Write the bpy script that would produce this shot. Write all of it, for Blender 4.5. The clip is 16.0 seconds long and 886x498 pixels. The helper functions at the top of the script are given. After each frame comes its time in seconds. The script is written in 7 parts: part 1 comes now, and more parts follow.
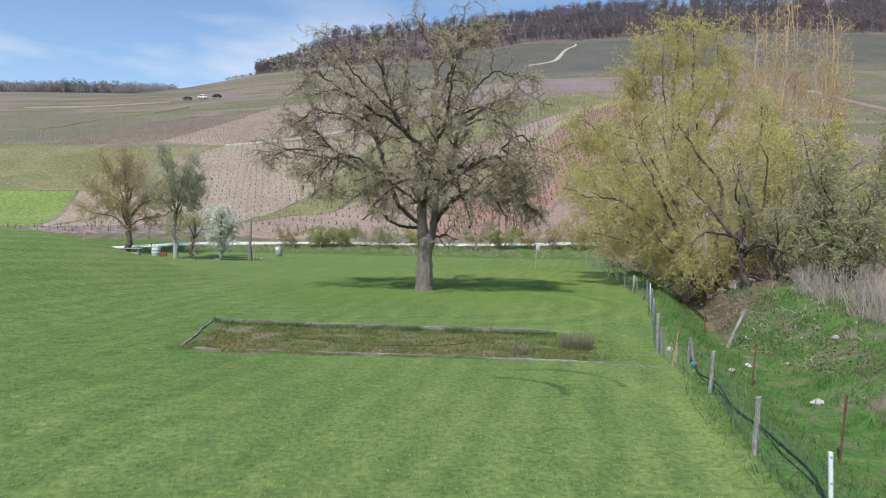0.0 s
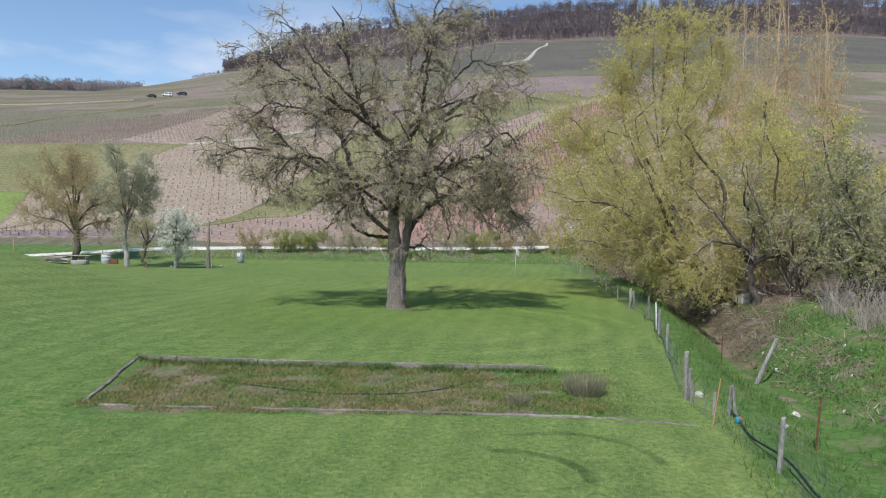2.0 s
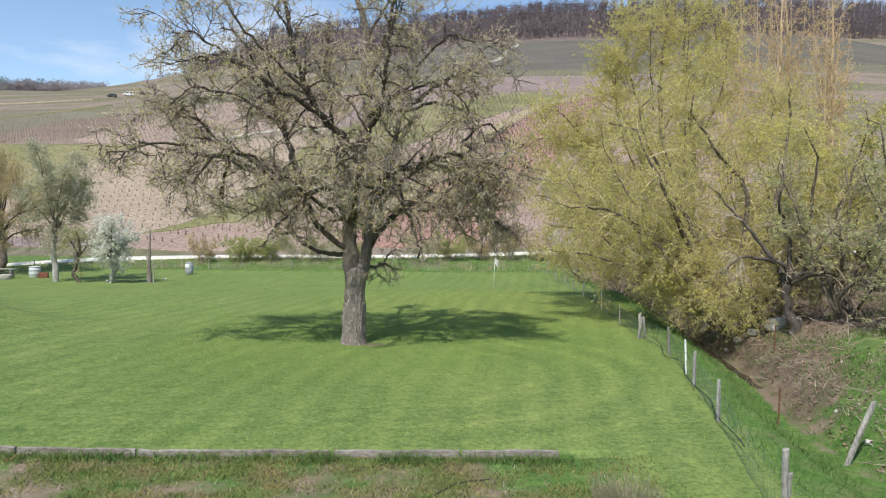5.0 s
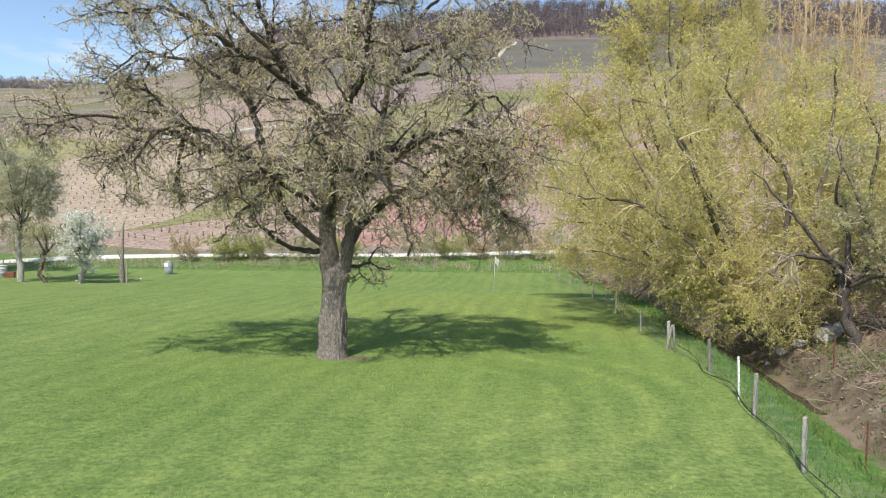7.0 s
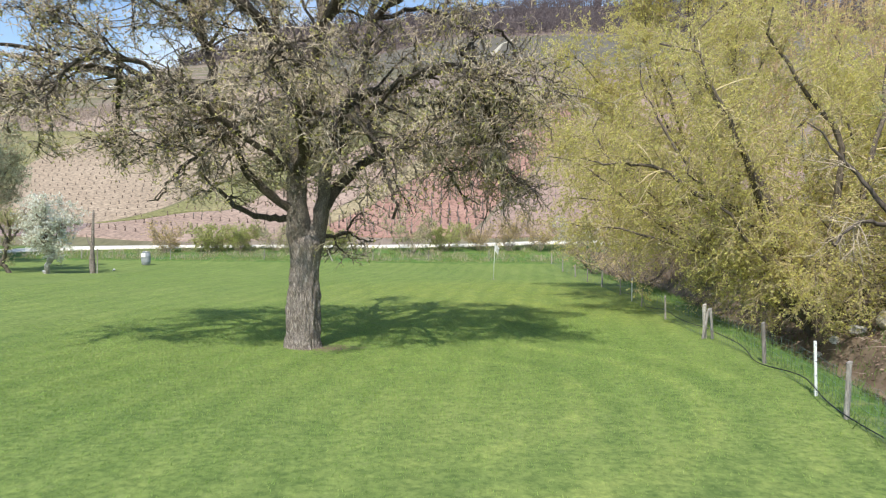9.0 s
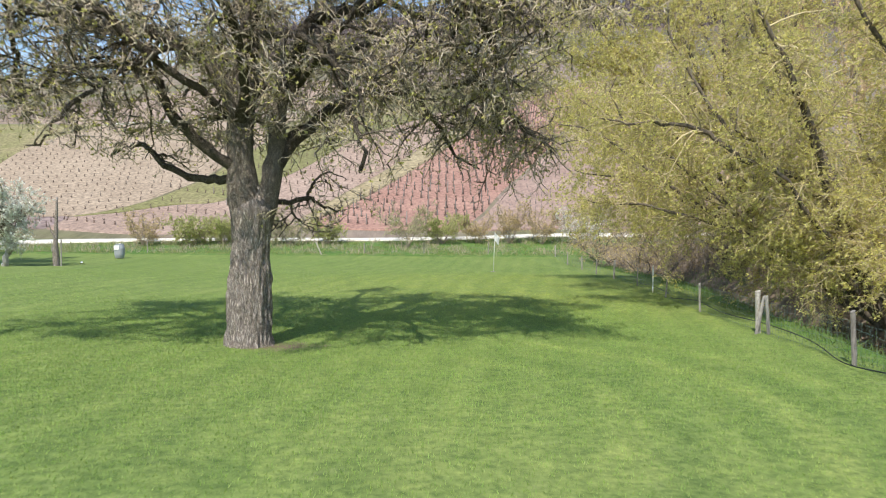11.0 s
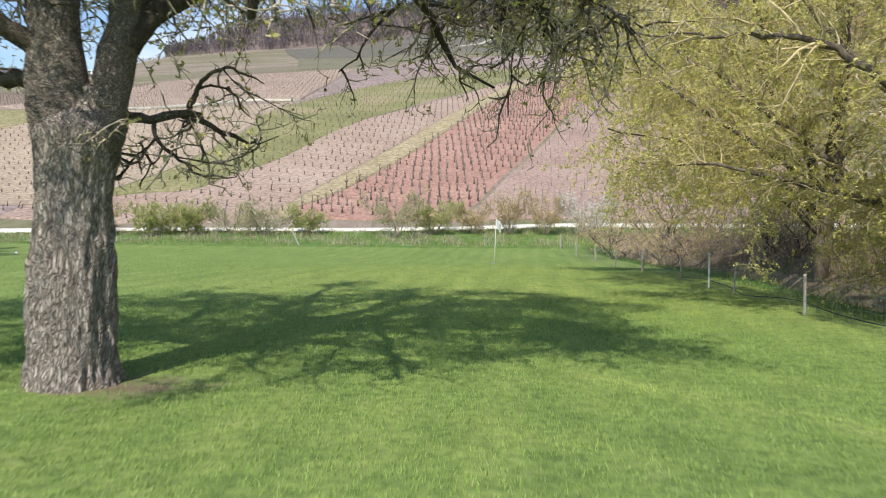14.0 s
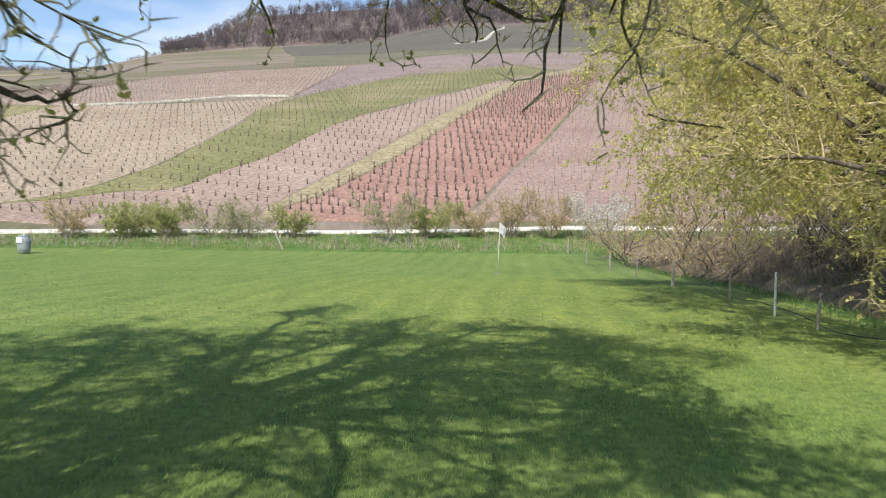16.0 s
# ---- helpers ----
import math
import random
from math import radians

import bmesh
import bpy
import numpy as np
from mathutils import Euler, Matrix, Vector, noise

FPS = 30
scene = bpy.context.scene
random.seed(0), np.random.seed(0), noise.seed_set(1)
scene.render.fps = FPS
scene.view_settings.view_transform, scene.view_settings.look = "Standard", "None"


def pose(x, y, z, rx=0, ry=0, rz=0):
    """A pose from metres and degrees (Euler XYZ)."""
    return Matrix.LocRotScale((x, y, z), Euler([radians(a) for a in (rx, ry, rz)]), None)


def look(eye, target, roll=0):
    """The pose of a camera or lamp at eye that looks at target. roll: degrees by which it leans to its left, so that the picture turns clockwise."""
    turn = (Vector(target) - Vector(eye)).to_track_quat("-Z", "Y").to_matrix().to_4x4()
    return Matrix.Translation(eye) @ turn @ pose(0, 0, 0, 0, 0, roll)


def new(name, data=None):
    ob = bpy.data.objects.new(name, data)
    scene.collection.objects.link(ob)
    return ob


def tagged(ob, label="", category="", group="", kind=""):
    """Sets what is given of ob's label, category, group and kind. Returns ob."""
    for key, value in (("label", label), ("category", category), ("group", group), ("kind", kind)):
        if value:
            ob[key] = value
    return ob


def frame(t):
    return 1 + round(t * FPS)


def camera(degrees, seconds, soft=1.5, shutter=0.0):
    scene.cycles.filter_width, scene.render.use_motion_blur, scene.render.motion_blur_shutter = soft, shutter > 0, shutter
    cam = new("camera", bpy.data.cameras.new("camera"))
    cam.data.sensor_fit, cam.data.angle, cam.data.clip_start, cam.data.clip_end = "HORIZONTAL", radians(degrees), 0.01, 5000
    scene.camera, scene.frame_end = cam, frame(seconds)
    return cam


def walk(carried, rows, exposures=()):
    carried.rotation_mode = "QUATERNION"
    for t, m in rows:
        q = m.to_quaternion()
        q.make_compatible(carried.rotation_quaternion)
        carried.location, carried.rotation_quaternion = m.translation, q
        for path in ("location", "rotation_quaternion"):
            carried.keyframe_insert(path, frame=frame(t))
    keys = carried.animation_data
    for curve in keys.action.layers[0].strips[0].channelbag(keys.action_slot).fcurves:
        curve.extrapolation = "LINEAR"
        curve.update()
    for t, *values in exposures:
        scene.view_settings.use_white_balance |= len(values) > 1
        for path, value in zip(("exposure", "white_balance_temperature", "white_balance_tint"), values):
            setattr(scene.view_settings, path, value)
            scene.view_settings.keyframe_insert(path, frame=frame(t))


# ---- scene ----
cam = camera(64.0, 16.0, soft=1.1, shutter=0.5)
PATH = [
    (0, (1.292, 0.38, 3.009), (1.3, 2.379, 2.958), 1.4),
    (0.5, (1.247, 1.343, 3.109), (1.278, 3.342, 3.058), 1.4),
    (1, (1.2, 2.409, 3.231), (1.252, 4.408, 3.181), 1.2),
    (1.5, (1.182, 3.397, 3.34), (1.25, 5.395, 3.289), 1.1),
    (2, (1.178, 4.427, 3.468), (1.265, 6.425, 3.417), 1.2),
    (2.5, (1.191, 5.4, 3.569), (1.296, 7.397, 3.517), 1.1),
    (3, (1.221, 6.436, 3.705), (1.348, 8.432, 3.652), 1.0),
    (3.5, (1.249, 7.413, 3.821), (1.395, 9.407, 3.768), 1.1),
    (4, (1.324, 8.45, 3.908), (1.485, 10.443, 3.858), 1.0),
    (4.2, (1.404, 8.851, 3.916), (1.562, 10.844, 3.87), 0.8),
    (6.5, (1.706, 13.248, 4.012), (1.881, 15.24, 3.965), 1.0),
    (7, (1.903, 14.231, 3.756), (2.077, 16.223, 3.709), 0.9),
    (7.5, (1.974, 15.032, 3.521), (2.151, 17.023, 3.473), 0.9),
    (8, (2.042, 15.881, 3.3), (2.222, 17.872, 3.25), 0.9),
    (8.5, (2.162, 16.782, 3.076), (2.343, 18.773, 3.027), 0.9),
    (9, (2.295, 17.775, 2.892), (2.478, 19.765, 2.842), 0.8),
    (9.2, (2.363, 18.163, 2.861), (2.548, 20.154, 2.805), 0.7),
    (11.3, (2.92, 22.158, 2.142), (3.106, 24.148, 2.09), 0.7),
    (11.5, (2.943, 22.573, 2.085), (3.134, 24.563, 2.03), 0.8),
    (12, (3.023, 23.577, 1.898), (3.218, 25.566, 1.841), 0.8),
    (12.5, (3.129, 24.534, 1.749), (3.328, 26.523, 1.69), 0.7),
    (13, (3.243, 25.574, 1.619), (3.445, 27.563, 1.557), 0.8),
    (13.5, (3.347, 26.526, 1.601), (3.551, 28.515, 1.538), 0.8),
    (14, (3.441, 27.58, 1.686), (3.648, 29.568, 1.623), 0.8),
    (14.5, (3.547, 28.596, 1.78), (3.756, 30.584, 1.714), 0.7),
    (15, (3.646, 29.654, 1.781), (3.857, 31.641, 1.718), 1.0),
    (15.5, (3.822, 30.696, 1.893), (4.033, 32.684, 1.825), 1.0),
    (16, (3.921, 31.735, 1.956), (4.134, 33.723, 1.89), 1.0),
]
walk(cam, [(t, look(eye, target, roll)) for t, eye, target, roll in PATH], [(0.0, -0.06, 6050, 10), (1.0, -0.12, 6050, 10), (2.5, -0.12, 6050, 10), (4.2, 0.06, 6250, 10), (6.5, 0.30, 6500, 10), (9.2, 0.38, 6500, 10), (12.5, 0.38, 6500, 10), (15.0, 0.30, 6500, 10), (16.0, 0.30, 6500, 10)])


# ---- light ----
SUN_AZ, SUN_EL = math.atan2(-0.40, -0.91), radians(51)   # direction to the sun, as (x, y)
world = bpy.data.worlds.new("sky")
scene.world = world
world.use_nodes = True
wn, wl = world.node_tree.nodes, world.node_tree.links
sky = wn.new("ShaderNodeTexSky")
sky.sky_type = "NISHITA"
sky.sun_disc = False
sky.sun_elevation = SUN_EL
sky.sun_rotation = SUN_AZ
sky.air_density, sky.dust_density, sky.ozone_density = 1.0, 0.1, 1.6
co = wn.new("ShaderNodeTexCoord")
mp = wn.new("ShaderNodeMapping")
mp.inputs["Scale"].default_value = (1.5, 1.5, 5.0)
cl = wn.new("ShaderNodeTexNoise")
cl.inputs["Scale"].default_value, cl.inputs["Detail"].default_value, cl.inputs["Roughness"].default_value = 2.2, 7.0, 0.5
rp = wn.new("ShaderNodeValToRGB")
rp.color_ramp.elements[0].position, rp.color_ramp.elements[1].position = 0.51, 0.74
mx = wn.new("ShaderNodeMix")
mx.data_type = "RGBA"
mx.inputs["B"].default_value = (5.8, 6.0, 6.4, 1)
bg = wn["Background"]
bg.inputs["Strength"].default_value = 0.15
wl.new(co.outputs["Generated"], mp.inputs["Vector"])
wl.new(mp.outputs["Vector"], cl.inputs["Vector"])
wl.new(cl.outputs["Fac"], rp.inputs["Fac"])
sx = wn.new("ShaderNodeSeparateXYZ")
band = wn.new("ShaderNodeMapRange")
band.interpolation_type = "SMOOTHSTEP"
band.inputs["From Min"].default_value, band.inputs["From Max"].default_value = 0.30, 0.23
band.inputs["To Min"].default_value, band.inputs["To Max"].default_value = 0.35, 1.0
thin_out = wn.new("ShaderNodeMath")
thin_out.operation = "MULTIPLY"
wl.new(co.outputs["Generated"], sx.inputs["Vector"])
wl.new(sx.outputs["Z"], band.inputs["Value"])
wl.new(band.outputs["Result"], thin_out.inputs[0])
wl.new(rp.outputs["Color"], thin_out.inputs[1])
wl.new(thin_out.outputs["Value"], mx.inputs["Factor"])
wl.new(sky.outputs["Color"], mx.inputs["A"])
wl.new(mx.outputs["Result"], bg.inputs["Color"])
sun = new("sun", bpy.data.lights.new("sun", "SUN"))
sun.data.energy, sun.data.angle, sun.data.color = 4.3, radians(0.6), (1.0, 0.95, 0.87)
sun_dir = Vector((math.cos(SUN_EL) * -0.402, math.cos(SUN_EL) * -0.915, math.sin(SUN_EL)))
sun.matrix_world = look(sun_dir * 200, (0, 0, 0))


# ---- materials ----
def mat(name, colours, scale=4.0, rough=0.9, bump=0.0, bump_scale=40.0, fine=None, stretch=(1, 1, 1), island=0.0, thin=0.0, metal=0.0):
    """Noise-mixed colours at a coarse and a fine scale, in world metres. island: spread of brightness from piece to piece. thin: share of light let through."""
    m = bpy.data.materials.new(name)
    m.use_nodes = True
    n, l = m.node_tree.nodes, m.node_tree.links
    b = n["Principled BSDF"]
    b.inputs["Roughness"].default_value, b.inputs["Metallic"].default_value = rough, metal
    b.inputs["Specular IOR Level"].default_value = 0.25
    g = n.new("ShaderNodeNewGeometry")
    mpg = n.new("ShaderNodeMapping")
    mpg.inputs["Scale"].default_value = stretch
    l.new(g.outputs["Position"], mpg.inputs["Vector"])
    t = n.new("ShaderNodeTexNoise")
    t.inputs["Scale"].default_value, t.inputs["Detail"].default_value, t.inputs["Roughness"].default_value = scale, 5.0, 0.6
    l.new(mpg.outputs["Vector"], t.inputs["Vector"])
    r = n.new("ShaderNodeValToRGB")
    el = r.color_ramp.elements
    while len(el) < len(colours):
        el.new(0.5)
    for i, c in enumerate(colours):
        el[i].position = 0.3 + 0.4 * i / max(1, len(colours) - 1)
        el[i].color = (*c, 1)
    l.new(t.outputs["Fac"], r.inputs["Fac"])
    out = r.outputs["Color"]
    if fine:
        f = n.new("ShaderNodeTexNoise")
        f.inputs["Scale"].default_value, f.inputs["Detail"].default_value = fine, 3.0
        l.new(mpg.outputs["Vector"], f.inputs["Vector"])
        fr = n.new("ShaderNodeMapRange")
        fr.inputs["From Min"].default_value, fr.inputs["From Max"].default_value = 0.3, 0.7
        fr.inputs["To Min"].default_value, fr.inputs["To Max"].default_value = 0.62, 1.38
        l.new(f.outputs["Fac"], fr.inputs["Value"])
        out = scaled(n, l, out, fr.outputs["Result"])
    if island:
        ir = n.new("ShaderNodeMapRange")
        ir.inputs["To Min"].default_value, ir.inputs["To Max"].default_value = 1 - island, 1 + island
        l.new(g.outputs["Random Per Island"], ir.inputs["Value"])
        out = scaled(n, l, out, ir.outputs["Result"])
    l.new(out, b.inputs["Base Color"])
    if bump:
        f2 = n.new("ShaderNodeTexNoise")
        f2.inputs["Scale"].default_value, f2.inputs["Detail"].default_value = bump_scale, 4.0
        l.new(mpg.outputs["Vector"], f2.inputs["Vector"])
        bp = n.new("ShaderNodeBump")
        bp.inputs["Strength"].default_value, bp.inputs["Distance"].default_value = min(1.0, bump * 20), bump
        l.new(f2.outputs["Fac"], bp.inputs["Height"])
        l.new(bp.outputs["Normal"], b.inputs["Normal"])
    if thin:
        tr = n.new("ShaderNodeBsdfTranslucent")
        l.new(out, tr.inputs["Color"])
        ms = n.new("ShaderNodeMixShader")
        ms.inputs["Fac"].default_value = thin
        l.new(b.outputs["BSDF"], ms.inputs[1])
        l.new(tr.outputs["BSDF"], ms.inputs[2])
        l.new(ms.outputs["Shader"], n["Material Output"].inputs["Surface"])
    return m


def scaled(n, l, colour, factor):
    v = n.new("ShaderNodeVectorMath")
    v.operation = "SCALE"
    l.new(colour, v.inputs[0])
    l.new(factor, v.inputs["Scale"])
    return v.outputs["Vector"]


def bark_material(name, dark, mid, pale, scale, tall=0.3):
    """Bark in upright plates, with deep furrows between them."""
    m = mat(name, [mid, pale], 9, 0.95, fine=30, stretch=(1, 1, 0.3))
    n, l = m.node_tree.nodes, m.node_tree.links
    b = n["Principled BSDF"]
    g = n.new("ShaderNodeNewGeometry")
    wob = n.new("ShaderNodeTexNoise")
    wob.inputs["Scale"].default_value, wob.inputs["Detail"].default_value = 5.0, 3.0
    l.new(g.outputs["Position"], wob.inputs["Vector"])
    add = n.new("ShaderNodeVectorMath")
    add.operation = "MULTIPLY_ADD"
    l.new(wob.outputs["Color"], add.inputs[0])
    add.inputs[1].default_value = (0.12, 0.12, 0.12)
    l.new(g.outputs["Position"], add.inputs[2])
    mpg = n.new("ShaderNodeMapping")
    mpg.inputs["Scale"].default_value = (scale, scale, scale * tall)
    l.new(add.outputs["Vector"], mpg.inputs["Vector"])
    v = n.new("ShaderNodeTexVoronoi")
    v.feature = "DISTANCE_TO_EDGE"
    l.new(mpg.outputs["Vector"], v.inputs["Vector"])
    r = n.new("ShaderNodeMapRange")
    r.inputs["From Max"].default_value = 0.22
    l.new(v.outputs["Distance"], r.inputs["Value"])
    k = n.new("ShaderNodeMix")
    k.data_type = "RGBA"
    k.inputs["A"].default_value = (*dark, 1)
    l.new(r.outputs["Result"], k.inputs["Factor"])
    l.new(b.inputs["Base Color"].links[0].from_socket, k.inputs["B"])
    l.new(k.outputs["Result"], b.inputs["Base Color"])
    bp = n.new("ShaderNodeBump")
    bp.inputs["Strength"].default_value, bp.inputs["Distance"].default_value = 1.0, 0.02
    l.new(r.outputs["Result"], bp.inputs["Height"])
    l.new(bp.outputs["Normal"], b.inputs["Normal"])
    return m


BARK = bark_material("pear_bark", (0.20, 0.162, 0.135), (0.35, 0.30, 0.255), (0.50, 0.435, 0.375), 9.0, 0.11)
LIMB_BARK = bark_material("pear_limb_bark", (0.075, 0.058, 0.045), (0.145, 0.118, 0.09), (0.27, 0.23, 0.175), 22.0)
STEM_BARK = bark_material("pear_stem_bark", (0.14, 0.113, 0.09), (0.26, 0.215, 0.17), (0.40, 0.345, 0.28), 14.0)
ORCHARD_TWIG = mat("orchard_twig", [(0.34, 0.275, 0.185), (0.50, 0.415, 0.29)], 2.5, 0.95, fine=30)
TWIG = mat("pear_twig", [(0.36, 0.29, 0.22), (0.52, 0.435, 0.335), (0.57, 0.47, 0.28)], 2.5, 0.95, fine=30)
BUD = mat("pear_bud", [(0.46, 0.43, 0.13), (0.58, 0.53, 0.22)], 3, 0.8, island=0.35, thin=0.35)
WILLOW_BARK = mat("willow_bark", [(0.085, 0.07, 0.055), (0.17, 0.14, 0.105)], 5, 0.95, 0.02, 20, 20, (1, 1, 0.3))
DARK_BARK = mat("dark_bark", [(0.06, 0.05, 0.042), (0.12, 0.10, 0.085)], 5, 0.95, 0.02, 20, 20, (1, 1, 0.3))
WILLOW_TWIG = mat("willow_twig", [(0.43, 0.355, 0.19), (0.54, 0.45, 0.26)], 2, 0.9)
WILLOW_LEAF = mat("willow_leaf", [(0.60, 0.56, 0.18), (0.74, 0.68, 0.26)], 0.6, 0.75, island=0.25, thin=0.55)
SALLOW_LEAF = mat("sallow_leaf", [(0.38, 0.39, 0.17), (0.51, 0.51, 0.26)], 0.8, 0.8, island=0.3, thin=0.45)
POPLAR_TWIG = mat("poplar_twig", [(0.46, 0.33, 0.19), (0.60, 0.46, 0.30)], 2, 0.9)
POPLAR_LEAF = mat("poplar_leaf", [(0.58, 0.43, 0.18), (0.66, 0.52, 0.25)], 0.8, 0.8, island=0.3, thin=0.4)
ORANGE_LEAF = mat("russet_leaf", [(0.52, 0.40, 0.17), (0.62, 0.49, 0.23)], 1.5, 0.8, island=0.3, thin=0.3)
PALE_BARK = bark_material("limewashed_bark", (0.30, 0.27, 0.23), (0.60, 0.57, 0.51), (0.78, 0.75, 0.69), 9.0)
ORCHARD_LEAF = mat("orchard_leaf", [(0.38, 0.40, 0.22), (0.62, 0.62, 0.48)], 0.8, 0.8, island=0.25, thin=0.4)
BLOSSOM = mat("blossom", [(0.72, 0.73, 0.62), (0.87, 0.87, 0.80)], 3, 0.8, island=0.15, thin=0.3)
FRESH_LEAF = mat("fresh_leaf", [(0.40, 0.43, 0.14), (0.54, 0.55, 0.22)], 1.5, 0.8, island=0.3, thin=0.5)
DRY_TWIG = mat("dry_twig", [(0.32, 0.25, 0.20), (0.46, 0.375, 0.30)], 2, 0.95, island=0.25)
REED = mat("dead_reed", [(0.36, 0.295, 0.25), (0.50, 0.43, 0.37)], 2, 0.95, island=0.25)
UNDER_TWIG = mat("undergrowth_twig", [(0.20, 0.15, 0.10), (0.34, 0.26, 0.17)], 2, 0.95, island=0.3)
DEAD_GRASS = mat("dead_grass", [(0.40, 0.33, 0.22), (0.52, 0.45, 0.33)], 2, 0.95, island=0.25, thin=0.2)
def lawn_marks(n, l, lawn):
    """Wheel marks, mowing swaths and two broad patches, one paler and one darker, over the lawn's colour."""
    g = n.new("ShaderNodeNewGeometry")
    speckle = n.new("ShaderNodeTexNoise")
    speckle.inputs["Scale"].default_value, speckle.inputs["Detail"].default_value = 1.7, 4.0
    l.new(g.outputs["Position"], speckle.inputs["Vector"])

    def track(colour, cx, cy, radius, wide, way, reach):
        """Wheel marks and mowing swaths: part of a ring on the lawn, lying on the side that way points to."""
        d = n.new("ShaderNodeVectorMath")
        d.operation = "SUBTRACT"
        l.new(g.outputs["Position"], d.inputs[0])
        d.inputs[1].default_value = (cx, cy, 0)
        flat = n.new("ShaderNodeVectorMath")
        flat.operation = "MULTIPLY"
        l.new(d.outputs["Vector"], flat.inputs[0])
        flat.inputs[1].default_value = (1, 1, 0)
        ln = n.new("ShaderNodeVectorMath")
        ln.operation = "LENGTH"
        l.new(flat.outputs["Vector"], ln.inputs[0])
        away = n.new("ShaderNodeMath")
        away.operation = "SUBTRACT"
        l.new(ln.outputs["Value"], away.inputs[0])
        away.inputs[1].default_value = radius
        mag = n.new("ShaderNodeMath")
        mag.operation = "ABSOLUTE"
        l.new(away.outputs["Value"], mag.inputs[0])
        ring = n.new("ShaderNodeMapRange")
        ring.interpolation_type = "SMOOTHSTEP"
        ring.inputs["From Min"].default_value, ring.inputs["From Max"].default_value = wide, wide * 0.3
        l.new(mag.outputs["Value"], ring.inputs["Value"])
        nm = n.new("ShaderNodeVectorMath")
        nm.operation = "NORMALIZE"
        l.new(flat.outputs["Vector"], nm.inputs[0])
        dt = n.new("ShaderNodeVectorMath")
        dt.operation = "DOT_PRODUCT"
        l.new(nm.outputs["Vector"], dt.inputs[0])
        dt.inputs[1].default_value = (*way, 0)
        gate = n.new("ShaderNodeMapRange")
        gate.interpolation_type = "SMOOTHSTEP"
        gate.inputs["From Min"].default_value, gate.inputs["From Max"].default_value = reach, reach + (1 - reach) * 0.4
        l.new(dt.outputs["Value"], gate.inputs["Value"])
        worn = n.new("ShaderNodeMapRange")
        worn.inputs["From Min"].default_value, worn.inputs["From Max"].default_value = 0.3, 0.6
        l.new(speckle.outputs["Fac"], worn.inputs["Value"])
        k = n.new("ShaderNodeMath")
        k.operation = "MULTIPLY"
        l.new(ring.outputs["Result"], k.inputs[0])
        l.new(gate.outputs["Result"], k.inputs[1])
        k2 = n.new("ShaderNodeMath")
        k2.operation = "MULTIPLY"
        l.new(k.outputs["Value"], k2.inputs[0])
        l.new(worn.outputs["Result"], k2.inputs[1])
        c = n.new("ShaderNodeRGB")
        c.outputs[0].default_value = (*colour, 1)
        return k2.outputs["Value"], c.outputs[0]

    for spec in (((0.50, 0.55, 0.55), 2.75, 15.35, 1.27, 0.16, (0.8, 0.6), 0.3), ((0.56, 0.60, 0.60), 3.9, 16.2, 1.52, 0.16, (0.6, 0.8), 0.3),
                 ((1.22, 1.16, 1.16), -12.0, 14.6, 18.0, 0.5, (0.99, -0.1), 0.965), ((0.84, 0.87, 0.87), -12.0, 14.6, 16.4, 0.35, (0.99, -0.1), 0.97),
                 ((1.25, 1.16, 1.18), 2.5, 30.5, 5.45, 0.36, (0.95, -0.3), 0.1), ((0.84, 0.88, 0.88), 2.0, 30.2, 4.5, 0.36, (0.95, -0.3), 0.2), ((0.85, 0.885, 0.885), 2.5, 30.5, 6.2, 0.3, (0.95, -0.3), 0.2), ((1.2, 1.14, 1.16), 2.5, 30.5, 6.9, 0.26, (0.9, -0.44), 0.2), ((1.15, 1.1, 1.11), 2.2, 30.3, 3.7, 0.3, (0.95, -0.3), 0.1),
                 # radius 0 gives broad patches: paler round the flag, darker on the near left
                 ((1.24, 1.13, 0.98), 9.5, 50.0, 0.0, 15.0, (1.0, 0.0), -3.0), ((0.80, 0.86, 0.80), -10.0, 22.0, 0.0, 17.0, (1.0, 0.0), -3.0)):
        f, c = track(*spec)
        full = n.new("ShaderNodeMix")
        full.data_type, full.blend_type = "RGBA", "MULTIPLY"
        l.new(f, full.inputs["Factor"])
        l.new(lawn, full.inputs["A"])
        l.new(c, full.inputs["B"])
        lawn = full.outputs["Result"]
    return lawn


def piece_mat(name, stops, rough=0.75, thin=0.25):
    """A colour for each piece by chance, from the stops."""
    m = mat(name, [stops[0], stops[-1]], 1.0, rough, thin=thin)
    n, l = m.node_tree.nodes, m.node_tree.links
    b = n["Principled BSDF"]
    g = n.new("ShaderNodeNewGeometry")
    r = n.new("ShaderNodeValToRGB")
    el = r.color_ramp.elements
    while len(el) < len(stops):
        el.new(0.5)
    for q, c in enumerate(stops):
        el[q].position, el[q].color = q / (len(stops) - 1), (*c, 1)
    l.new(g.outputs["Random Per Island"], r.inputs["Fac"])
    l.new(r.outputs["Color"], b.inputs["Base Color"])
    for q in n:
        if q.type == "BSDF_TRANSLUCENT":
            l.new(r.outputs["Color"], q.inputs["Color"])
    return m


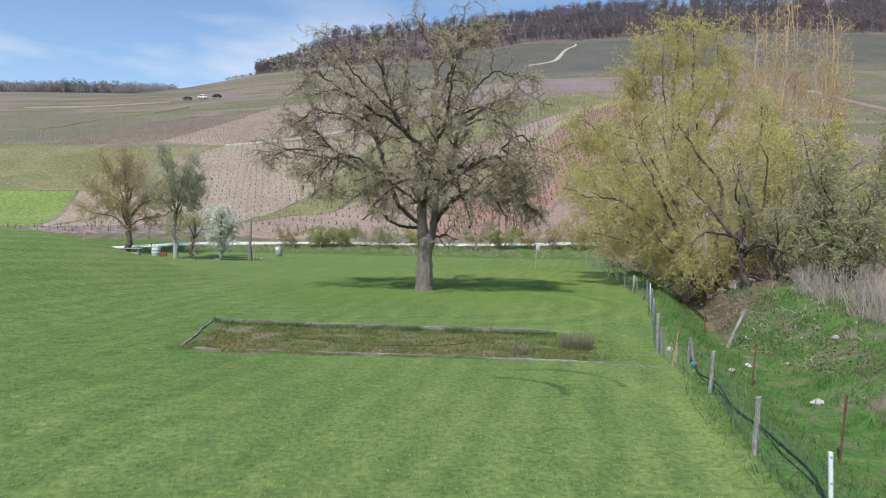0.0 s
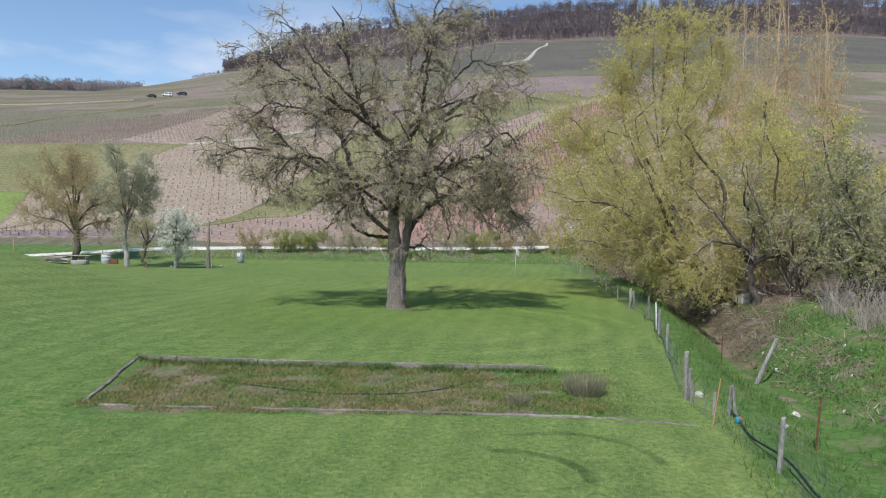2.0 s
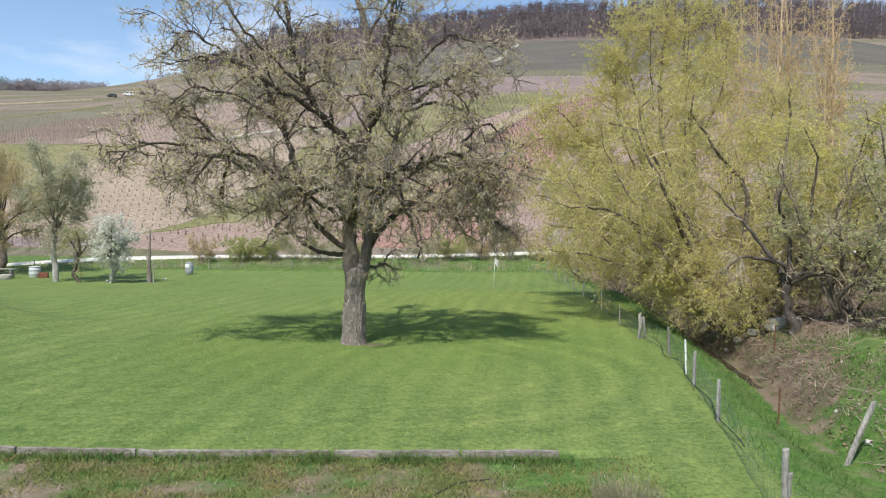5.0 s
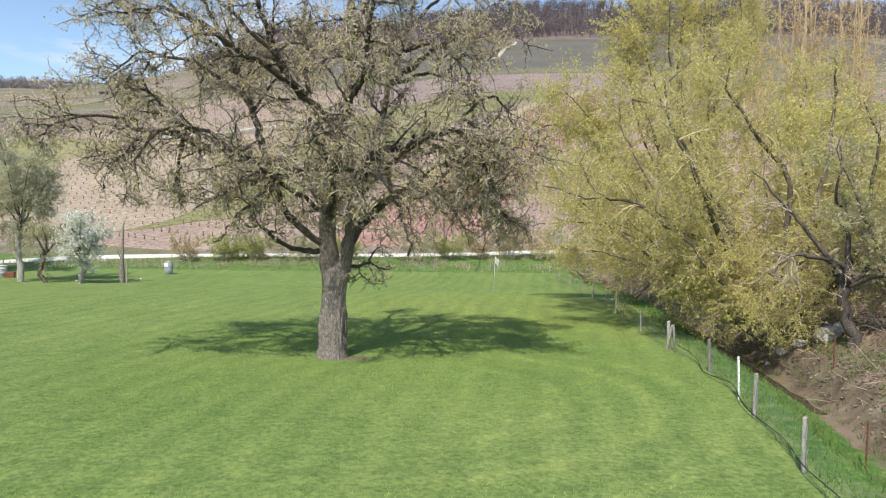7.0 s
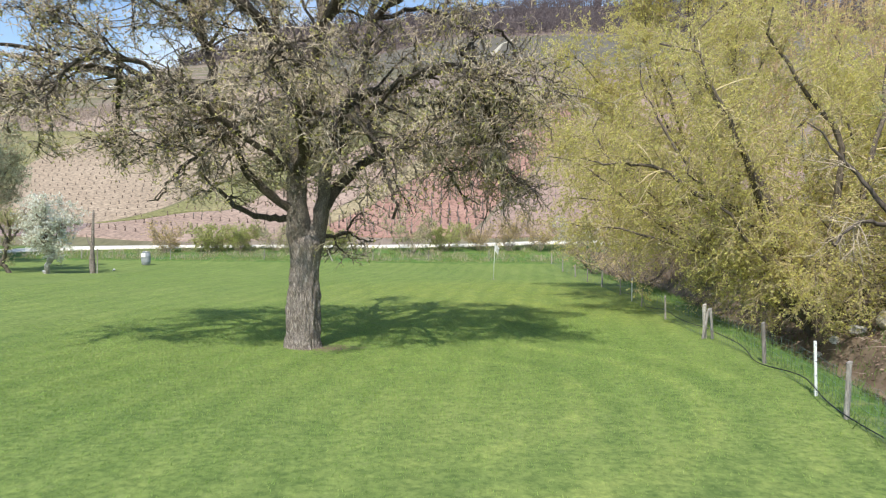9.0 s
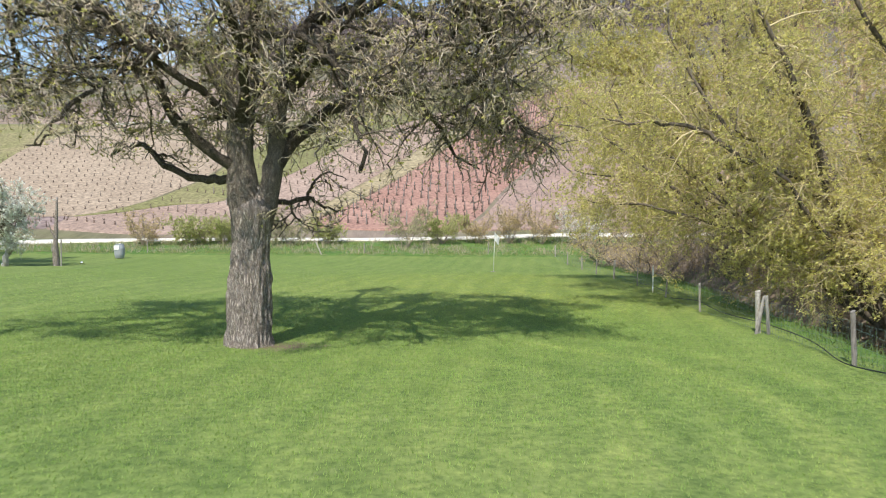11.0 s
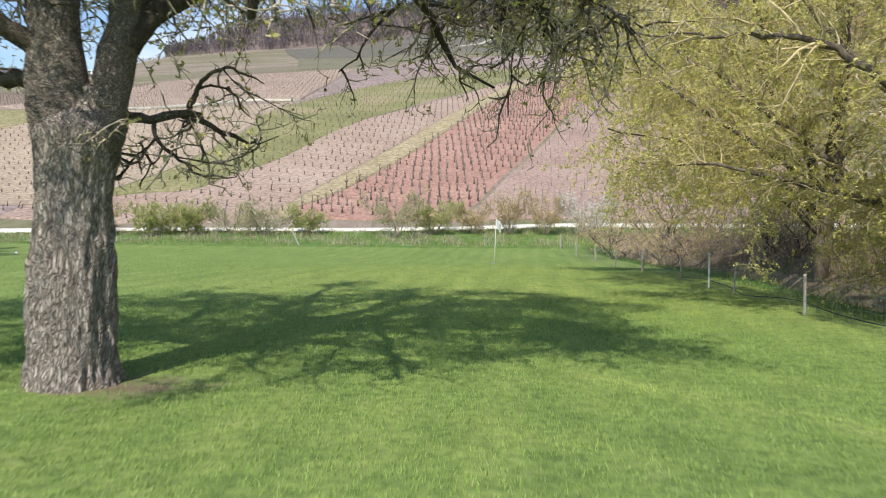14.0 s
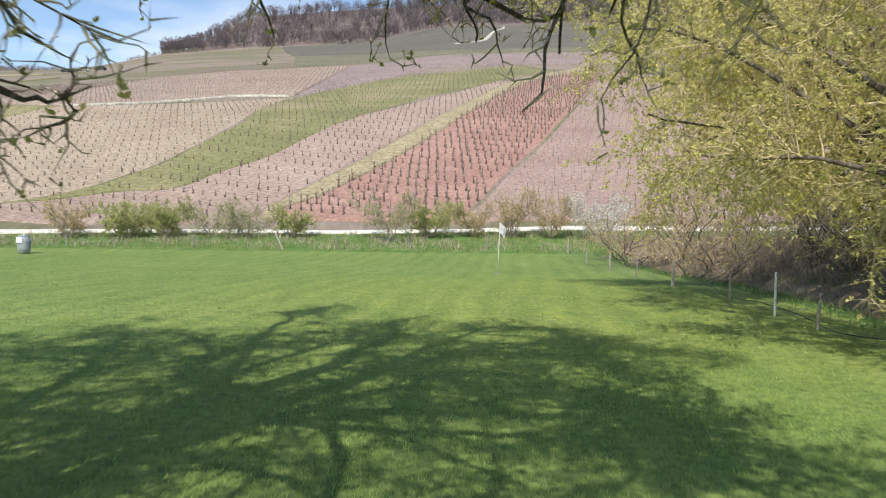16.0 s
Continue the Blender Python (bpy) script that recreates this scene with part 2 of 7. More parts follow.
BLADE = piece_mat("grass_blade", [(0.20, 0.315, 0.068), (0.245, 0.37, 0.082), (0.28, 0.40, 0.096), (0.32, 0.42, 0.115), (0.36, 0.42, 0.14)])
def lawn_blade(m):
    """Let the blades follow the marks and drifts of the lawn that they stand on."""
    n, l = m.node_tree.nodes, m.node_tree.links
    b = n["Principled BSDF"]
    g = n.new("ShaderNodeNewGeometry")
    drift = n.new("ShaderNodeTexNoise")
    drift.inputs["Scale"].default_value, drift.inputs["Detail"].default_value = 1.3, 5.0
    l.new(g.outputs["Position"], drift.inputs["Vector"])
    r = n.new("ShaderNodeMapRange")
    r.inputs["From Min"].default_value, r.inputs["From Max"].default_value = 0.32, 0.68
    r.inputs["To Min"].default_value, r.inputs["To Max"].default_value = 0.88, 1.1
    l.new(drift.outputs["Fac"], r.inputs["Value"])
    out = lawn_marks(n, l, scaled(n, l, b.inputs["Base Color"].links[0].from_socket, r.outputs["Result"]))
    l.new(out, b.inputs["Base Color"])
    for q in n:
        if q.type == "BSDF_TRANSLUCENT":
            l.new(out, q.inputs["Color"])


lawn_blade(BLADE)
LONG_BLADE = mat("long_grass_blade", [(0.10, 0.185, 0.045), (0.20, 0.27, 0.08)], 0.8, 0.7, island=0.35, thin=0.35)
WEED = mat("weed_leaf", [(0.20, 0.27, 0.07), (0.37, 0.36, 0.15)], 1.5, 0.8, island=0.35, thin=0.3)
BED_WEED = mat("bed_weed_leaf", [(0.14, 0.19, 0.045), (0.23, 0.24, 0.08), (0.37, 0.275, 0.125)], 1.5, 0.8, island=0.35, thin=0.3)
OLD_WOOD = mat("weathered_wood", [(0.17, 0.15, 0.13), (0.30, 0.275, 0.245), (0.37, 0.345, 0.31)], 3, 0.95, 0.006, 60, 35, (1, 1, 0.25))
PLANK_WOOD = mat("weathered_plank", [(0.13, 0.108, 0.09), (0.235, 0.20, 0.175), (0.34, 0.30, 0.265)], 3, 0.95, 0.006, 60, 30, (0.25, 1, 1))
PALE_BOARD = mat("pale_board", [(0.36, 0.32, 0.28), (0.52, 0.48, 0.42)], 3, 0.95, 0.006, 60, 30, (0.25, 1, 1))
PALE_PLASTIC = mat("pale_plastic", [(0.46, 0.48, 0.47), (0.58, 0.60, 0.58)], 3, 0.6)
DULL_RED = mat("dull_red_wood", [(0.20, 0.07, 0.045), (0.28, 0.11, 0.07)], 4, 0.85)
CONCRETE = mat("concrete", [(0.34, 0.31, 0.265), (0.46, 0.43, 0.375)], 6, 0.95, 0.004, 60, 40)
WHITE_PLASTIC = mat("white_plastic", [(0.76, 0.76, 0.74), (0.84, 0.84, 0.82)], 3, 0.45)
GREY_PLASTIC = mat("grey_plastic", [(0.27, 0.29, 0.31), (0.35, 0.37, 0.38)], 3, 0.5)
RUST = mat("rusty_steel", [(0.12, 0.055, 0.035), (0.22, 0.10, 0.06)], 8, 0.9, 0.003, 80, 30)
WIRE = mat("green_wire", [(0.10, 0.16, 0.13), (0.17, 0.23, 0.20)], 6, 0.5)
HOSE = mat("black_hose", [(0.012, 0.016, 0.02), (0.025, 0.03, 0.035)], 6, 0.5)
TEAL = mat("teal_plastic", [(0.04, 0.26, 0.33), (0.06, 0.33, 0.42)], 6, 0.45)
RED = mat("red_plastic", [(0.55, 0.07, 0.04), (0.66, 0.10, 0.06)], 6, 0.45)
ORANGE = mat("orange_paint", [(0.62, 0.24, 0.11), (0.70, 0.32, 0.17)], 6, 0.6)
STONE = mat("pale_stone", [(0.42, 0.39, 0.34), (0.64, 0.60, 0.53)], 4, 0.95, 0.01, 25, 20)
GRAVEL = mat("chalk_gravel", [(0.62, 0.58, 0.49), (0.78, 0.74, 0.65)], 1.2, 0.95, 0.01, 20, 9)
LINEN = mat("flag_cloth", [(0.80, 0.79, 0.76), (0.86, 0.85, 0.82)], 8, 0.8, thin=0.25)
CAR_WHITE = mat("white_car_paint", [(0.78, 0.78, 0.78), (0.82, 0.82, 0.82)], 2, 0.3)
CAR_DARK = mat("dark_car_paint", [(0.03, 0.03, 0.035), (0.05, 0.05, 0.055)], 2, 0.3)
CAR_GLASS = mat("car_glass", [(0.02, 0.025, 0.03), (0.03, 0.035, 0.04)], 2, 0.1)
VINE = mat("vine_wood", [(0.10, 0.068, 0.055), (0.17, 0.12, 0.095)], 3, 0.95, island=0.3)
STAKE = mat("vine_stake", [(0.20, 0.17, 0.15), (0.30, 0.27, 0.24)], 3, 0.9, island=0.3)
# purple-brown, greyed to carry the haze over the hilltop
FOREST = mat("bare_forest", [(0.10, 0.083, 0.088), (0.138, 0.113, 0.116), (0.175, 0.143, 0.14)], 0.02, 0.95, island=0.18)
# green paled in the colour itself for haze at this distance
CONIFER = mat("conifer", [(0.15, 0.175, 0.165), (0.20, 0.225, 0.21)], 0.05, 0.95, island=0.25)
SOIL_TAN = mat("tan_soil", [(0.295, 0.228, 0.163), (0.365, 0.29, 0.212)], 0.09, 0.95, 0.012, 6, 2.6)
SOIL_PINK = mat("pink_soil", [(0.285, 0.202, 0.157), (0.355, 0.265, 0.21)], 0.09, 0.95, 0.012, 6, 2.6)
SOIL_RED = mat("red_soil", [(0.28, 0.155, 0.12), (0.37, 0.225, 0.175)], 0.12, 0.95, 0.012, 6, 3.0)
SOIL_PALE = mat("pale_soil", [(0.265, 0.18, 0.145), (0.335, 0.24, 0.195)], 0.12, 0.95, 0.012, 6, 3.0)
SOIL_LILAC = mat("mauve_soil", [(0.215, 0.162, 0.145), (0.285, 0.218, 0.197)], 0.06, 0.95, 0.012, 6, 1.2)
SOIL_ROSE = mat("rose_soil", [(0.275, 0.205, 0.155), (0.345, 0.262, 0.205)], 0.06, 0.95, 0.012, 6, 1.2)
SOIL_BROWN = mat("brown_soil", [(0.19, 0.145, 0.105), (0.255, 0.195, 0.145)], 0.06, 0.95, 0.012, 6, 1.2)
SOIL_GREEN = mat("grassy_vine_floor", [(0.155, 0.15, 0.065), (0.195, 0.188, 0.08), (0.28, 0.23, 0.135)], 0.07, 0.95, 0.012, 6, 2.4)
MEADOW = mat("bright_meadow", [(0.16, 0.22, 0.05), (0.22, 0.27, 0.075)], 0.08, 0.95, 0.012, 6, 2.4)
SAGE = mat("sage_vine_floor", [(0.165, 0.158, 0.098), (0.215, 0.192, 0.13)], 0.05, 0.95, 0.012, 6, 1.2)
VERGE = mat("dry_verge", [(0.275, 0.223, 0.125), (0.35, 0.29, 0.18)], 0.3, 0.95, 0.03, 6, 2.0)
FAR_VINE = mat("far_vine_wood", [(0.15, 0.11, 0.09), (0.22, 0.17, 0.14)], 3, 0.95, island=0.3)
MOSS = mat("dull_vine_floor", [(0.125, 0.12, 0.075), (0.18, 0.16, 0.105)], 0.05, 0.95, 0.012, 6, 1.2)
# cloud shade over the upper slope is put into this dark colour
SHADED_UPLAND = mat("shaded_upland_floor", [(0.102, 0.095, 0.074), (0.142, 0.127, 0.10)], 0.03, 0.95, 0.012, 6, 1.0)
WOOD_FLOOR = mat("wood_floor", [(0.12, 0.092, 0.085), (0.19, 0.145, 0.125)], 0.03, 0.95, 0.02, 1.0, 0.4)
SCRUB = mat("pale_scrub", [(0.20, 0.18, 0.13), (0.28, 0.25, 0.18)], 0.05, 0.95, island=0.2)
# paler, greyer forest colour: the distance haze is mixed into it
HAZED_FOREST = mat("hazed_forest", [(0.27, 0.238, 0.245), (0.34, 0.30, 0.30)], 0.01, 0.95, island=0.08)
FAR_TRACK = mat("far_chalk_track", [(0.40, 0.37, 0.29), (0.50, 0.46, 0.37)], 0.2, 0.95, fine=1.0)


# ---- shapes ----
rng = np.random.default_rng(7)


def mesh_of(name, V, F, material, smooth=True):
    """A mesh from arrays of corners and of faces, all with as many sides."""
    V, F = np.asarray(V, dtype=np.float32).reshape(-1, 3), np.asarray(F, dtype=np.int32)
    k = F.shape[1]
    me = bpy.data.meshes.new(name)
    me.vertices.add(len(V))
    me.vertices.foreach_set("co", V.ravel())
    me.loops.add(F.size)
    me.loops.foreach_set("vertex_index", F.ravel())
    me.polygons.add(len(F))
    me.polygons.foreach_set("loop_start", np.arange(0, F.size, k, dtype=np.int32))
    me.polygons.foreach_set("use_smooth", np.full(len(F), smooth))
    me.materials.append(material)
    me.update(calc_edges=True)
    return me


def thing(name, x, y, z, label, category, group="", rz=0.0):
    ob = tagged(new(name), label, category, group)
    ob.matrix_world = pose(x, y, z, 0, 0, rz)
    return ob


def bit(name, me, parent=None, label="", kind=""):
    """A mesh as one part under a thing."""
    ob = tagged(new(name, me), label, kind=kind)
    ob.parent = parent
    return ob


def part(name, bm, material, parent, label="", smooth=False):
    me = bpy.data.meshes.new(name)
    bm.to_mesh(me)
    bm.free()
    me.materials.append(material)
    for p in me.polygons:
        p.use_smooth = smooth
    return bit(name, me, parent, label)


def unit(v):
    return v / np.maximum(1e-9, np.linalg.norm(v, axis=-1, keepdims=True))


def grow(P, D, L, n, wob, pull=(0, 0, 0), bend=0.0):
    """Crooked stems: (N, n + 1, 3) points. pull: a drift of the direction at each step; bend: a curl that each stem keeps."""
    pts, p, d = [P], P, unit(D)
    curl = rng.normal(size=P.shape) * bend
    for i in range(n):
        d = unit(d + rng.normal(size=P.shape) * wob + curl + np.asarray(pull))
        p = p + d * (L / n)[:, None]
        pts.append(p)
    return np.stack(pts, 1)


def tubes(pts, r0, r1, sides, power=1.0):
    """Tapered tubes along stems: corners and four-sided faces."""
    N, m, _ = pts.shape
    tan = unit(np.gradient(pts, axis=1))
    ref = unit(rng.normal(size=(N, 1, 3)))
    u = np.cross(tan, ref)
    u = unit(u)
    v = np.cross(tan, u)
    a = np.arange(sides) * 2 * np.pi / sides
    k = np.linspace(0, 1, m)[None, :] ** power
    rad = np.asarray(r0).reshape(-1, 1) * (1 - k) + np.asarray(r1).reshape(-1, 1) * k
    V = pts[:, :, None] + rad[..., None, None] * (np.cos(a)[:, None] * u[:, :, None] + np.sin(a)[:, None] * v[:, :, None])
    base = (np.arange(N) * m * sides)[:, None, None] + (np.arange(m - 1) * sides)[None, :, None]
    i, j = np.arange(sides), (np.arange(sides) + 1) % sides
    F = np.stack([base + i, base + j, base + j + sides, base + i + sides], -1)
    return V.reshape(-1, 3), F.reshape(-1, 4)


def spikes(pts, r0):
    """Three-sided stems that taper to a point: corners and three-sided faces."""
    N, m, _ = pts.shape
    tan = unit(np.gradient(pts, axis=1))[:, :-1]
    u = unit(np.cross(tan, unit(rng.normal(size=(N, 1, 3)))))
    v = np.cross(tan, u)
    a = np.arange(3) * 2 * np.pi / 3
    rad = np.asarray(r0).reshape(-1, 1) * (1 - 0.75 * np.linspace(0, 1, m)[None, :-1])
    V = pts[:, :-1, None] + rad[..., None, None] * (np.cos(a)[:, None] * u[:, :, None] + np.sin(a)[:, None] * v[:, :, None])
    V = np.concatenate([V.reshape(N, -1, 3), pts[:, -1:]], 1)
    one = []
    for k in range(m - 1):
        for i in range(3):
            j = (i + 1) % 3
            if k < m - 2:
                one += [(3 * k + i, 3 * k + j, 3 * k + 3 + j), (3 * k + i, 3 * k + 3 + j, 3 * k + 3 + i)]
            else:
                one.append((3 * k + i, 3 * k + j, 3 * m - 3))
    per = 3 * m - 2
    F = (np.arange(N) * per)[:, None, None] + np.array(one)[None]
    return V.reshape(-1, 3), F.reshape(-1, 3)


def sprout(pts, every, lo, hi, spread, up=0.0):
    """Places along stems, about one every so many metres, and directions that lean away from the stem. Returns places, directions, how far along, which stem."""
    seg = np.linalg.norm(np.diff(pts, axis=1), axis=2)
    length = seg.sum(1)
    count = np.maximum(1, rng.poisson(length * (hi - lo) / every))
    which = np.repeat(np.arange(len(pts)), count)
    k = rng.uniform(lo, hi, len(which))
    m = pts.shape[1] - 1
    f = np.minimum(k * m, m - 1e-4)
    i = f.astype(int)
    f = (f - i)[:, None]
    a, b = pts[which, i], pts[which, i + 1]
    tan = unit(b - a)
    side = unit(np.cross(tan, rng.normal(size=a.shape)))
    s = rng.uniform(*spread, len(which))[:, None]
    return a * (1 - f) + b * f, unit(tan * np.cos(s) + side * np.sin(s) + np.array((0, 0, up))), k, which


def leaves(P, D, size, width):
    """Diamond-shaped leaves from P along D."""
    D = unit(D)
    w = unit(np.cross(D, rng.normal(size=P.shape)))
    n = np.cross(D, w)
    s = np.asarray(size).reshape(-1, 1)
    V = np.stack([P, P + D * s * 0.5 + w * s * width + n * s * 0.06, P + D * s, P + D * s * 0.5 - w * s * width + n * s * 0.06], 1)
    return V.reshape(-1, 3), np.arange(len(P) * 4).reshape(-1, 4)


def slips(P, D, size, width):
    """Pointed leaves from P along D, one three-sided face each."""
    D = unit(D)
    w = unit(np.cross(D, rng.normal(size=P.shape)))
    s = np.asarray(size).reshape(-1, 1)
    V = np.stack([P + w * s * width, P - w * s * width + D * s * 0.2, P + D * s * 1.05], 1)
    return V.reshape(-1, 3), np.arange(len(P) * 3).reshape(-1, 3)


def blades(P, size, width, lean):
    """Upright blades, one three-sided face each."""
    a = rng.uniform(0, 2 * np.pi, len(P))
    w = np.stack([np.cos(a), np.sin(a), np.zeros(len(P))], 1) * np.asarray(width).reshape(-1, 1)
    tip = np.stack([rng.normal(size=len(P)) * lean, rng.normal(size=len(P)) * lean, np.ones(len(P))], 1) * np.asarray(size).reshape(-1, 1)
    V = np.stack([P - w, P + w, P + tip], 1)
    return V.reshape(-1, 3), np.arange(len(P) * 3).reshape(-1, 3)


def joined(*pairs):
    Vs, Fs, n = [], [], 0
    for V, F in pairs:
        Vs.append(V)
        Fs.append(F + n)
        n += len(V)
    return np.concatenate(Vs), np.concatenate(Fs)


def smooth_line(pts, n):
    """n + 1 even points along a rounded line through pts."""
    pts = np.asarray(pts, dtype=float)
    k = np.linspace(0, len(pts) - 1, n + 1)
    ext = np.vstack([2 * pts[0] - pts[1], pts, 2 * pts[-1] - pts[-2]])
    out = []
    for t in k:
        i = min(int(t), len(pts) - 2)
        f = t - i
        p0, p1, p2, p3 = ext[i:i + 4]
        out.append(0.5 * (2 * p1 + (p2 - p0) * f + (2 * p0 - 5 * p1 + 4 * p2 - p3) * f * f + (3 * p1 - p0 - 3 * p2 + p3) * f ** 3))
    return np.array(out)


def box(bm, sx, sy, sz, at=(0, 0, 0), turn=None, bevel=0.0):
    """A block with worn edges, standing on its base."""
    made = bmesh.ops.create_cube(bm, size=1)["verts"]
    bmesh.ops.scale(bm, vec=(sx, sy, sz), verts=made)
    bmesh.ops.translate(bm, vec=(0, 0, sz / 2), verts=made)
    if bevel:
        edges = list({e for v in made for e in v.link_edges})
        out = bmesh.ops.bevel(bm, geom=edges, offset=bevel, segments=1, affect="EDGES", profile=0.5)
        made = list({v for f in out["faces"] for v in f.verts} | {v for v in made if v.is_valid})
    m = Matrix.Translation(at) @ (turn or Matrix())
    bmesh.ops.transform(bm, matrix=m, verts=made)
    return made


def lathe(bm, profile, sides=20, at=(0, 0, 0)):
    """A round body from (radius, height) pairs."""
    rings = []
    for r, z in profile:
        rings.append([bm.verts.new((at[0] + r * math.cos(a), at[1] + r * math.sin(a), at[2] + z)) for a in (2 * math.pi * i / sides for i in range(sides))])
    for a, b in zip(rings, rings[1:]):
        for i in range(sides):
            bm.faces.new((a[i], a[(i + 1) % sides], b[(i + 1) % sides], b[i]))
    bm.faces.new(rings[-1])
    bm.faces.new(rings[0][::-1])


# ---- land ----
def sstep(a, b, v):
    k = max(0.0, min(1.0, (v - a) / (b - a)))
    return k * k * (3 - 2 * k)


HILL_R = (87.0, 100.0, 118.0, 150.0, 235.0, 340.0, 460.0, 600.0, 700.0, 830.0, 1300.0, 2500.0)
HILL_A = (-0.62, -0.36, -0.335, -0.25, -0.15, 0.0, 0.11, 0.20, 0.50)
HILL_Z = (
    (1.0, 3.0, 8.0, 18.5, 33.0, 54.0, 80.0, 108.0, 128.0, 149.0, 230.0, 400.0),
    (1.1, 3.5, 8.9, 19.5, 37.0, 61.0, 87.0, 111.0, 131.0, 152.0, 234.0, 400.0),
    (1.1, 3.5, 8.9, 19.6, 37.5, 62.0, 89.0, 116.0, 139.0, 164.0, 170.0, 180.0),
    (1.1, 3.6, 9.0, 19.7, 39.0, 65.0, 95.0, 128.0, 153.0, 177.0, 180.0, 180.0),
    (1.2, 3.8, 9.2, 19.7, 41.0, 68.0, 99.0, 133.0, 161.0, 225.0, 230.0, 230.0),
    (1.3, 4.0, 9.4, 19.8, 43.5, 72.0, 104.0, 141.0, 170.0, 240.0, 255.0, 255.0),
    (1.6, 4.3, 9.6, 20.2, 45.0, 76.5, 112.0, 159.0, 197.0, 250.0, 270.0, 270.0),
    (2.0, 4.6, 9.8, 20.8, 46.5, 79.5, 116.0, 163.0, 203.0, 262.0, 285.0, 285.0),
    (2.4, 5.0, 10.5, 21.5, 48.5, 86.0, 129.0, 176.0, 218.0, 280.0, 300.0, 300.0),
)


def hill(x, y):
    r, a = max(y, 87.0), math.atan2(x - 1.3, max(y, 1.0))
    i = max(k for k in range(11) if HILL_R[k] <= r) if r < HILL_R[-1] else 10
    u = min(1.0, (r - HILL_R[i]) / (HILL_R[i + 1] - HILL_R[i]))
    a = max(HILL_A[0], min(HILL_A[-1] - 1e-6, a))
    j = max(k for k in range(8) if HILL_A[k] <= a)
    v = (a - HILL_A[j]) / (HILL_A[j + 1] - HILL_A[j])
    lo = HILL_Z[j][i] * (1 - u) + HILL_Z[j][i + 1] * u
    hi = HILL_Z[j + 1][i] * (1 - u) + HILL_Z[j + 1][i + 1] * u
    return lo * (1 - v) + hi * v


CREEK = ((5.0, -30.0), (6.6, 0.0), (8.2, 10.5), (9.1, 15.6), (10.3, 19.5), (10.7, 22.5), (11.8, 27.5), (13.0, 31.0), (14.6, 38.0), (17.0, 48.0), (19.5, 60.0), (21.5, 76.0), (22.0, 90.0))


def creek_x(y):
    for (xa, ya), (xb, yb) in zip(CREEK, CREEK[1:]):
        if y <= yb:
            k = max(0.0, (y - ya) / (yb - ya))
            return xa + (xb - xa) * k
    return CREEK[-1][0]


def bed_back(x):
    """The line of the planks along the back of the bed."""
    return 24.05 - 0.0572 * (x + 6.15)


def ground(x, y):
    """Height of the land."""
    z = 0.08 - 0.42 * (1 - sstep(17.0, 31.0, y)) - 0.05 * (1 - sstep(0.0, 17.0, y))
    toe = -9.4 - 0.8 * max(0.0, y - 40.0)
    z += 2.45 * sstep(toe, toe - 12.6, x) * (0.25 + 0.75 * sstep(8.0, 38.0, y)) * (1 - sstep(60.0, 80.0, y))
    z -= 0.25 * sstep(50.0, 64.0, y) * (1 - sstep(70.0, 80.0, y))
    # the brook and its far bank
    d = x - creek_x(y)
    side = sstep(-1.6, -0.35, d)
    z -= (0.34 + 0.41 * sstep(21.0, 27.0, y)) * side * (1 - sstep(0.3, 1.2, d)) * (1 - sstep(74.0, 82.0, y))
    z += (0.95 * sstep(0.8, 3.5, d) + 0.6 * sstep(4.0, 12.0, d)) * (1 - sstep(70.0, 84.0, y))
    if 18.6 < y < 24.4 and -6.1 < x < 7.2:
        z -= 0.105 * sstep(18.6, 22.6, y) * (1 - sstep(bed_back(x) - 0.02, bed_back(x) + 0.1, y)) * sstep(-6.1, -5.8, x) * (1 - sstep(5.2, 7.2, x))
    if y > 76.0:
        h = hill(x, y)
        z = z + (h - z) * sstep(76.0, 87.0, y)
    return z


def lines(*spans):
    """Grid lines from spans of (start, end, step)."""
    out = [spans[0][0]]
    for a, b, step in spans:
        n = max(1, round((b - a) / step))
        out += [a + (b - a) * (i + 1) / n for i in range(n)]
    return out


def covers(x, y):
    """How much bare earth, long grass and hillside the land carries at a place."""
    d = x - creek_x(y)
    bare = sstep(-0.4, 0.2, d) * (0.12 + 0.88 * sstep(24.0, 30.0, y)) * (1 - 0.6 * sstep(12.0, 22.0, d)) * (1 - sstep(78.0, 86.0, y))
    bare *= 1 - 0.6 * sstep(1.2, 2.6, d) * (1 - sstep(30.0, 35.0, y))
    bare = max(bare, 0.6 * sstep(8.0, 12.0, d) * (1 - sstep(78.0, 86.0, y)))
    if 18.9 < y < bed_back(x) and -6.0 < x < 6.0:
        bare = 0.50 * (1 - sstep(3.5, 6.0, x))
    if y < 26.0:
        bare = max(bare, 0.40 * sstep(0.6, 1.8, d), 0.66 * sstep(3.8, 6.5, d), 0.42 * (1 - sstep(0.05, 0.35, abs(d - 0.1))), 0.72 * sstep(0.5, 1.2, d) * (1 - sstep(13.0, 17.0, y)))
    bare = max(bare, 0.7 * (1 - sstep(0.35, 0.85, math.hypot((x - 1.05) * 0.7, y - 34.75))))
    lush = sstep(-2.6, -1.7, d) * (1 - sstep(1.0, 4.0, d) * 0.5)
    bare = max(bare, 0.25 * sstep(78.6, 80.0, y))
    # the near left lawn also takes the darker long-grass colour
    lush = max(lush, 0.40 * sstep(3.0, -7.0, x) * (1 - sstep(18.0, 30.0, y)), sstep(77.2, 78.6, y), 0.9 * (1 - sstep(4.6, 7.0, x)) if 18.9 < y < bed_back(x) and -6.0 < x < 7.2 else 0.0)
    return bare, lush, sstep(84.0, 87.0, y)


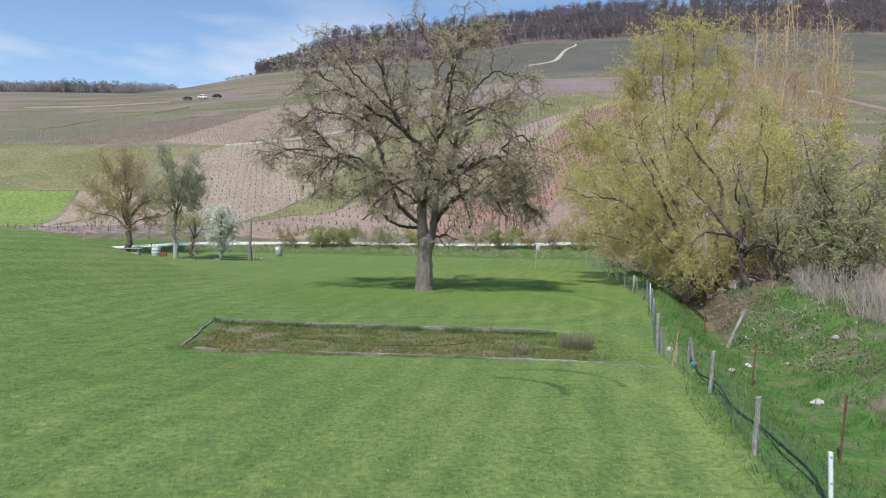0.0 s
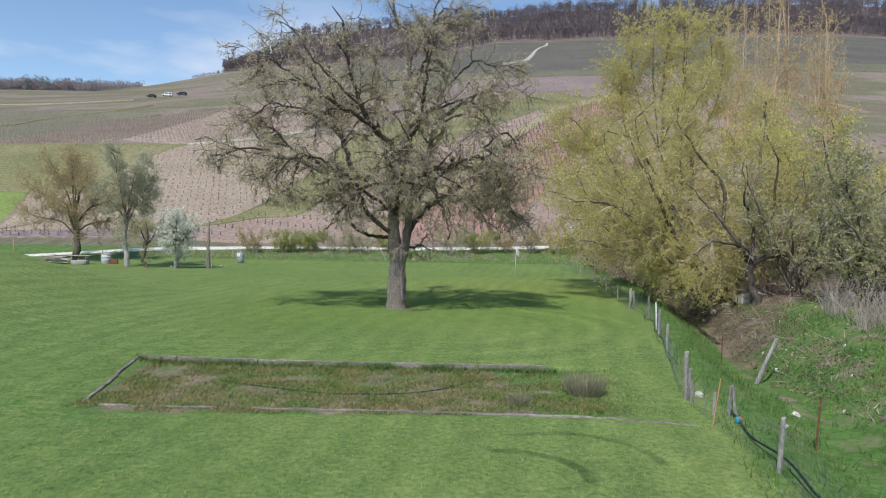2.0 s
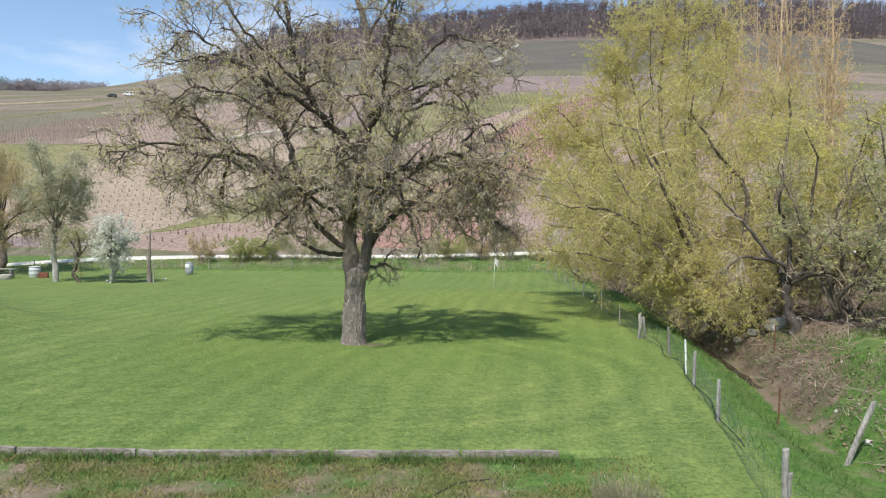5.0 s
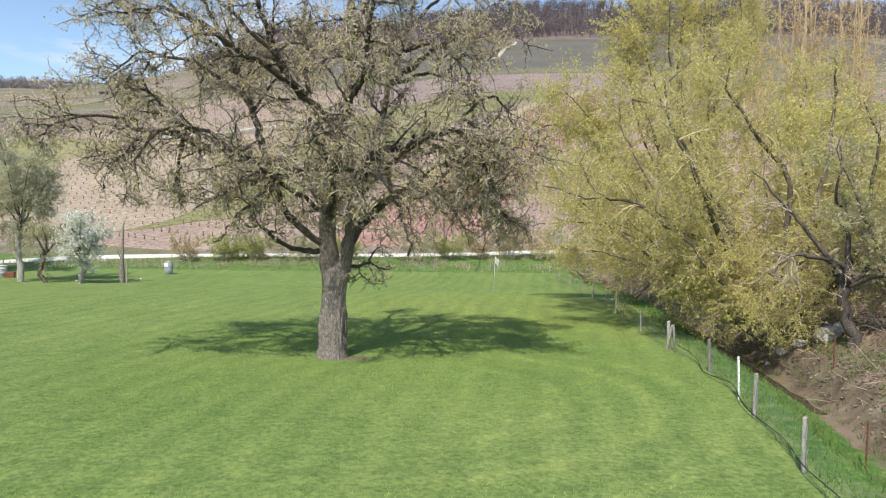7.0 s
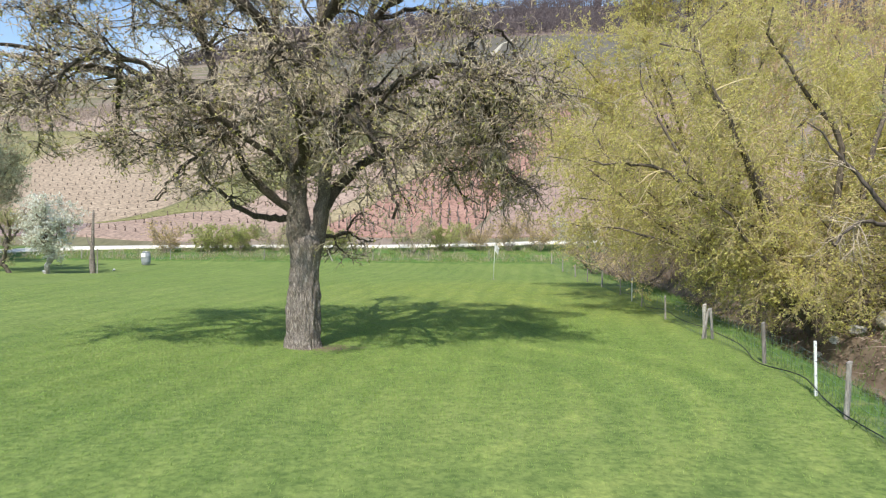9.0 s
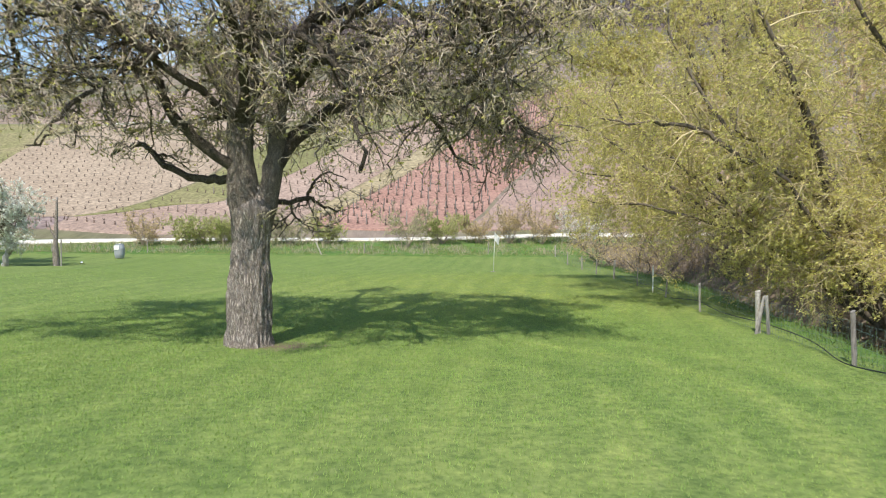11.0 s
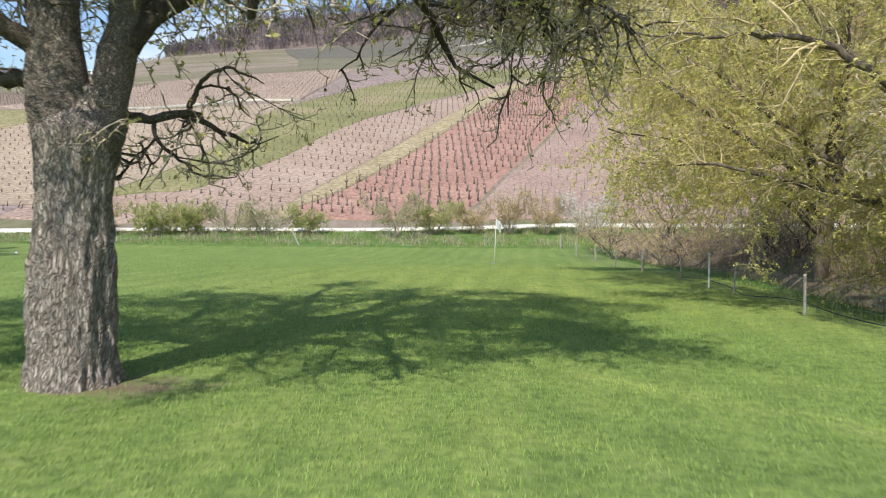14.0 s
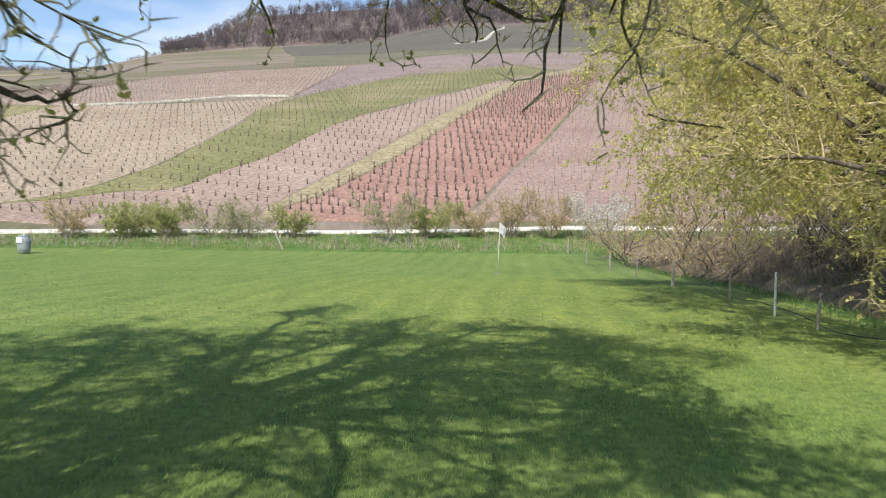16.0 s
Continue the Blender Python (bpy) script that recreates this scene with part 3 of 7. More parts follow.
xs = lines((-2600, -700, 240), (-700, -200, 50), (-200, -100, 10), (-100, -36, 2.5), (-36, -8, 0.8), (-8, 7, 0.4), (7, 22, 0.2), (22, 40, 1.0), (40, 100, 2.5), (100, 200, 10), (200, 700, 50), (700, 2600, 240))
ys = lines((-400, -40, 60), (-40, 4, 4), (4, 18, 0.6), (18, 23, 0.25), (23, 24.4, 0.1), (24.4, 25, 0.2), (25, 60, 0.6), (60, 90, 0.8), (90, 150, 2), (150, 350, 4), (350, 800, 12), (800, 2600, 60))
V, att = [], []
for y in ys:
    for x in xs:
        V.append((x, y, ground(x, y)))
        att.append((*covers(x, y), 1.0))
nx = len(xs)
i = np.arange(len(ys) - 1)[:, None] * nx + np.arange(nx - 1)[None, :]
F = np.stack([i, i + 1, i + nx + 1, i + nx], -1).reshape(-1, 4)


def land_material():
    m = bpy.data.materials.new("meadow_land")
    m.use_nodes = True
    n, l = m.node_tree.nodes, m.node_tree.links
    b = n["Principled BSDF"]
    b.inputs["Roughness"].default_value = 0.95
    b.inputs["Specular IOR Level"].default_value = 0.15
    g = n.new("ShaderNodeNewGeometry")
    at = n.new("ShaderNodeAttribute")
    at.attribute_name = "cover"
    sep = n.new("ShaderNodeSeparateColor")
    l.new(at.outputs["Color"], sep.inputs["Color"])

    def noise_of(scale, detail=5.0, stretch=None):
        t = n.new("ShaderNodeTexNoise")
        t.inputs["Scale"].default_value, t.inputs["Detail"].default_value, t.inputs["Roughness"].default_value = scale, detail, 0.62
        src = g.outputs["Position"]
        if stretch:
            mpg = n.new("ShaderNodeMapping")
            mpg.inputs["Scale"].default_value = stretch
            l.new(src, mpg.inputs["Vector"])
            src = mpg.outputs["Vector"]
        l.new(src, t.inputs["Vector"])
        return t.outputs["Fac"]

    def ramp(fac, *stops):
        r = n.new("ShaderNodeValToRGB")
        el = r.color_ramp.elements
        while len(el) < len(stops):
            el.new(0.5)
        for e, (p, c) in zip(el, stops):
            e.position, e.color = p, (*c, 1)
        l.new(fac, r.inputs["Fac"])
        return r.outputs["Color"]

    def blend(f, a, c, mode="MIX"):
        k = n.new("ShaderNodeMix")
        k.data_type, k.blend_type = "RGBA", mode
        if isinstance(f, float):
            k.inputs["Factor"].default_value = f
        else:
            l.new(f, k.inputs["Factor"])
        l.new(a, k.inputs["A"])
        l.new(c, k.inputs["B"])
        return k.outputs["Result"]

    def edge(mask, scale, lo=0.35, hi=0.65):
        """The mask with a ragged edge."""
        a = n.new("ShaderNodeMath")
        a.operation = "ADD"
        l.new(mask, a.inputs[0])
        s = n.new("ShaderNodeMapRange")
        s.inputs["From Min"].default_value, s.inputs["From Max"].default_value = 0.3, 0.7
        s.inputs["To Min"].default_value, s.inputs["To Max"].default_value = -0.32, 0.32
        l.new(noise_of(scale), s.inputs["Value"])
        l.new(s.outputs["Result"], a.inputs[1])
        k = n.new("ShaderNodeMapRange")
        k.inputs["From Min"].default_value, k.inputs["From Max"].default_value = lo, hi
        l.new(a.outputs["Value"], k.inputs["Value"])
        return k.outputs["Result"]

    lawn = ramp(noise_of(0.20), (0.28, (0.142, 0.206, 0.061)), (0.52, (0.166, 0.226, 0.067)), (0.74, (0.188, 0.242, 0.076)))
    mown = ramp(noise_of(0.9, 3.0, (1.0, 0.16, 1.0)), (0.35, (0.92, 0.935, 0.93)), (0.65, (1.08, 1.06, 1.06)))
    lawn = blend(1.0, lawn, mown, "MULTIPLY")
    mpw = n.new("ShaderNodeMapping")
    mpw.inputs["Rotation"].default_value = (0, 0, radians(14))
    l.new(g.outputs["Position"], mpw.inputs["Vector"])
    wave = n.new("ShaderNodeTexWave")
    wave.inputs["Scale"].default_value, wave.inputs["Distortion"].default_value = 0.30, 7.0
    wave.inputs["Detail"].default_value, wave.inputs["Detail Scale"].default_value = 2.0, 0.16
    l.new(mpw.outputs["Vector"], wave.inputs["Vector"])
    swath = ramp(wave.outputs["Fac"], (0.2, (0.93, 0.95, 0.94)), (0.8, (1.07, 1.05, 1.06)))
    lawn = blend(1.0, lawn, swath, "MULTIPLY")
    lawn = lawn_marks(n, l, lawn)
    tuft = ramp(noise_of(9.0, 4.0), (0.30, (0.60, 0.66, 0.64)), (0.70, (1.36, 1.30, 1.25)))
    lawn = blend(1.0, lawn, tuft, "MULTIPLY")
    clump = ramp(noise_of(2.6, 4.0, (0.7, 1.5, 1.0)), (0.32, (0.83, 0.87, 0.86)), (0.50, (1.0, 1.0, 1.0)), (0.68, (1.14, 1.10, 1.10)))
    lawn = blend(1.0, lawn, clump, "MULTIPLY")
    straw = ramp(noise_of(2.2, 6.0), (0.60, (0, 0, 0)), (0.82, (0.5, 0.5, 0.5)))
    lawn = blend(straw, lawn, ramp(noise_of(30.0), (0.3, (0.25, 0.28, 0.12)), (0.7, (0.31, 0.33, 0.16))))
    long = ramp(noise_of(1.6), (0.30, (0.065, 0.135, 0.03)), (0.55, (0.105, 0.19, 0.045)), (0.75, (0.19, 0.22, 0.085)))
    long = blend(1.0, long, tuft, "MULTIPLY")
    long = blend(1.0, long, clump, "MULTIPLY")
    thatch = ramp(noise_of(1.3, 6.0), (0.50, (0, 0, 0)), (0.72, (0.6, 0.6, 0.6)))
    long = blend(thatch, long, ramp(noise_of(14.0), (0.3, (0.17, 0.16, 0.08)), (0.7, (0.27, 0.24, 0.14))))
    soil = ramp(noise_of(1.1, 8.0), (0.28, (0.075, 0.055, 0.038)), (0.44, (0.155, 0.115, 0.08)), (0.60, (0.235, 0.18, 0.125)), (0.70, (0.31, 0.25, 0.18)), (0.82, (0.11, 0.14, 0.055)))
    fields = ramp(noise_of(0.011, 3.0, (1.0, 2.4, 0.2)), (0.30, (0.20, 0.155, 0.125)), (0.45, (0.16, 0.155, 0.085)), (0.56, (0.26, 0.20, 0.165)), (0.70, (0.15, 0.15, 0.08)))
    rows = ramp(noise_of(0.9, 2.0, (2.0, 0.3, 0.3)), (0.35, (0.80, 0.80, 0.80)), (0.65, (1.16, 1.16, 1.16)))
    fields = blend(1.0, fields, rows, "MULTIPLY")
    out = blend(edge(sep.outputs["Green"], 1.4), lawn, long)
    out = blend(edge(sep.outputs["Red"], 1.1), out, soil)
    out = blend(sep.outputs["Blue"], out, fields)
    l.new(out, b.inputs["Base Color"])
    bp = n.new("ShaderNodeBump")
    bp.inputs["Strength"].default_value, bp.inputs["Distance"].default_value = 0.6, 0.03
    l.new(noise_of(22.0, 6.0), bp.inputs["Height"])
    l.new(bp.outputs["Normal"], b.inputs["Normal"])
    return m


me = mesh_of("ground", V, F, land_material())
col = me.attributes.new("cover", "FLOAT_COLOR", "POINT")
col.data.foreach_set("color", np.asarray(att, dtype=np.float32).ravel())
tagged(new("ground", me), "mown green meadow running into a hillside of vineyards", "ground", kind="structure")


def loft(a, b, n, m, lift, skirt=0.0):
    """A sheet laid on the land between two lines. skirt: how deep its border dips into the land."""
    A, B = smooth_line(a, n), smooth_line(b, n)
    V = []
    rows = [j / m for j in range(m + 1)]
    if skirt:
        rows = [0.0] + [0.02 + 0.96 * k for k in rows] + [1.0]
        A, B = np.vstack([A[:1], A[:1] * 0.985 + A[1:2] * 0.015, A[1:-1], A[-1:] * 0.985 + A[-2:-1] * 0.015, A[-1:]]), np.vstack([B[:1], B[:1] * 0.985 + B[1:2] * 0.015, B[1:-1], B[-1:] * 0.985 + B[-2:-1] * 0.015, B[-1:]])
        n += 2
    for j, k in enumerate(rows):
        P = A + (B - A) * k
        V += [(x, y, ground(x, y) + (-skirt if skirt and (j in (0, len(rows) - 1) or i in (0, n)) else lift)) for i, (x, y) in enumerate(P)]
    i = np.arange(len(rows) - 1)[:, None] * (n + 1) + np.arange(n)[None, :]
    return np.array(V), np.stack([i, i + 1, i + n + 2, i + n + 1], -1).reshape(-1, 4)


def plot(name, a, b, material, label, lift=0.12, n=40, m=24):
    V, F = loft(a, b, n, m, lift, 0.03)
    q = F[len(F) // 2 + n // 2]
    F = F if np.cross(V[q[1]] - V[q[0]], V[q[3]] - V[q[0]])[2] > 0 else F[:, ::-1]
    return tagged(new(name, mesh_of(name, V, F, material)), label, "vineyard plot", kind="structure")


RED_LEFT = ((-3.3, 91.8), (-3.5, 97.0), (2.0, 108.1), (14.6, 137.7), (42.3, 205.0), (74.0, 250.5))
RED_RIGHT = ((10.9, 89.6), (13.5, 96.5), (20.0, 113.0), (32.1, 138.6), (52.1, 185.7), (76.0, 247.0))
TRACK_LEFT = ((-4.9, 92.0), (-4.6, 98.5), (0.6, 112.6), (12.6, 142.4), (40.0, 210.4), (72.0, 256.0))
PALE_LEFT, PALE_RIGHT = ((11.2, 89.5), (13.8, 96.4), (20.3, 112.9), (32.4, 138.5), (52.4, 185.6), (76.3, 246.9)), ((42.0, 89.0), (50.0, 97.0), (62.0, 113.0), (76.0, 138.0), (90.0, 186.0), (104.0, 235.0))
PINK_LOW = ((-28.0, 91.2), (-17.5, 88.9), (-5.1, 91.0), (-4.8, 98.6), (0.4, 112.8), (12.4, 142.6), (39.8, 210.6))
PINK_TOP = ((-28.4, 97.4), (-20.4, 102.8), (-15.1, 104.6), (-12.2, 111.8), (-7.9, 120.8), (2.7, 149.9), (38.0, 214.6))
GREEN_LOW = ((-28.2, 97.8), (-20.4, 103.1), (-15.1, 104.9), (-12.2, 112.1), (-7.9, 121.1), (2.7, 150.2), (16.4, 179.6), (40.6, 218.6), (60.0, 240.0))
GREEN_TOP = ((-28.3, 98.2), (-23.4, 104.0), (-21.1, 110.1), (-19.0, 117.2), (-17.0, 130.0), (-15.0, 142.3), (-12.5, 170.0), (9.4, 226.3), (52.0, 262.6))
TAN_RIGHT = ((-28.6, 98.5), (-23.8, 104.2), (-21.5, 110.3), (-19.4, 117.4), (-15.4, 142.5), (-12.9, 170.0), (-11.5, 177.5))
TAN_LEFT = ((-50.6, 94.4), (-48.9, 97.5), (-46.7, 104.3), (-48.0, 119.4), (-49.4, 132.6), (-47.2, 144.4), (-46.0, 148.0))
ROSE_LOW, ROSE_TOP = ((-61.0, 158.0), (-44.0, 152.0), (-31.5, 167.0), (-22.0, 181.5), (-11.5, 181.5)), ((-65.0, 240.0), (-60.0, 268.0), (-46.0, 286.0), (-26.0, 292.0), (-2.0, 296.0))
MAUVE_LOW, MAUVE_TOP = ((-11.0, 182.5), (9.0, 228.0), (25.4, 263.5), (52.0, 264.0), (100.0, 262.0)), ((-2.0, 297.0), (10.0, 306.0), (31.0, 329.0), (75.0, 318.0), (140.0, 318.0))
plot("vineyard_red", RED_LEFT, RED_RIGHT, SOIL_RED, "steep vineyard of reddish earth with dark staked vines", n=60)
plot("grass_track", RED_LEFT, TRACK_LEFT, VERGE, "dry grassy track climbing between two vineyards", 0.16, 60, 4)
plot("vineyard_pale", PALE_LEFT, PALE_RIGHT, SOIL_PALE, "pale pinkish vineyard slope above the gravel path")
plot("vineyard_pink", PINK_LOW, PINK_TOP, SOIL_PINK, "pinkish-tan vineyard slope with rows of staked vines", n=70)
plot("vineyard_green", GREEN_LOW, GREEN_TOP, SOIL_GREEN, "vineyard strip with green grass between the vines", n=60)
plot("vineyard_tan", TAN_RIGHT, TAN_LEFT, SOIL_TAN, "tan vineyard slope dotted with dark pruned vines", n=60)
plot("vineyard_corner", ((-28.2, 91.4), (-28.3, 94.0), (-28.6, 97.8)), ((-70.0, 88.6), (-60.0, 91.0), (-51.0, 94.0)), SOIL_LILAC, "mauve-brown vineyard at the foot of the hill")
plot("earth_margin", ((-50.9, 94.8), (-47.2, 104.5), (-48.6, 116.0)), ((-52.0, 95.4), (-53.4, 104.0), (-57.6, 116.0)), SOIL_TAN, "bare tan margin between vineyard and grass")
plot("meadow_slope", ((-52.4, 95.4), (-53.8, 104.0), (-58.0, 116.4)), ((-110.0, 92.0), (-110.0, 104.0), (-110.0, 118.0)), MEADOW, "bright green grass slope below the vineyards")
plot("vineyard_sage", ((-46.5, 116.4), (-46.5, 134.5), (-44.0, 151.5)), ((-120.0, 118.0), (-110.0, 134.0), (-95.0, 151.5)), SOIL_GREEN, "rough green grass slope on the lower hillside", 0.07)
plot("vineyard_rose", ROSE_LOW, ROSE_TOP, SOIL_ROSE, "rose-brown vineyard high on the hill", 0.3)
plot("vineyard_brown", ((-84.0, 150.6), (-58.0, 157.0)), ((-92.0, 232.0), (-60.0, 262.0)), SOIL_BROWN, "brown vineyard high on the hill", 0.2)
plot("vineyard_olive", ((-160.0, 151.0), (-96.0, 150.6), (-80.0, 150.6)), ((-220.0, 300.0), (-130.0, 284.0), (-84.0, 250.0)), SAGE, "olive-green vineyard high on the hill", 0.12)
plot("vineyard_mauve", MAUVE_LOW, MAUVE_TOP, SOIL_LILAC, "mauve vineyard beneath the upper hill", 0.3)
plot("vineyard_dusk", ((-24.0, 299.0), (31.0, 331.0), (74.0, 321.0), (160.0, 321.0), (330.0, 340.0)), ((-36.0, 424.0), (16.0, 394.0), (66.0, 352.0), (160.0, 352.0), (330.0, 372.0)), MOSS, "dull green vineyard slope below the hill track", 0.5)
plot("upper_slope", ((-37.0, 426.0), (16.0, 396.0), (66.0, 354.0), (160.0, 354.0), (330.0, 374.0)), ((-75.0, 692.0), (0.0, 688.0), (75.0, 624.0), (180.0, 614.0), (400.0, 606.0)), SHADED_UPLAND, "grey-green vineyard slope beneath the wood", 0.6)
plot("wood_floor", ((-184.0, 700.0), (-75.0, 696.0), (0.0, 691.0), (75.0, 627.0), (180.0, 617.0), (420.0, 610.0)), ((-222.0, 838.0), (-110.0, 838.0), (0.0, 838.0), (110.0, 838.0), (250.0, 838.0), (600.0, 838.0)), WOOD_FLOOR, "brown leaf-strewn floor of the hilltop wood", 0.5)["category"] = "woodland floor"
plot("grass_strip", ((-150.0, 205.5), (-116.0, 209.5), (-119.0, 239.0), (-112.5, 263.0), (-103.0, 294.0)), ((-150.0, 209.5), (-119.0, 213.0), (-122.0, 241.0), (-115.5, 265.5), (-106.0, 297.0)), SOIL_GREEN, "thin green grass strip between high vineyards", 0.3, 40, 2)
plot("upper_lane", ((-200.0, 343.0), (-166.0, 333.0), (-147.0, 335.0), (-129.0, 341.0)), ((-200.0, 344.2), (-166.0, 334.2), (-147.0, 336.2), (-129.0, 342.0)), SOIL_TAN, "dry lane along the upper vineyards", 0.5, 30, 1)
plot("crest_road", ((-44.0, 149.6), (-38.0, 157.0), (-31.8, 164.9), (-22.4, 179.2), (-12.0, 179.6)), ((-44.8, 150.8), (-38.8, 158.2), (-32.4, 166.2), (-22.6, 180.8), (-12.0, 181.0)), FAR_TRACK, "pale chalk road along the crest", 0.35, 30, 2)
plot("hill_track", ((50.2, 426.0), (69.0, 454.0), (91.0, 538.0), (104.0, 574.0), (110.0, 600.0)), ((53.0, 424.5), (72.2, 453.0), (93.2, 538.0), (106.0, 573.0), (112.0, 600.0)), FAR_TRACK, "pale chalk track up the hill", 0.9, 30, 1)
plot("hill_road", ((131.0, 272.0), (133.5, 250.0), (135.4, 232.0), (136.0, 214.0)), ((134.5, 272.0), (137.0, 250.0), (138.6, 232.0), (139.0, 214.0)), SOIL_PALE, "pale chalk road behind the trees", 0.5, 20, 1)
PATH_LINE = ((-120.0, 40.0), (-60.0, 66.0), (-44.0, 74.0), (-36.0, 78.3), (-31.0, 81.1), (-27.0, 82.9), (-22.0, 84.4), (-16.0, 85.6), (-8.0, 86.1), (0.0, 86.2), (16.0, 85.8), (40.0, 85.8), (80.0, 87.2))
path = plot("gravel_path", [(x, y - 1.15 * (0.6 + 0.4 * sstep(-34.0, -20.0, x))) for x, y in PATH_LINE], [(x, y + 1.15 * (0.6 + 0.4 * sstep(-34.0, -20.0, x))) for x, y in PATH_LINE], GRAVEL, "white chalk gravel path along the meadow", 0.10, 200, 3)
path["category"] = "path"
wv, wf = loft([(x - 0.14, y) for x, y in CREEK[7:11]], [(x + 0.14, y) for x, y in CREEK[7:11]], 60, 2, 0.0)
for q in wv:
    cx = creek_x(q[1])
    q[0] = cx + (q[0] - cx) * (1.0 + 1.1 * noise.noise((q[1] * 1.3, 4.0, 0.0))) + 0.16 * noise.noise((q[1] * 0.9, 9.0, 0.0))
    q[2] = ground(cx, q[1]) + 0.012
WATER = mat("brook_water", [(0.05, 0.035, 0.025), (0.08, 0.06, 0.04)], 2, 0.08)
tagged(new("water", mesh_of("water", wv, wf, WATER)), "shallow muddy brook in its bed", "brook", kind="structure")


# ---- vines ----
def vines(name, corners, across, along, turn, height, material, label, stakes=0.4, thick=0.035):
    """Staked vines in straight rows over a plot, rows turned by so many degrees from straight uphill."""
    a, b = corners
    ring = np.vstack([smooth_line(a, 30), smooth_line(b, 30)[::-1]])
    c, s = math.cos(radians(turn)), math.sin(radians(turn))
    rot = np.array(((c, s), (-s, c)))
    R = ring @ rot.T
    gx, gy = np.meshgrid(np.arange(R[:, 0].min(), R[:, 0].max(), across), np.arange(R[:, 1].min(), R[:, 1].max(), along))
    P = np.stack([gx.ravel(), gy.ravel()], 1) @ rot
    x, y = P[:, 0], P[:, 1]
    inner = np.zeros(len(P), bool)
    for (x0, y0), (x1, y1) in zip(ring, np.roll(ring, -1, 0)):
        if y0 != y1:
            inner ^= ((y0 > y) != (y1 > y)) & (x < (x1 - x0) * (y - y0) / (y1 - y0) + x0)
    P = P[inner]
    P = P[rng.uniform(size=len(P)) > 0.06]
    P = P + rng.normal(size=P.shape) * 0.06
    base = np.array([(px, py, ground(px, py) + 0.05) for px, py in P])
    h = height * rng.uniform(0.7, 1.15, len(P))
    stem = grow(base, np.tile((0.0, 0.0, 1.0), (len(P), 1)), h * 0.7, 2, 0.10)
    pairs = [spikes(stem, np.full(len(P), thick * 2.0))]
    for way in (-1.0, 1.0):
        arm = np.stack([stem[:, -1] - (0, 0, 0.05), stem[:, -1] + np.stack([way * h * rng.uniform(0.08, 0.28, len(P)), rng.normal(size=len(P)) * 0.06, h * rng.uniform(0.05, 0.3, len(P))], 1)], 1)
        pairs.append(spikes(arm, np.full(len(P), thick * 1.1)))
    V, F = joined(*pairs)
    ob = tagged(new(name, mesh_of(name, V, F, material)), label, "vines", kind="stuff")
    pick = rng.uniform(size=len(P)) < stakes
    if pick.any():
        B = base[pick]
        st = np.stack([B, B + np.stack([rng.normal(size=len(B)) * 0.05, rng.normal(size=len(B)) * 0.05, h[pick] * 1.25], 1)], 1)
        V, F = tubes(st, np.full(len(B), thick * 0.9), np.full(len(B), thick * 0.8), 3)
        tagged(new(name + "_stakes", mesh_of(name, V, F, STAKE)), "grey wooden vine stakes in rows", "stakes", kind="stuff")
    return ob


vines("red_vines", (RED_LEFT, RED_RIGHT), 1.05, 3.5, -22, 1.15, VINE, "dark pruned vines in rows on reddish earth", 0.8, 0.08)
vines("pale_vines", (PALE_LEFT, PALE_RIGHT), 1.2, 4.0, -22, 1.0, STAKE, "pale staked vines in rows on a slope", 0.5, 0.03)
vines("pink_vines", (PINK_LOW, PINK_TOP), 1.15, 4.0, -22, 0.75, VINE, "dark pruned vines in rows on pinkish earth", 0.25, 0.06)
vines("green_vines", (GREEN_LOW, GREEN_TOP), 1.25, 4.6, -22, 0.7, VINE, "dark pruned vines standing in green grass", 0.4, 0.05)
vines("tan_vines", (TAN_RIGHT, TAN_LEFT), 1.05, 2.7, 14, 0.45, VINE, "dark pruned vines dotting tan earth", 0.08, 0.055)
vines("corner_vines", (((-28.2, 91.4), (-28.6, 97.8)), ((-64.0, 90.0), (-51.0, 94.0))), 1.3, 1.8, -20, 0.8, VINE, "dark pruned vines in rows at the hill's foot", 0.4, 0.045)
vines("rose_vines", (ROSE_LOW, ROSE_TOP), 1.8, 1.7, 48, 1.0, FAR_VINE, "distant vine rows on rose-brown earth", 0.0, 0.04)
vines("brown_vines", (((-84.0, 151.0), (-60.0, 157.0)), ((-92.0, 232.0), (-63.0, 258.0))), 1.8, 1.5, 48, 1.0, FAR_VINE, "distant vine rows on brown earth", 0.0, 0.045)
vines("olive_vines", (((-160.0, 152.0), (-96.0, 151.5), (-85.0, 150.5)), ((-220.0, 300.0), (-130.0, 282.0), (-93.0, 233.0))), 2.4, 1.8, 48, 1.0, FAR_VINE, "distant vine rows on olive ground", 0.0, 0.04)
vines("mauve_vines", (MAUVE_LOW, MAUVE_TOP), 2.6, 2.0, 10, 1.2, STAKE, "distant staked vine rows on mauve earth", 0.0, 0.035)


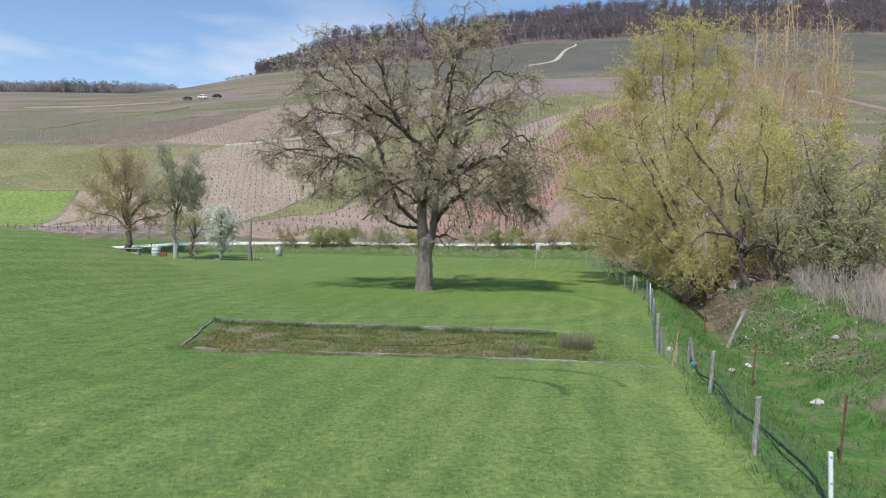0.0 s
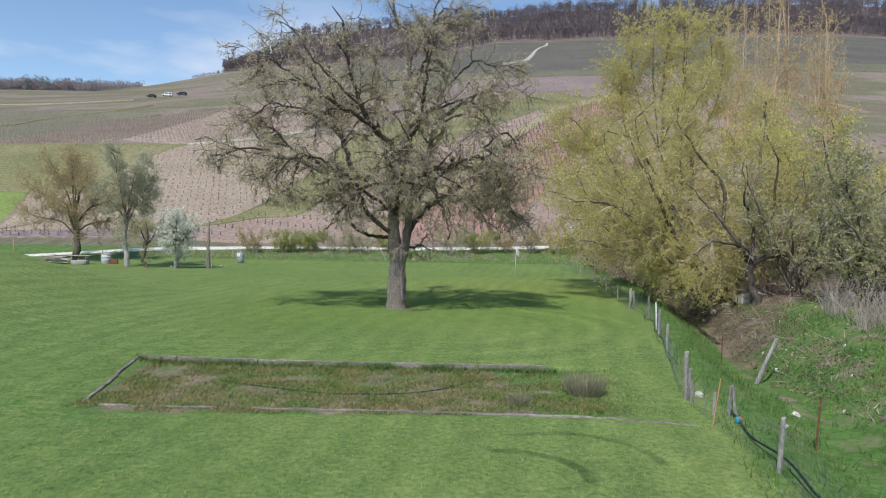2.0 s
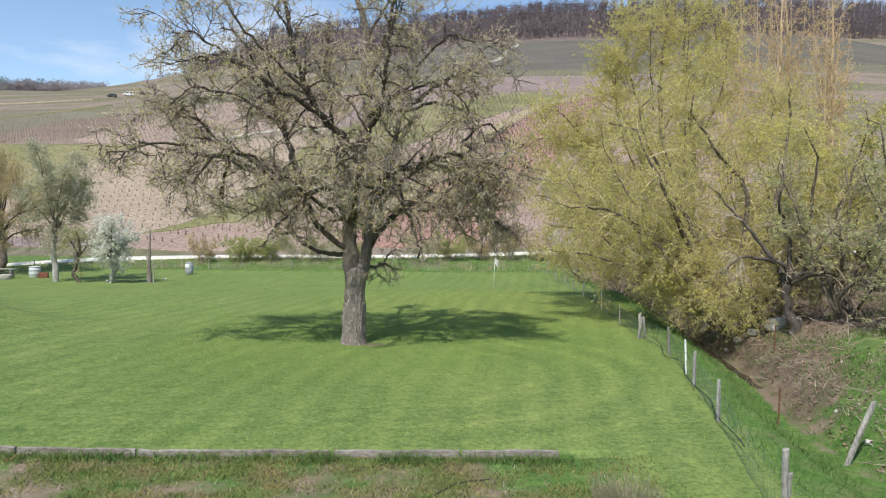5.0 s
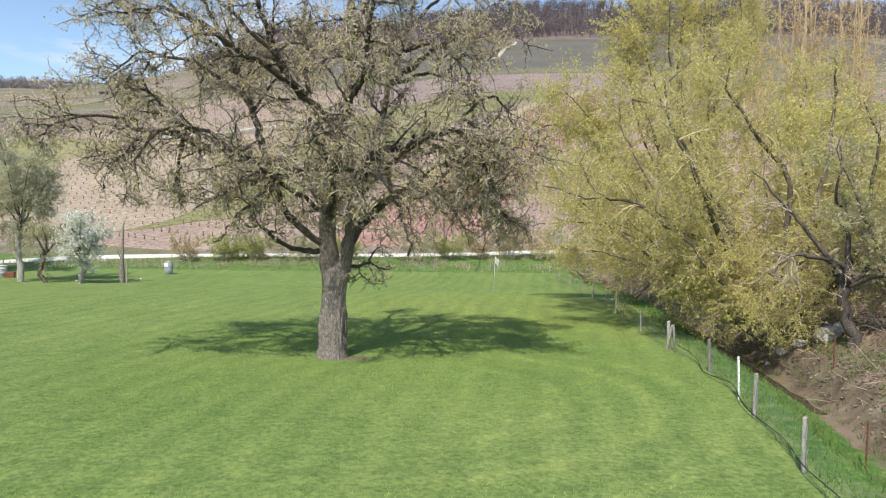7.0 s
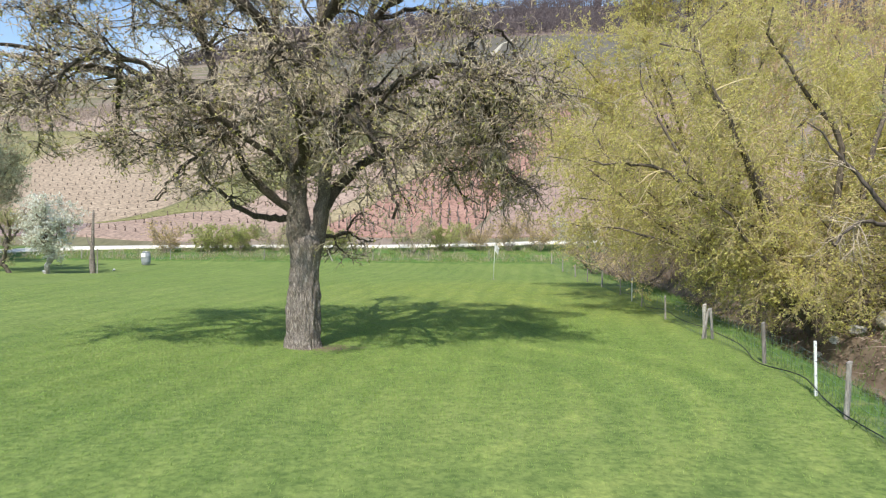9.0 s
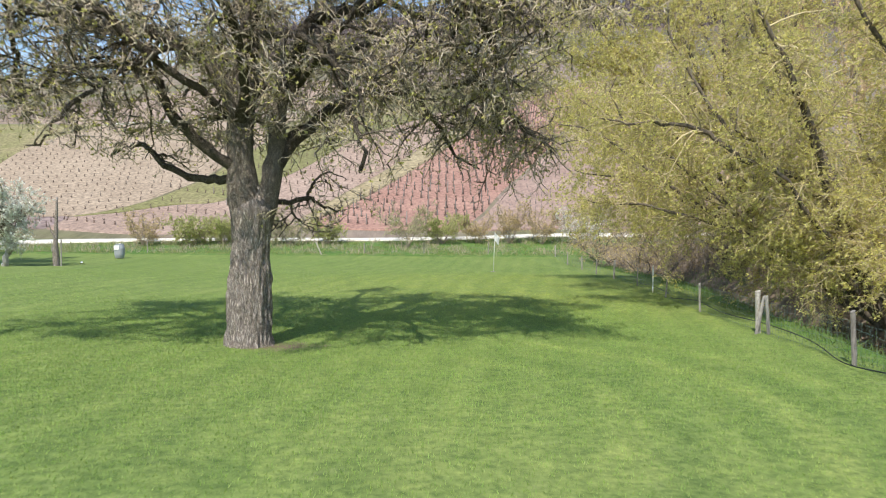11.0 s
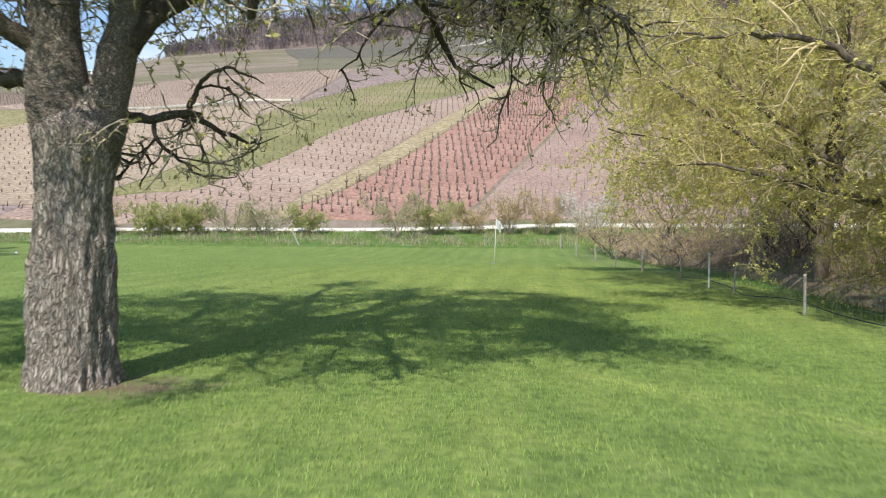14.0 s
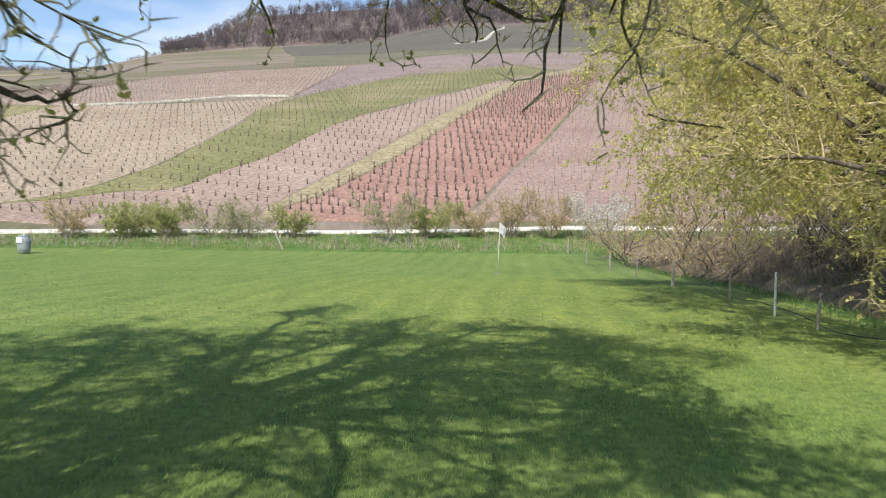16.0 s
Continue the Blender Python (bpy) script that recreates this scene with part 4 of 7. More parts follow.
# ---- woods on the hill ----
def wood(name, spots, height, material, label, crown=0.16):
    """Bare trees in a mass: a stem and a fan of upright boughs each."""
    B = np.array([(x, y, ground(x, y) - 0.5) for x, y in spots])
    h = height * rng.uniform(0.7, 1.15, len(B))
    up = np.tile((0.0, 0.0, 1.0), (len(B), 1))
    pairs = [spikes(grow(B, up, h, 1, 0.05), h * 0.022)]
    R = np.repeat(np.arange(len(B)), 7)
    D = rng.normal(size=(len(R), 3)) * (0.42, 0.42, 0.1) + (0, 0, 1)
    start = B[R] + np.array((0, 0, 1.0)) * (h[R] * rng.uniform(0.22, 0.6, len(R)))[:, None]
    pairs.append(spikes(grow(start, D, h[R] * rng.uniform(0.3, 0.5, len(R)), 1, 0.12), h[R] * 0.016))
    R = np.repeat(np.arange(len(B)), 70)
    way = unit(rng.normal(size=(len(R), 3))) * (rng.uniform(0.15, 1.0, len(R)) ** 0.45)[:, None]
    c = B[R] + way * (h[R] * 0.30)[:, None] * (0.85, 0.85, 1.0) + np.array((0, 0, 1.0)) * (h[R] * 0.62)[:, None]
    V, F = leaves(c, way + rng.normal(size=c.shape) * 0.6 + (0, 0, 0.5), h[R] * rng.uniform(0.05, 0.12, len(R)), crown)
    pairs.append((V, np.concatenate([F[:, :3], F[:, (0, 2, 3)]])))
    V, F = joined(*pairs)
    return tagged(new(name, mesh_of(name, V, F, material, False)), label, "woodland", kind="stuff")


def spots(n, test, x0, x1, y0, y1):
    out = []
    while len(out) < n:
        x, y = rng.uniform(x0, x1), rng.uniform(y0, y1)
        if test(x, y):
            out.append((x, y))
    return out


def wooded(x, y):
    a = math.atan2(x - 1.3, y)
    near = 700 - 72 * sstep(-0.02, 0.13, a) - 16 * sstep(0.13, 0.5, a) + 5 * math.sin(a * 60)
    return a > -0.257 and near < y


wood("hill_wood", spots(2700, wooded, -230, 620, 600, 840), 15, FOREST, "grey-brown leafless wood covering the hilltop", 0.2)
wood("wood_edge", spots(700, lambda x, y: wooded(x, y) and not wooded(x, y - 22), -230, 620, 600, 840), 10, FOREST, "leafless trees along the lower edge of the hilltop wood", 0.2)
wood("hill_scrub", spots(160, lambda x, y: -0.30 < math.atan2(x - 1.3, y) < -0.2 and y > 660, -230, -120, 560, 760), 4.0, SCRUB, "pale scrub on the shoulder of the hill", 0.2)
wood("far_wood", spots(1500, lambda x, y: -0.75 < math.atan2(x - 1.3, y) < -0.342, -1500, -440, 1290, 1440), 27, HAZED_FOREST, "distant leafless wood along the skyline", 0.22)
wood("far_conifers", spots(26, lambda x, y: -0.49 < math.atan2(x - 1.3, y) < -0.43, -800, -540, 1290, 1350), 33, CONIFER, "dark distant conifers above the skyline wood", 0.2)


# ---- the great pear tree ----
def ribbed(pts, radii, sides, ribs, depth):
    """A thick stem with furrowed bark plates and a flared foot."""
    pts = np.asarray(pts, dtype=float)
    pts = np.vstack([pts, pts[-1] + unit(pts[-1] - pts[-2]) * radii[-1] * 0.6])
    radii = np.append(radii, 0.002)
    tan = unit(np.gradient(pts, axis=0))
    u = unit(np.cross(tan, (0.0, 1.0, 0.03)))
    v = np.cross(tan, u)
    V, m = [], len(pts)
    for i in range(m):
        for j in range(sides):
            a = 2 * math.pi * j / sides
            w = noise.noise((math.cos(a) * ribs, math.sin(a) * ribs, pts[i][2] * 2.6)) * depth + noise.noise((math.cos(a) * ribs * 2.3, math.sin(a) * ribs * 2.3, pts[i][2] * 5.0)) * depth * 0.4 + noise.noise((math.cos(a) * 2, math.sin(a) * 2, pts[i][2] * 0.6)) * 0.10
            V.append(pts[i] + (u[i] * math.cos(a) + v[i] * math.sin(a)) * radii[i] * (1 + w))
    F = [(i * sides + j, i * sides + (j + 1) % sides, (i + 1) * sides + (j + 1) % sides, (i + 1) * sides + j) for i in range(m - 1) for j in range(sides)]
    return np.array(V), np.array(F)


def pear_tree(x, y):
    tree = thing("pear_tree", x, y, ground(x, y) - 0.05, "large old pear tree, nearly bare with opening buds, in the meadow", "tree")
    foot = smooth_line(((0, 0, 0), (0.0, 0, 0.5), (0.0, 0, 1.2), (0.01, 0, 1.9), (0.05, 0.0, 2.5), (0.08, 0.01, 2.95)), 90)
    z = foot[:, 2]
    rad = 0.345 + 0.11 * np.exp(-z / 0.28) + 0.035 * np.exp(-((z - 0.9) / 0.5) ** 2) - 0.02 * np.exp(-((z - 1.9) / 0.4) ** 2) + 0.04 * np.exp(-((z - 2.5) / 0.25) ** 2) - 0.17 * np.clip((z - 2.55) / 0.35, 0, 1)
    bit("trunk", mesh_of("trunk", *ribbed(foot, rad, 110, 8.0, 0.15), BARK), tree, "thick trunk with furrowed grey bark")
    limbs = [
        (((-0.15, 0, 3.7), (-0.35, 0.0, 4.6), (-0.8, -0.15, 5.4), (-1.9, -0.3, 5.85), (-3.0, -0.5, 5.9), (-4.05, -0.6, 6.4), (-5.2, -0.9, 6.6), (-6.7, -1.2, 6.7)), 0.20, 0.03),
        (((-1.9, -0.3, 5.85), (-2.3, 0.3, 6.7), (-2.75, 0.9, 7.7), (-3.3, 1.3, 8.9), (-3.9, 1.6, 10.0), (-5.0, 1.9, 11.2)), 0.12, 0.02),
        (((-0.16, 0.04, 4.3), (0.05, -0.1, 6.5), (-0.9, -0.5, 7.6), (-1.6, -0.9, 8.5), (-2.2, -1.4, 10.4), (-2.75, -1.8, 12.3)), 0.17, 0.02),
        (((-0.02, 0, 2.0), (-0.13, 0, 2.9), (-0.20, 0.03, 3.8), (-0.12, 0.05, 5.1), (0.10, 0.1, 6.85), (0.4, 0.3, 7.9), (0.3, 0.5, 9.0), (0.4, 0.6, 10.8), (-0.2, 0.7, 12.9), (-0.3, 0.8, 13.7)), 0.315, 0.02),
        (((0.16, 0, 2.2), (0.38, 0.02, 2.85), (0.48, 0.05, 3.7), (0.70, 0.2, 5.0), (1.4, 0.7, 6.5), (1.6, 1.1, 8.2), (2.1, 1.6, 10.0), (2.6, 2.0, 12.0)), 0.205, 0.02),
        (((0.68, 0.17, 4.75), (1.1, -0.3, 5.9), (2.2, -0.7, 6.4), (3.5, -1.1, 6.9), (4.1, -1.3, 6.4), (4.7, -1.5, 5.2)), 0.14, 0.02),
        (((0.48, 0.05, 3.4), (1.3, 0.7, 4.5), (2.4, 1.3, 5.0), (3.1, 1.7, 5.3), (4.0, 2.2, 4.6), (4.6, 2.5, 3.6)), 0.13, 0.02),
        (((1.1, -0.3, 5.9), (1.45, -1.2, 5.2), (1.8, -1.9, 4.1), (2.05, -2.2, 3.1)), 0.075, 0.03),
        (((-0.2, 0, 3.2), (-1.2, -0.3, 4.0), (-1.9, -0.5, 4.8), (-2.9, -0.9, 4.7), (-3.7, -1.2, 4.2)), 0.11, 0.02),
        (((-0.25, 0.1, 3.1), (-1.1, 0.7, 3.2), (-2.2, 1.1, 3.9), (-3.0, 1.5, 3.6)), 0.09, 0.02),
        (((0.36, 0.0, 2.72), (0.70, 0.15, 2.72), (1.0, 0.4, 2.86), (1.28, 0.55, 2.74), (1.6, 0.8, 2.62), (1.85, 0.95, 2.66)), 0.056, 0.006),
        (((1.0, 0.4, 2.86), (1.15, 0.3, 3.12), (1.42, 0.35, 3.28), (1.75, 0.5, 3.16)), 0.03, 0.006),
        (((0.7, 0.15, 2.72), (0.76, 0.12, 2.48), (0.95, 0.2, 2.3), (1.15, 0.3, 2.2)), 0.028, 0.006),
        (((-0.18, 0.0, 4.1), (0.1, -1.3, 5.4), (-0.4, -2.5, 6.5), (-0.4, -3.3, 6.3), (-0.3, -3.8, 5.5)), 0.095, 0.02),
        (((-0.08, 0.05, 5.2), (0.6, -1.8, 7.4), (1.0, -3.0, 9.4), (1.2, -3.4, 11.0)), 0.09, 0.02),
        (((-0.18, 0.05, 4.1), (0.1, 2.2, 5.7), (0.8, 4.2, 6.4), (1.1, 5.4, 5.6)), 0.10, 0.02),
        (((-0.04, 0.06, 5.5), (-1.0, 2.4, 8.0), (-1.5, 3.6, 10.2), (-1.6, 4.0, 11.4)), 0.09, 0.02),
        (((-0.2, 0, 4.2), (-2.2, -1.5, 5.5), (-3.9, -2.3, 6.2), (-4.8, -2.8, 5.2)), 0.075, 0.02),
        (((0.70, 0.17, 4.8), (2.2, -1.5, 6.0), (3.6, -2.1, 6.2), (4.5, -2.5, 5.4)), 0.075, 0.02),
        (((0.8, 0.3, 5.2), (2.5, 2.6, 6.4), (4.0, 3.8, 6.2), (4.9, 4.4, 4.8)), 0.09, 0.02),
        (((-0.9, -0.5, 7.6), (-2.8, -1.6, 8.7), (-4.2, -2.2, 9.3), (-5.2, -2.6, 9.0)), 0.09, 0.015),
        (((1.6, 1.1, 8.2), (2.9, 0.4, 9.2), (3.9, 0.0, 9.6), (4.7, -0.2, 9.0)), 0.09, 0.015),
        (((0.3, 0.5, 9.0), (1.0, -0.8, 10.2), (1.4, -1.5, 11.8), (1.6, -1.8, 12.9)), 0.08, 0.015),
        (((-4.05, -0.6, 6.4), (-4.5, 0.6, 6.0), (-4.8, 1.6, 5.5), (-5.0, 2.2, 4.9)), 0.07, 0.02),
        (((2.2, -0.7, 6.4), (3.2, 0.2, 6.0), (4.2, 0.6, 5.2), (4.9, 0.9, 3.9)), 0.07, 0.015),
        (((-0.75, -0.15, 5.5), (-1.6, -1.2, 5.0), (-2.4, -1.9, 4.2), (-2.9, -2.2, 3.4)), 0.06, 0.015),
        (((0.1, -1.3, 5.4), (1.1, -1.8, 5.2), (1.7, -2.2, 4.6), (2.1, -2.5, 3.9)), 0.06, 0.015),
        (((0.1, 2.2, 5.7), (-1.6, 3.2, 5.6), (-2.8, 3.8, 4.6)), 0.06, 0.015),
        (((3.5, -1.1, 6.9), (4.3, -0.4, 7.6), (4.9, -0.1, 7.4), (5.3, 0.1, 6.4)), 0.05, 0.012),
        (((-3.0, -0.5, 5.9), (-4.5, 0.8, 6.9), (-5.7, 1.3, 7.9), (-6.4, 1.5, 8.2)), 0.08, 0.015),
        (((-2.75, 0.9, 7.7), (-4.2, 0.6, 8.6), (-5.6, 0.4, 8.8), (-6.6, 0.2, 7.9)), 0.06, 0.012),
        (((-3.3, 1.3, 8.9), (-4.6, 0.2, 9.8), (-5.6, -0.6, 10.2), (-6.1, -0.9, 9.5)), 0.05, 0.012),
        (((-5.2, -0.9, 6.6), (-6.0, -1.6, 6.6), (-6.7, -2.0, 6.3), (-7.1, -2.2, 5.8)), 0.045, 0.012),
        (((-4.05, -0.6, 6.4), (-4.6, -1.6, 6.2), (-5.1, -2.2, 5.7), (-5.4, -2.5, 5.0)), 0.05, 0.012),
        (((1.6, 1.1, 8.2), (3.0, 1.8, 8.8), (4.3, 2.2, 8.4), (5.0, 2.3, 7.2)), 0.06, 0.012),
        (((2.1, 1.6, 10.0), (3.0, 0.6, 10.8), (3.9, 0.1, 10.6), (4.6, -0.1, 9.6)), 0.05, 0.012),
        (((3.5, -1.1, 6.9), (4.3, -1.7, 6.3), (4.9, -2.0, 5.9), (5.1, -2.1, 5.1)), 0.05, 0.012),
        (((2.4, 1.3, 5.0), (3.6, 0.6, 4.9), (4.6, 0.2, 4.8), (5.1, 0.0, 4.1)), 0.05, 0.012),
        (((0.4, 0.6, 10.8), (1.2, 0.3, 12.2), (2.0, 0.1, 13.0), (2.9, 0.0, 12.6)), 0.05, 0.012),
        (((-1.6, -0.9, 8.5), (-3.0, -1.8, 9.8), (-3.9, -2.2, 11.0), (-4.6, -2.4, 11.4)), 0.055, 0.012),
        (((0.4, 0.3, 7.9), (1.5, -1.0, 8.5), (2.7, -1.8, 8.6), (3.6, -2.2, 7.6)), 0.06, 0.012),
        (((-0.9, -0.5, 7.6), (-1.8, 0.8, 8.6), (-2.6, 1.9, 9.0), (-3.4, 2.6, 8.2)), 0.06, 0.012),
    ]
    all_pts, all_r = [], []
    for pts, r0, r1 in limbs:
        line = smooth_line(pts, 22)
        k = np.linspace(0, 1, 23)
        bent = min(1.0, np.linalg.norm(np.diff(line, axis=0), axis=1).sum() / 7.0) * (0.45 if r0 > 0.19 else 1.0)
        line[1:-1] += (np.cumsum(rng.normal(size=(21, 3)) * 0.05, 0) * np.minimum(1.0, 2.5 * k[1:-1, None]) + rng.normal(size=(21, 3)) * 0.04) * bent
        knots = 1 + 0.22 * np.array([noise.noise((q * 0.8, r0 * 90, len(all_pts))) for q in range(23)])
        V, F = ribbed(line, (r0 * (1 - k) ** 0.85 + r1 * k) * knots, 12, 3.0, 0.30)
        bit("limb", mesh_of("limb", V, F, STEM_BARK if r0 > 0.19 else LIMB_BARK), tree)
        all_pts.append(line)
        all_r.append((r0, r1))
    P, R = np.stack(all_pts), np.array(all_r)
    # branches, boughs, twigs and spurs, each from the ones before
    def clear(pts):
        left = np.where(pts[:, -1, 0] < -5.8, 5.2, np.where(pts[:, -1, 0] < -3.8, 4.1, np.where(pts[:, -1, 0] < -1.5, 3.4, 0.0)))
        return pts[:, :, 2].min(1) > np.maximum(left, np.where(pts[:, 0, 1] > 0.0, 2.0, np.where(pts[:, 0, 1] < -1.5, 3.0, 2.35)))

    plain = np.array([k != 7 for k in range(len(P))])
    s, d, k, w = sprout(P[plain], 0.42, 0.22, 0.97, (0.5, 1.15), 0.12)
    local = (R[plain][w, 0] * (1 - k) + R[plain][w, 1] * k)
    bl = rng.uniform(0.9, 2.6, len(s)) * (0.6 + 0.5 * (1 - k))
    bl[(w > 8) & (w < 12)] *= 0.42   # the low limb carries short branches only
    branches = grow(s, d, bl, 9, 0.21, (0, 0, -0.03), 0.06)
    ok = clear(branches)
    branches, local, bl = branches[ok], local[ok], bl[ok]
    bit("branches", mesh_of("branches", *tubes(branches, np.minimum(local * 0.62, 0.016 + 0.017 * bl), np.full(len(bl), 0.009), 5), LIMB_BARK), tree, "crooked dark branches", kind="stuff")
    s, d, k, w = sprout(P, 0.32, 0.35, 1.0, (0.6, 1.3), 0.0)
    sb, db, kb, wb = sprout(branches, 0.13, 0.15, 1.0, (0.5, 1.3), 0.0)
    s, d = np.concatenate([s, sb]), np.concatenate([d, db])
    heads = np.array([k in (0, 2, 3, 4, 5, 6, 8, 13) for k in range(len(P))])
    sh, dh, kh, wh = sprout(P[heads], 0.11, 0.05, 0.55, (0.9, 1.6), -0.1)
    near = (sh[:, 2] > 3.7) & (sh[:, 2] < 6.5)
    shoots = grow(sh[near], dh[near], rng.uniform(0.5, 1.7, near.sum()), 7, 0.30, (0, 0, -0.10), 0.14)
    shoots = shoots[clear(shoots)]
    bit("shoots", mesh_of("shoots", *spikes(shoots, rng.uniform(0.010, 0.018, len(shoots))), TWIG), tree, "pale crooked shoots hanging about the fork", kind="stuff")
    low = s[:, 2] < 7.0
    d[low, 2] -= 0.18
    boughs = grow(s, d, rng.uniform(0.3, 1.25, len(s)), 6, 0.36, (0, 0, -0.06), 0.16)
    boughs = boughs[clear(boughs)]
    bit("boughs", mesh_of("boughs", *spikes(boughs, rng.uniform(0.013, 0.022, len(boughs))), STEM_BARK), tree, "crooked grey boughs", kind="stuff")
    s2, d2, k2, w2 = sprout(boughs, 0.115, 0.10, 1.0, (0.5, 1.35), 0.04)
    sx, dx, kx, wx = sprout(shoots, 0.11, 0.15, 1.0, (0.5, 1.35), 0.04)
    s2, d2 = np.concatenate([s2, sx]), np.concatenate([d2, dx])
    twigs = grow(s2, d2, rng.uniform(0.12, 0.52, len(s2)), 3, 0.45, (0, 0, -0.10), 0.18)
    bit("twigs", mesh_of("twigs", *spikes(twigs, rng.uniform(0.008, 0.0125, len(s2))), TWIG), tree, "crooked grey twigs", kind="stuff")
    s3, d3, k3, w3 = sprout(twigs, 0.20, 0.15, 1.0, (0.6, 1.4), 0.15)
    spurs = grow(s3, d3, rng.uniform(0.05, 0.18, len(s3)), 1, 0.25)
    bit("spurs", mesh_of("spurs", *spikes(spurs, np.full(len(s3), 0.0092)), TWIG), tree, "short knobbly spurs", kind="stuff")
    pick = rng.uniform(size=len(s3)) < 0.32
    e = np.repeat(spurs[pick, -1], 4, 0)
    V, F = leaves(e, rng.normal(size=e.shape) + (0, 0, 0.6), rng.uniform(0.025, 0.065, len(e)), 0.36)
    bit("buds", mesh_of("buds", V, F, BUD), tree, "yellow-green opening buds", kind="stuff")
    return tree


pear_tree(0.55, 34.9)


# ---- trees ----
def leafy_tree(name, x, y, stems, label, wood_mat, twig_mat, leaf_mat, leaf_n=3, leaf=0.05, every=(0.3, 0.12, 0.05), blen=(0.8, 2.2), tlen=(0.35, 0.9), droop=0.0, width=0.28, group="", lo=0.3, category="tree", part_word="limb", spread=(0.35, 1.1), up=0.15, trunk_mat=None):
    """A tree or bush from its main stems, each (points, foot radius, tip radius) from the tree's foot."""
    tree = thing(name, x, y, ground(x, y) - 0.05, label, category, group)
    all_pts, R = [], []
    for pts, r0, r1 in stems:
        line = smooth_line(pts, 16)
        line[1:-1] += np.cumsum(rng.normal(size=(15, 3)) * (0.03 if r0 < 0.09 else 0.075), 0)
        V, F = ribbed(line, r0 * (1 - np.linspace(0, 1, 17)) + r1 * np.linspace(0, 1, 17), 7 if r0 < 0.08 else 10, 3.0, 0.2)
        bit(part_word if all_pts or not trunk_mat else "trunk", mesh_of(part_word, V, F, wood_mat if all_pts else trunk_mat or wood_mat), tree)
        all_pts.append(line)
        R.append((r0, r1))
    P, R = np.stack(all_pts), np.array(R)
    s, d, k, w = sprout(P, every[0], lo, 1.0, spread, up)
    local = R[w, 0] * (1 - k) + R[w, 1] * k
    bl = rng.uniform(*blen, len(s)) * (1.15 - 0.55 * k)
    boughs = grow(s, d, bl, 6, 0.20, (0, 0, -droop * 1.4), 0.11)
    bit("boughs", mesh_of("boughs", *spikes(boughs, np.minimum(local * 0.6, 0.011 + 0.014 * bl)), twig_mat), tree, kind="stuff")
    s2, d2, _, _ = sprout(boughs, every[1], 0.15, 1.0, spread, up * 0.4)
    twigs = grow(s2, d2, rng.uniform(*tlen, len(s2)), 3, 0.24, (0, 0, -droop * 2), 0.12)
    bit("twigs", mesh_of("twigs", *spikes(twigs, np.full(len(s2), 0.0085)), twig_mat), tree, kind="stuff")
    if leaf_n:
        s3, d3, _, _ = sprout(twigs, every[2] * 3.6, 0.1, 1.0, (0.3, 1.2), 0.1)
        q = np.repeat(np.arange(len(s3)), 4)   # leaves sit in small clusters
        s3 = s3[q] + rng.normal(size=(len(q), 3)) * leaf * 0.45
        d3 = d3[q] + rng.normal(size=(len(q), 3)) * 0.7
        V, F = slips(s3, d3, leaf * rng.uniform(0.6, 1.45, len(s3)), width * 1.3)
        bit("leaves", mesh_of("leaves", V, F, leaf_mat), tree, kind="stuff")
    return tree


def fan(n, reach, height, side=(0.0, 0.0), r=0.12, seed=1, lowest=0.45):
    """Main stems that spread from one foot."""
    g = random.Random(seed)
    out = []
    for i in range(n):
        a = 2 * math.pi * (i + g.uniform(-0.3, 0.3)) / n
        q = reach * g.uniform(0.55, 1.0)
        h = height * (lowest + (1 - lowest) * g.random())
        ex, ey = math.cos(a) * q + side[0], math.sin(a) * q + side[1]
        b = g.uniform(-0.9, 0.9)
        cx, cy = -ey * b * 0.3, ex * b * 0.3
        out.append((((0.1 * math.cos(a), 0.1 * math.sin(a), 0), (ex * 0.3 + cx, ey * 0.3 + cy, h * 0.30), (ex * 0.7 - cx, ey * 0.7 - cy, h * 0.66), (ex, ey, h)), r * g.uniform(0.6, 1.0), 0.015))
    return out


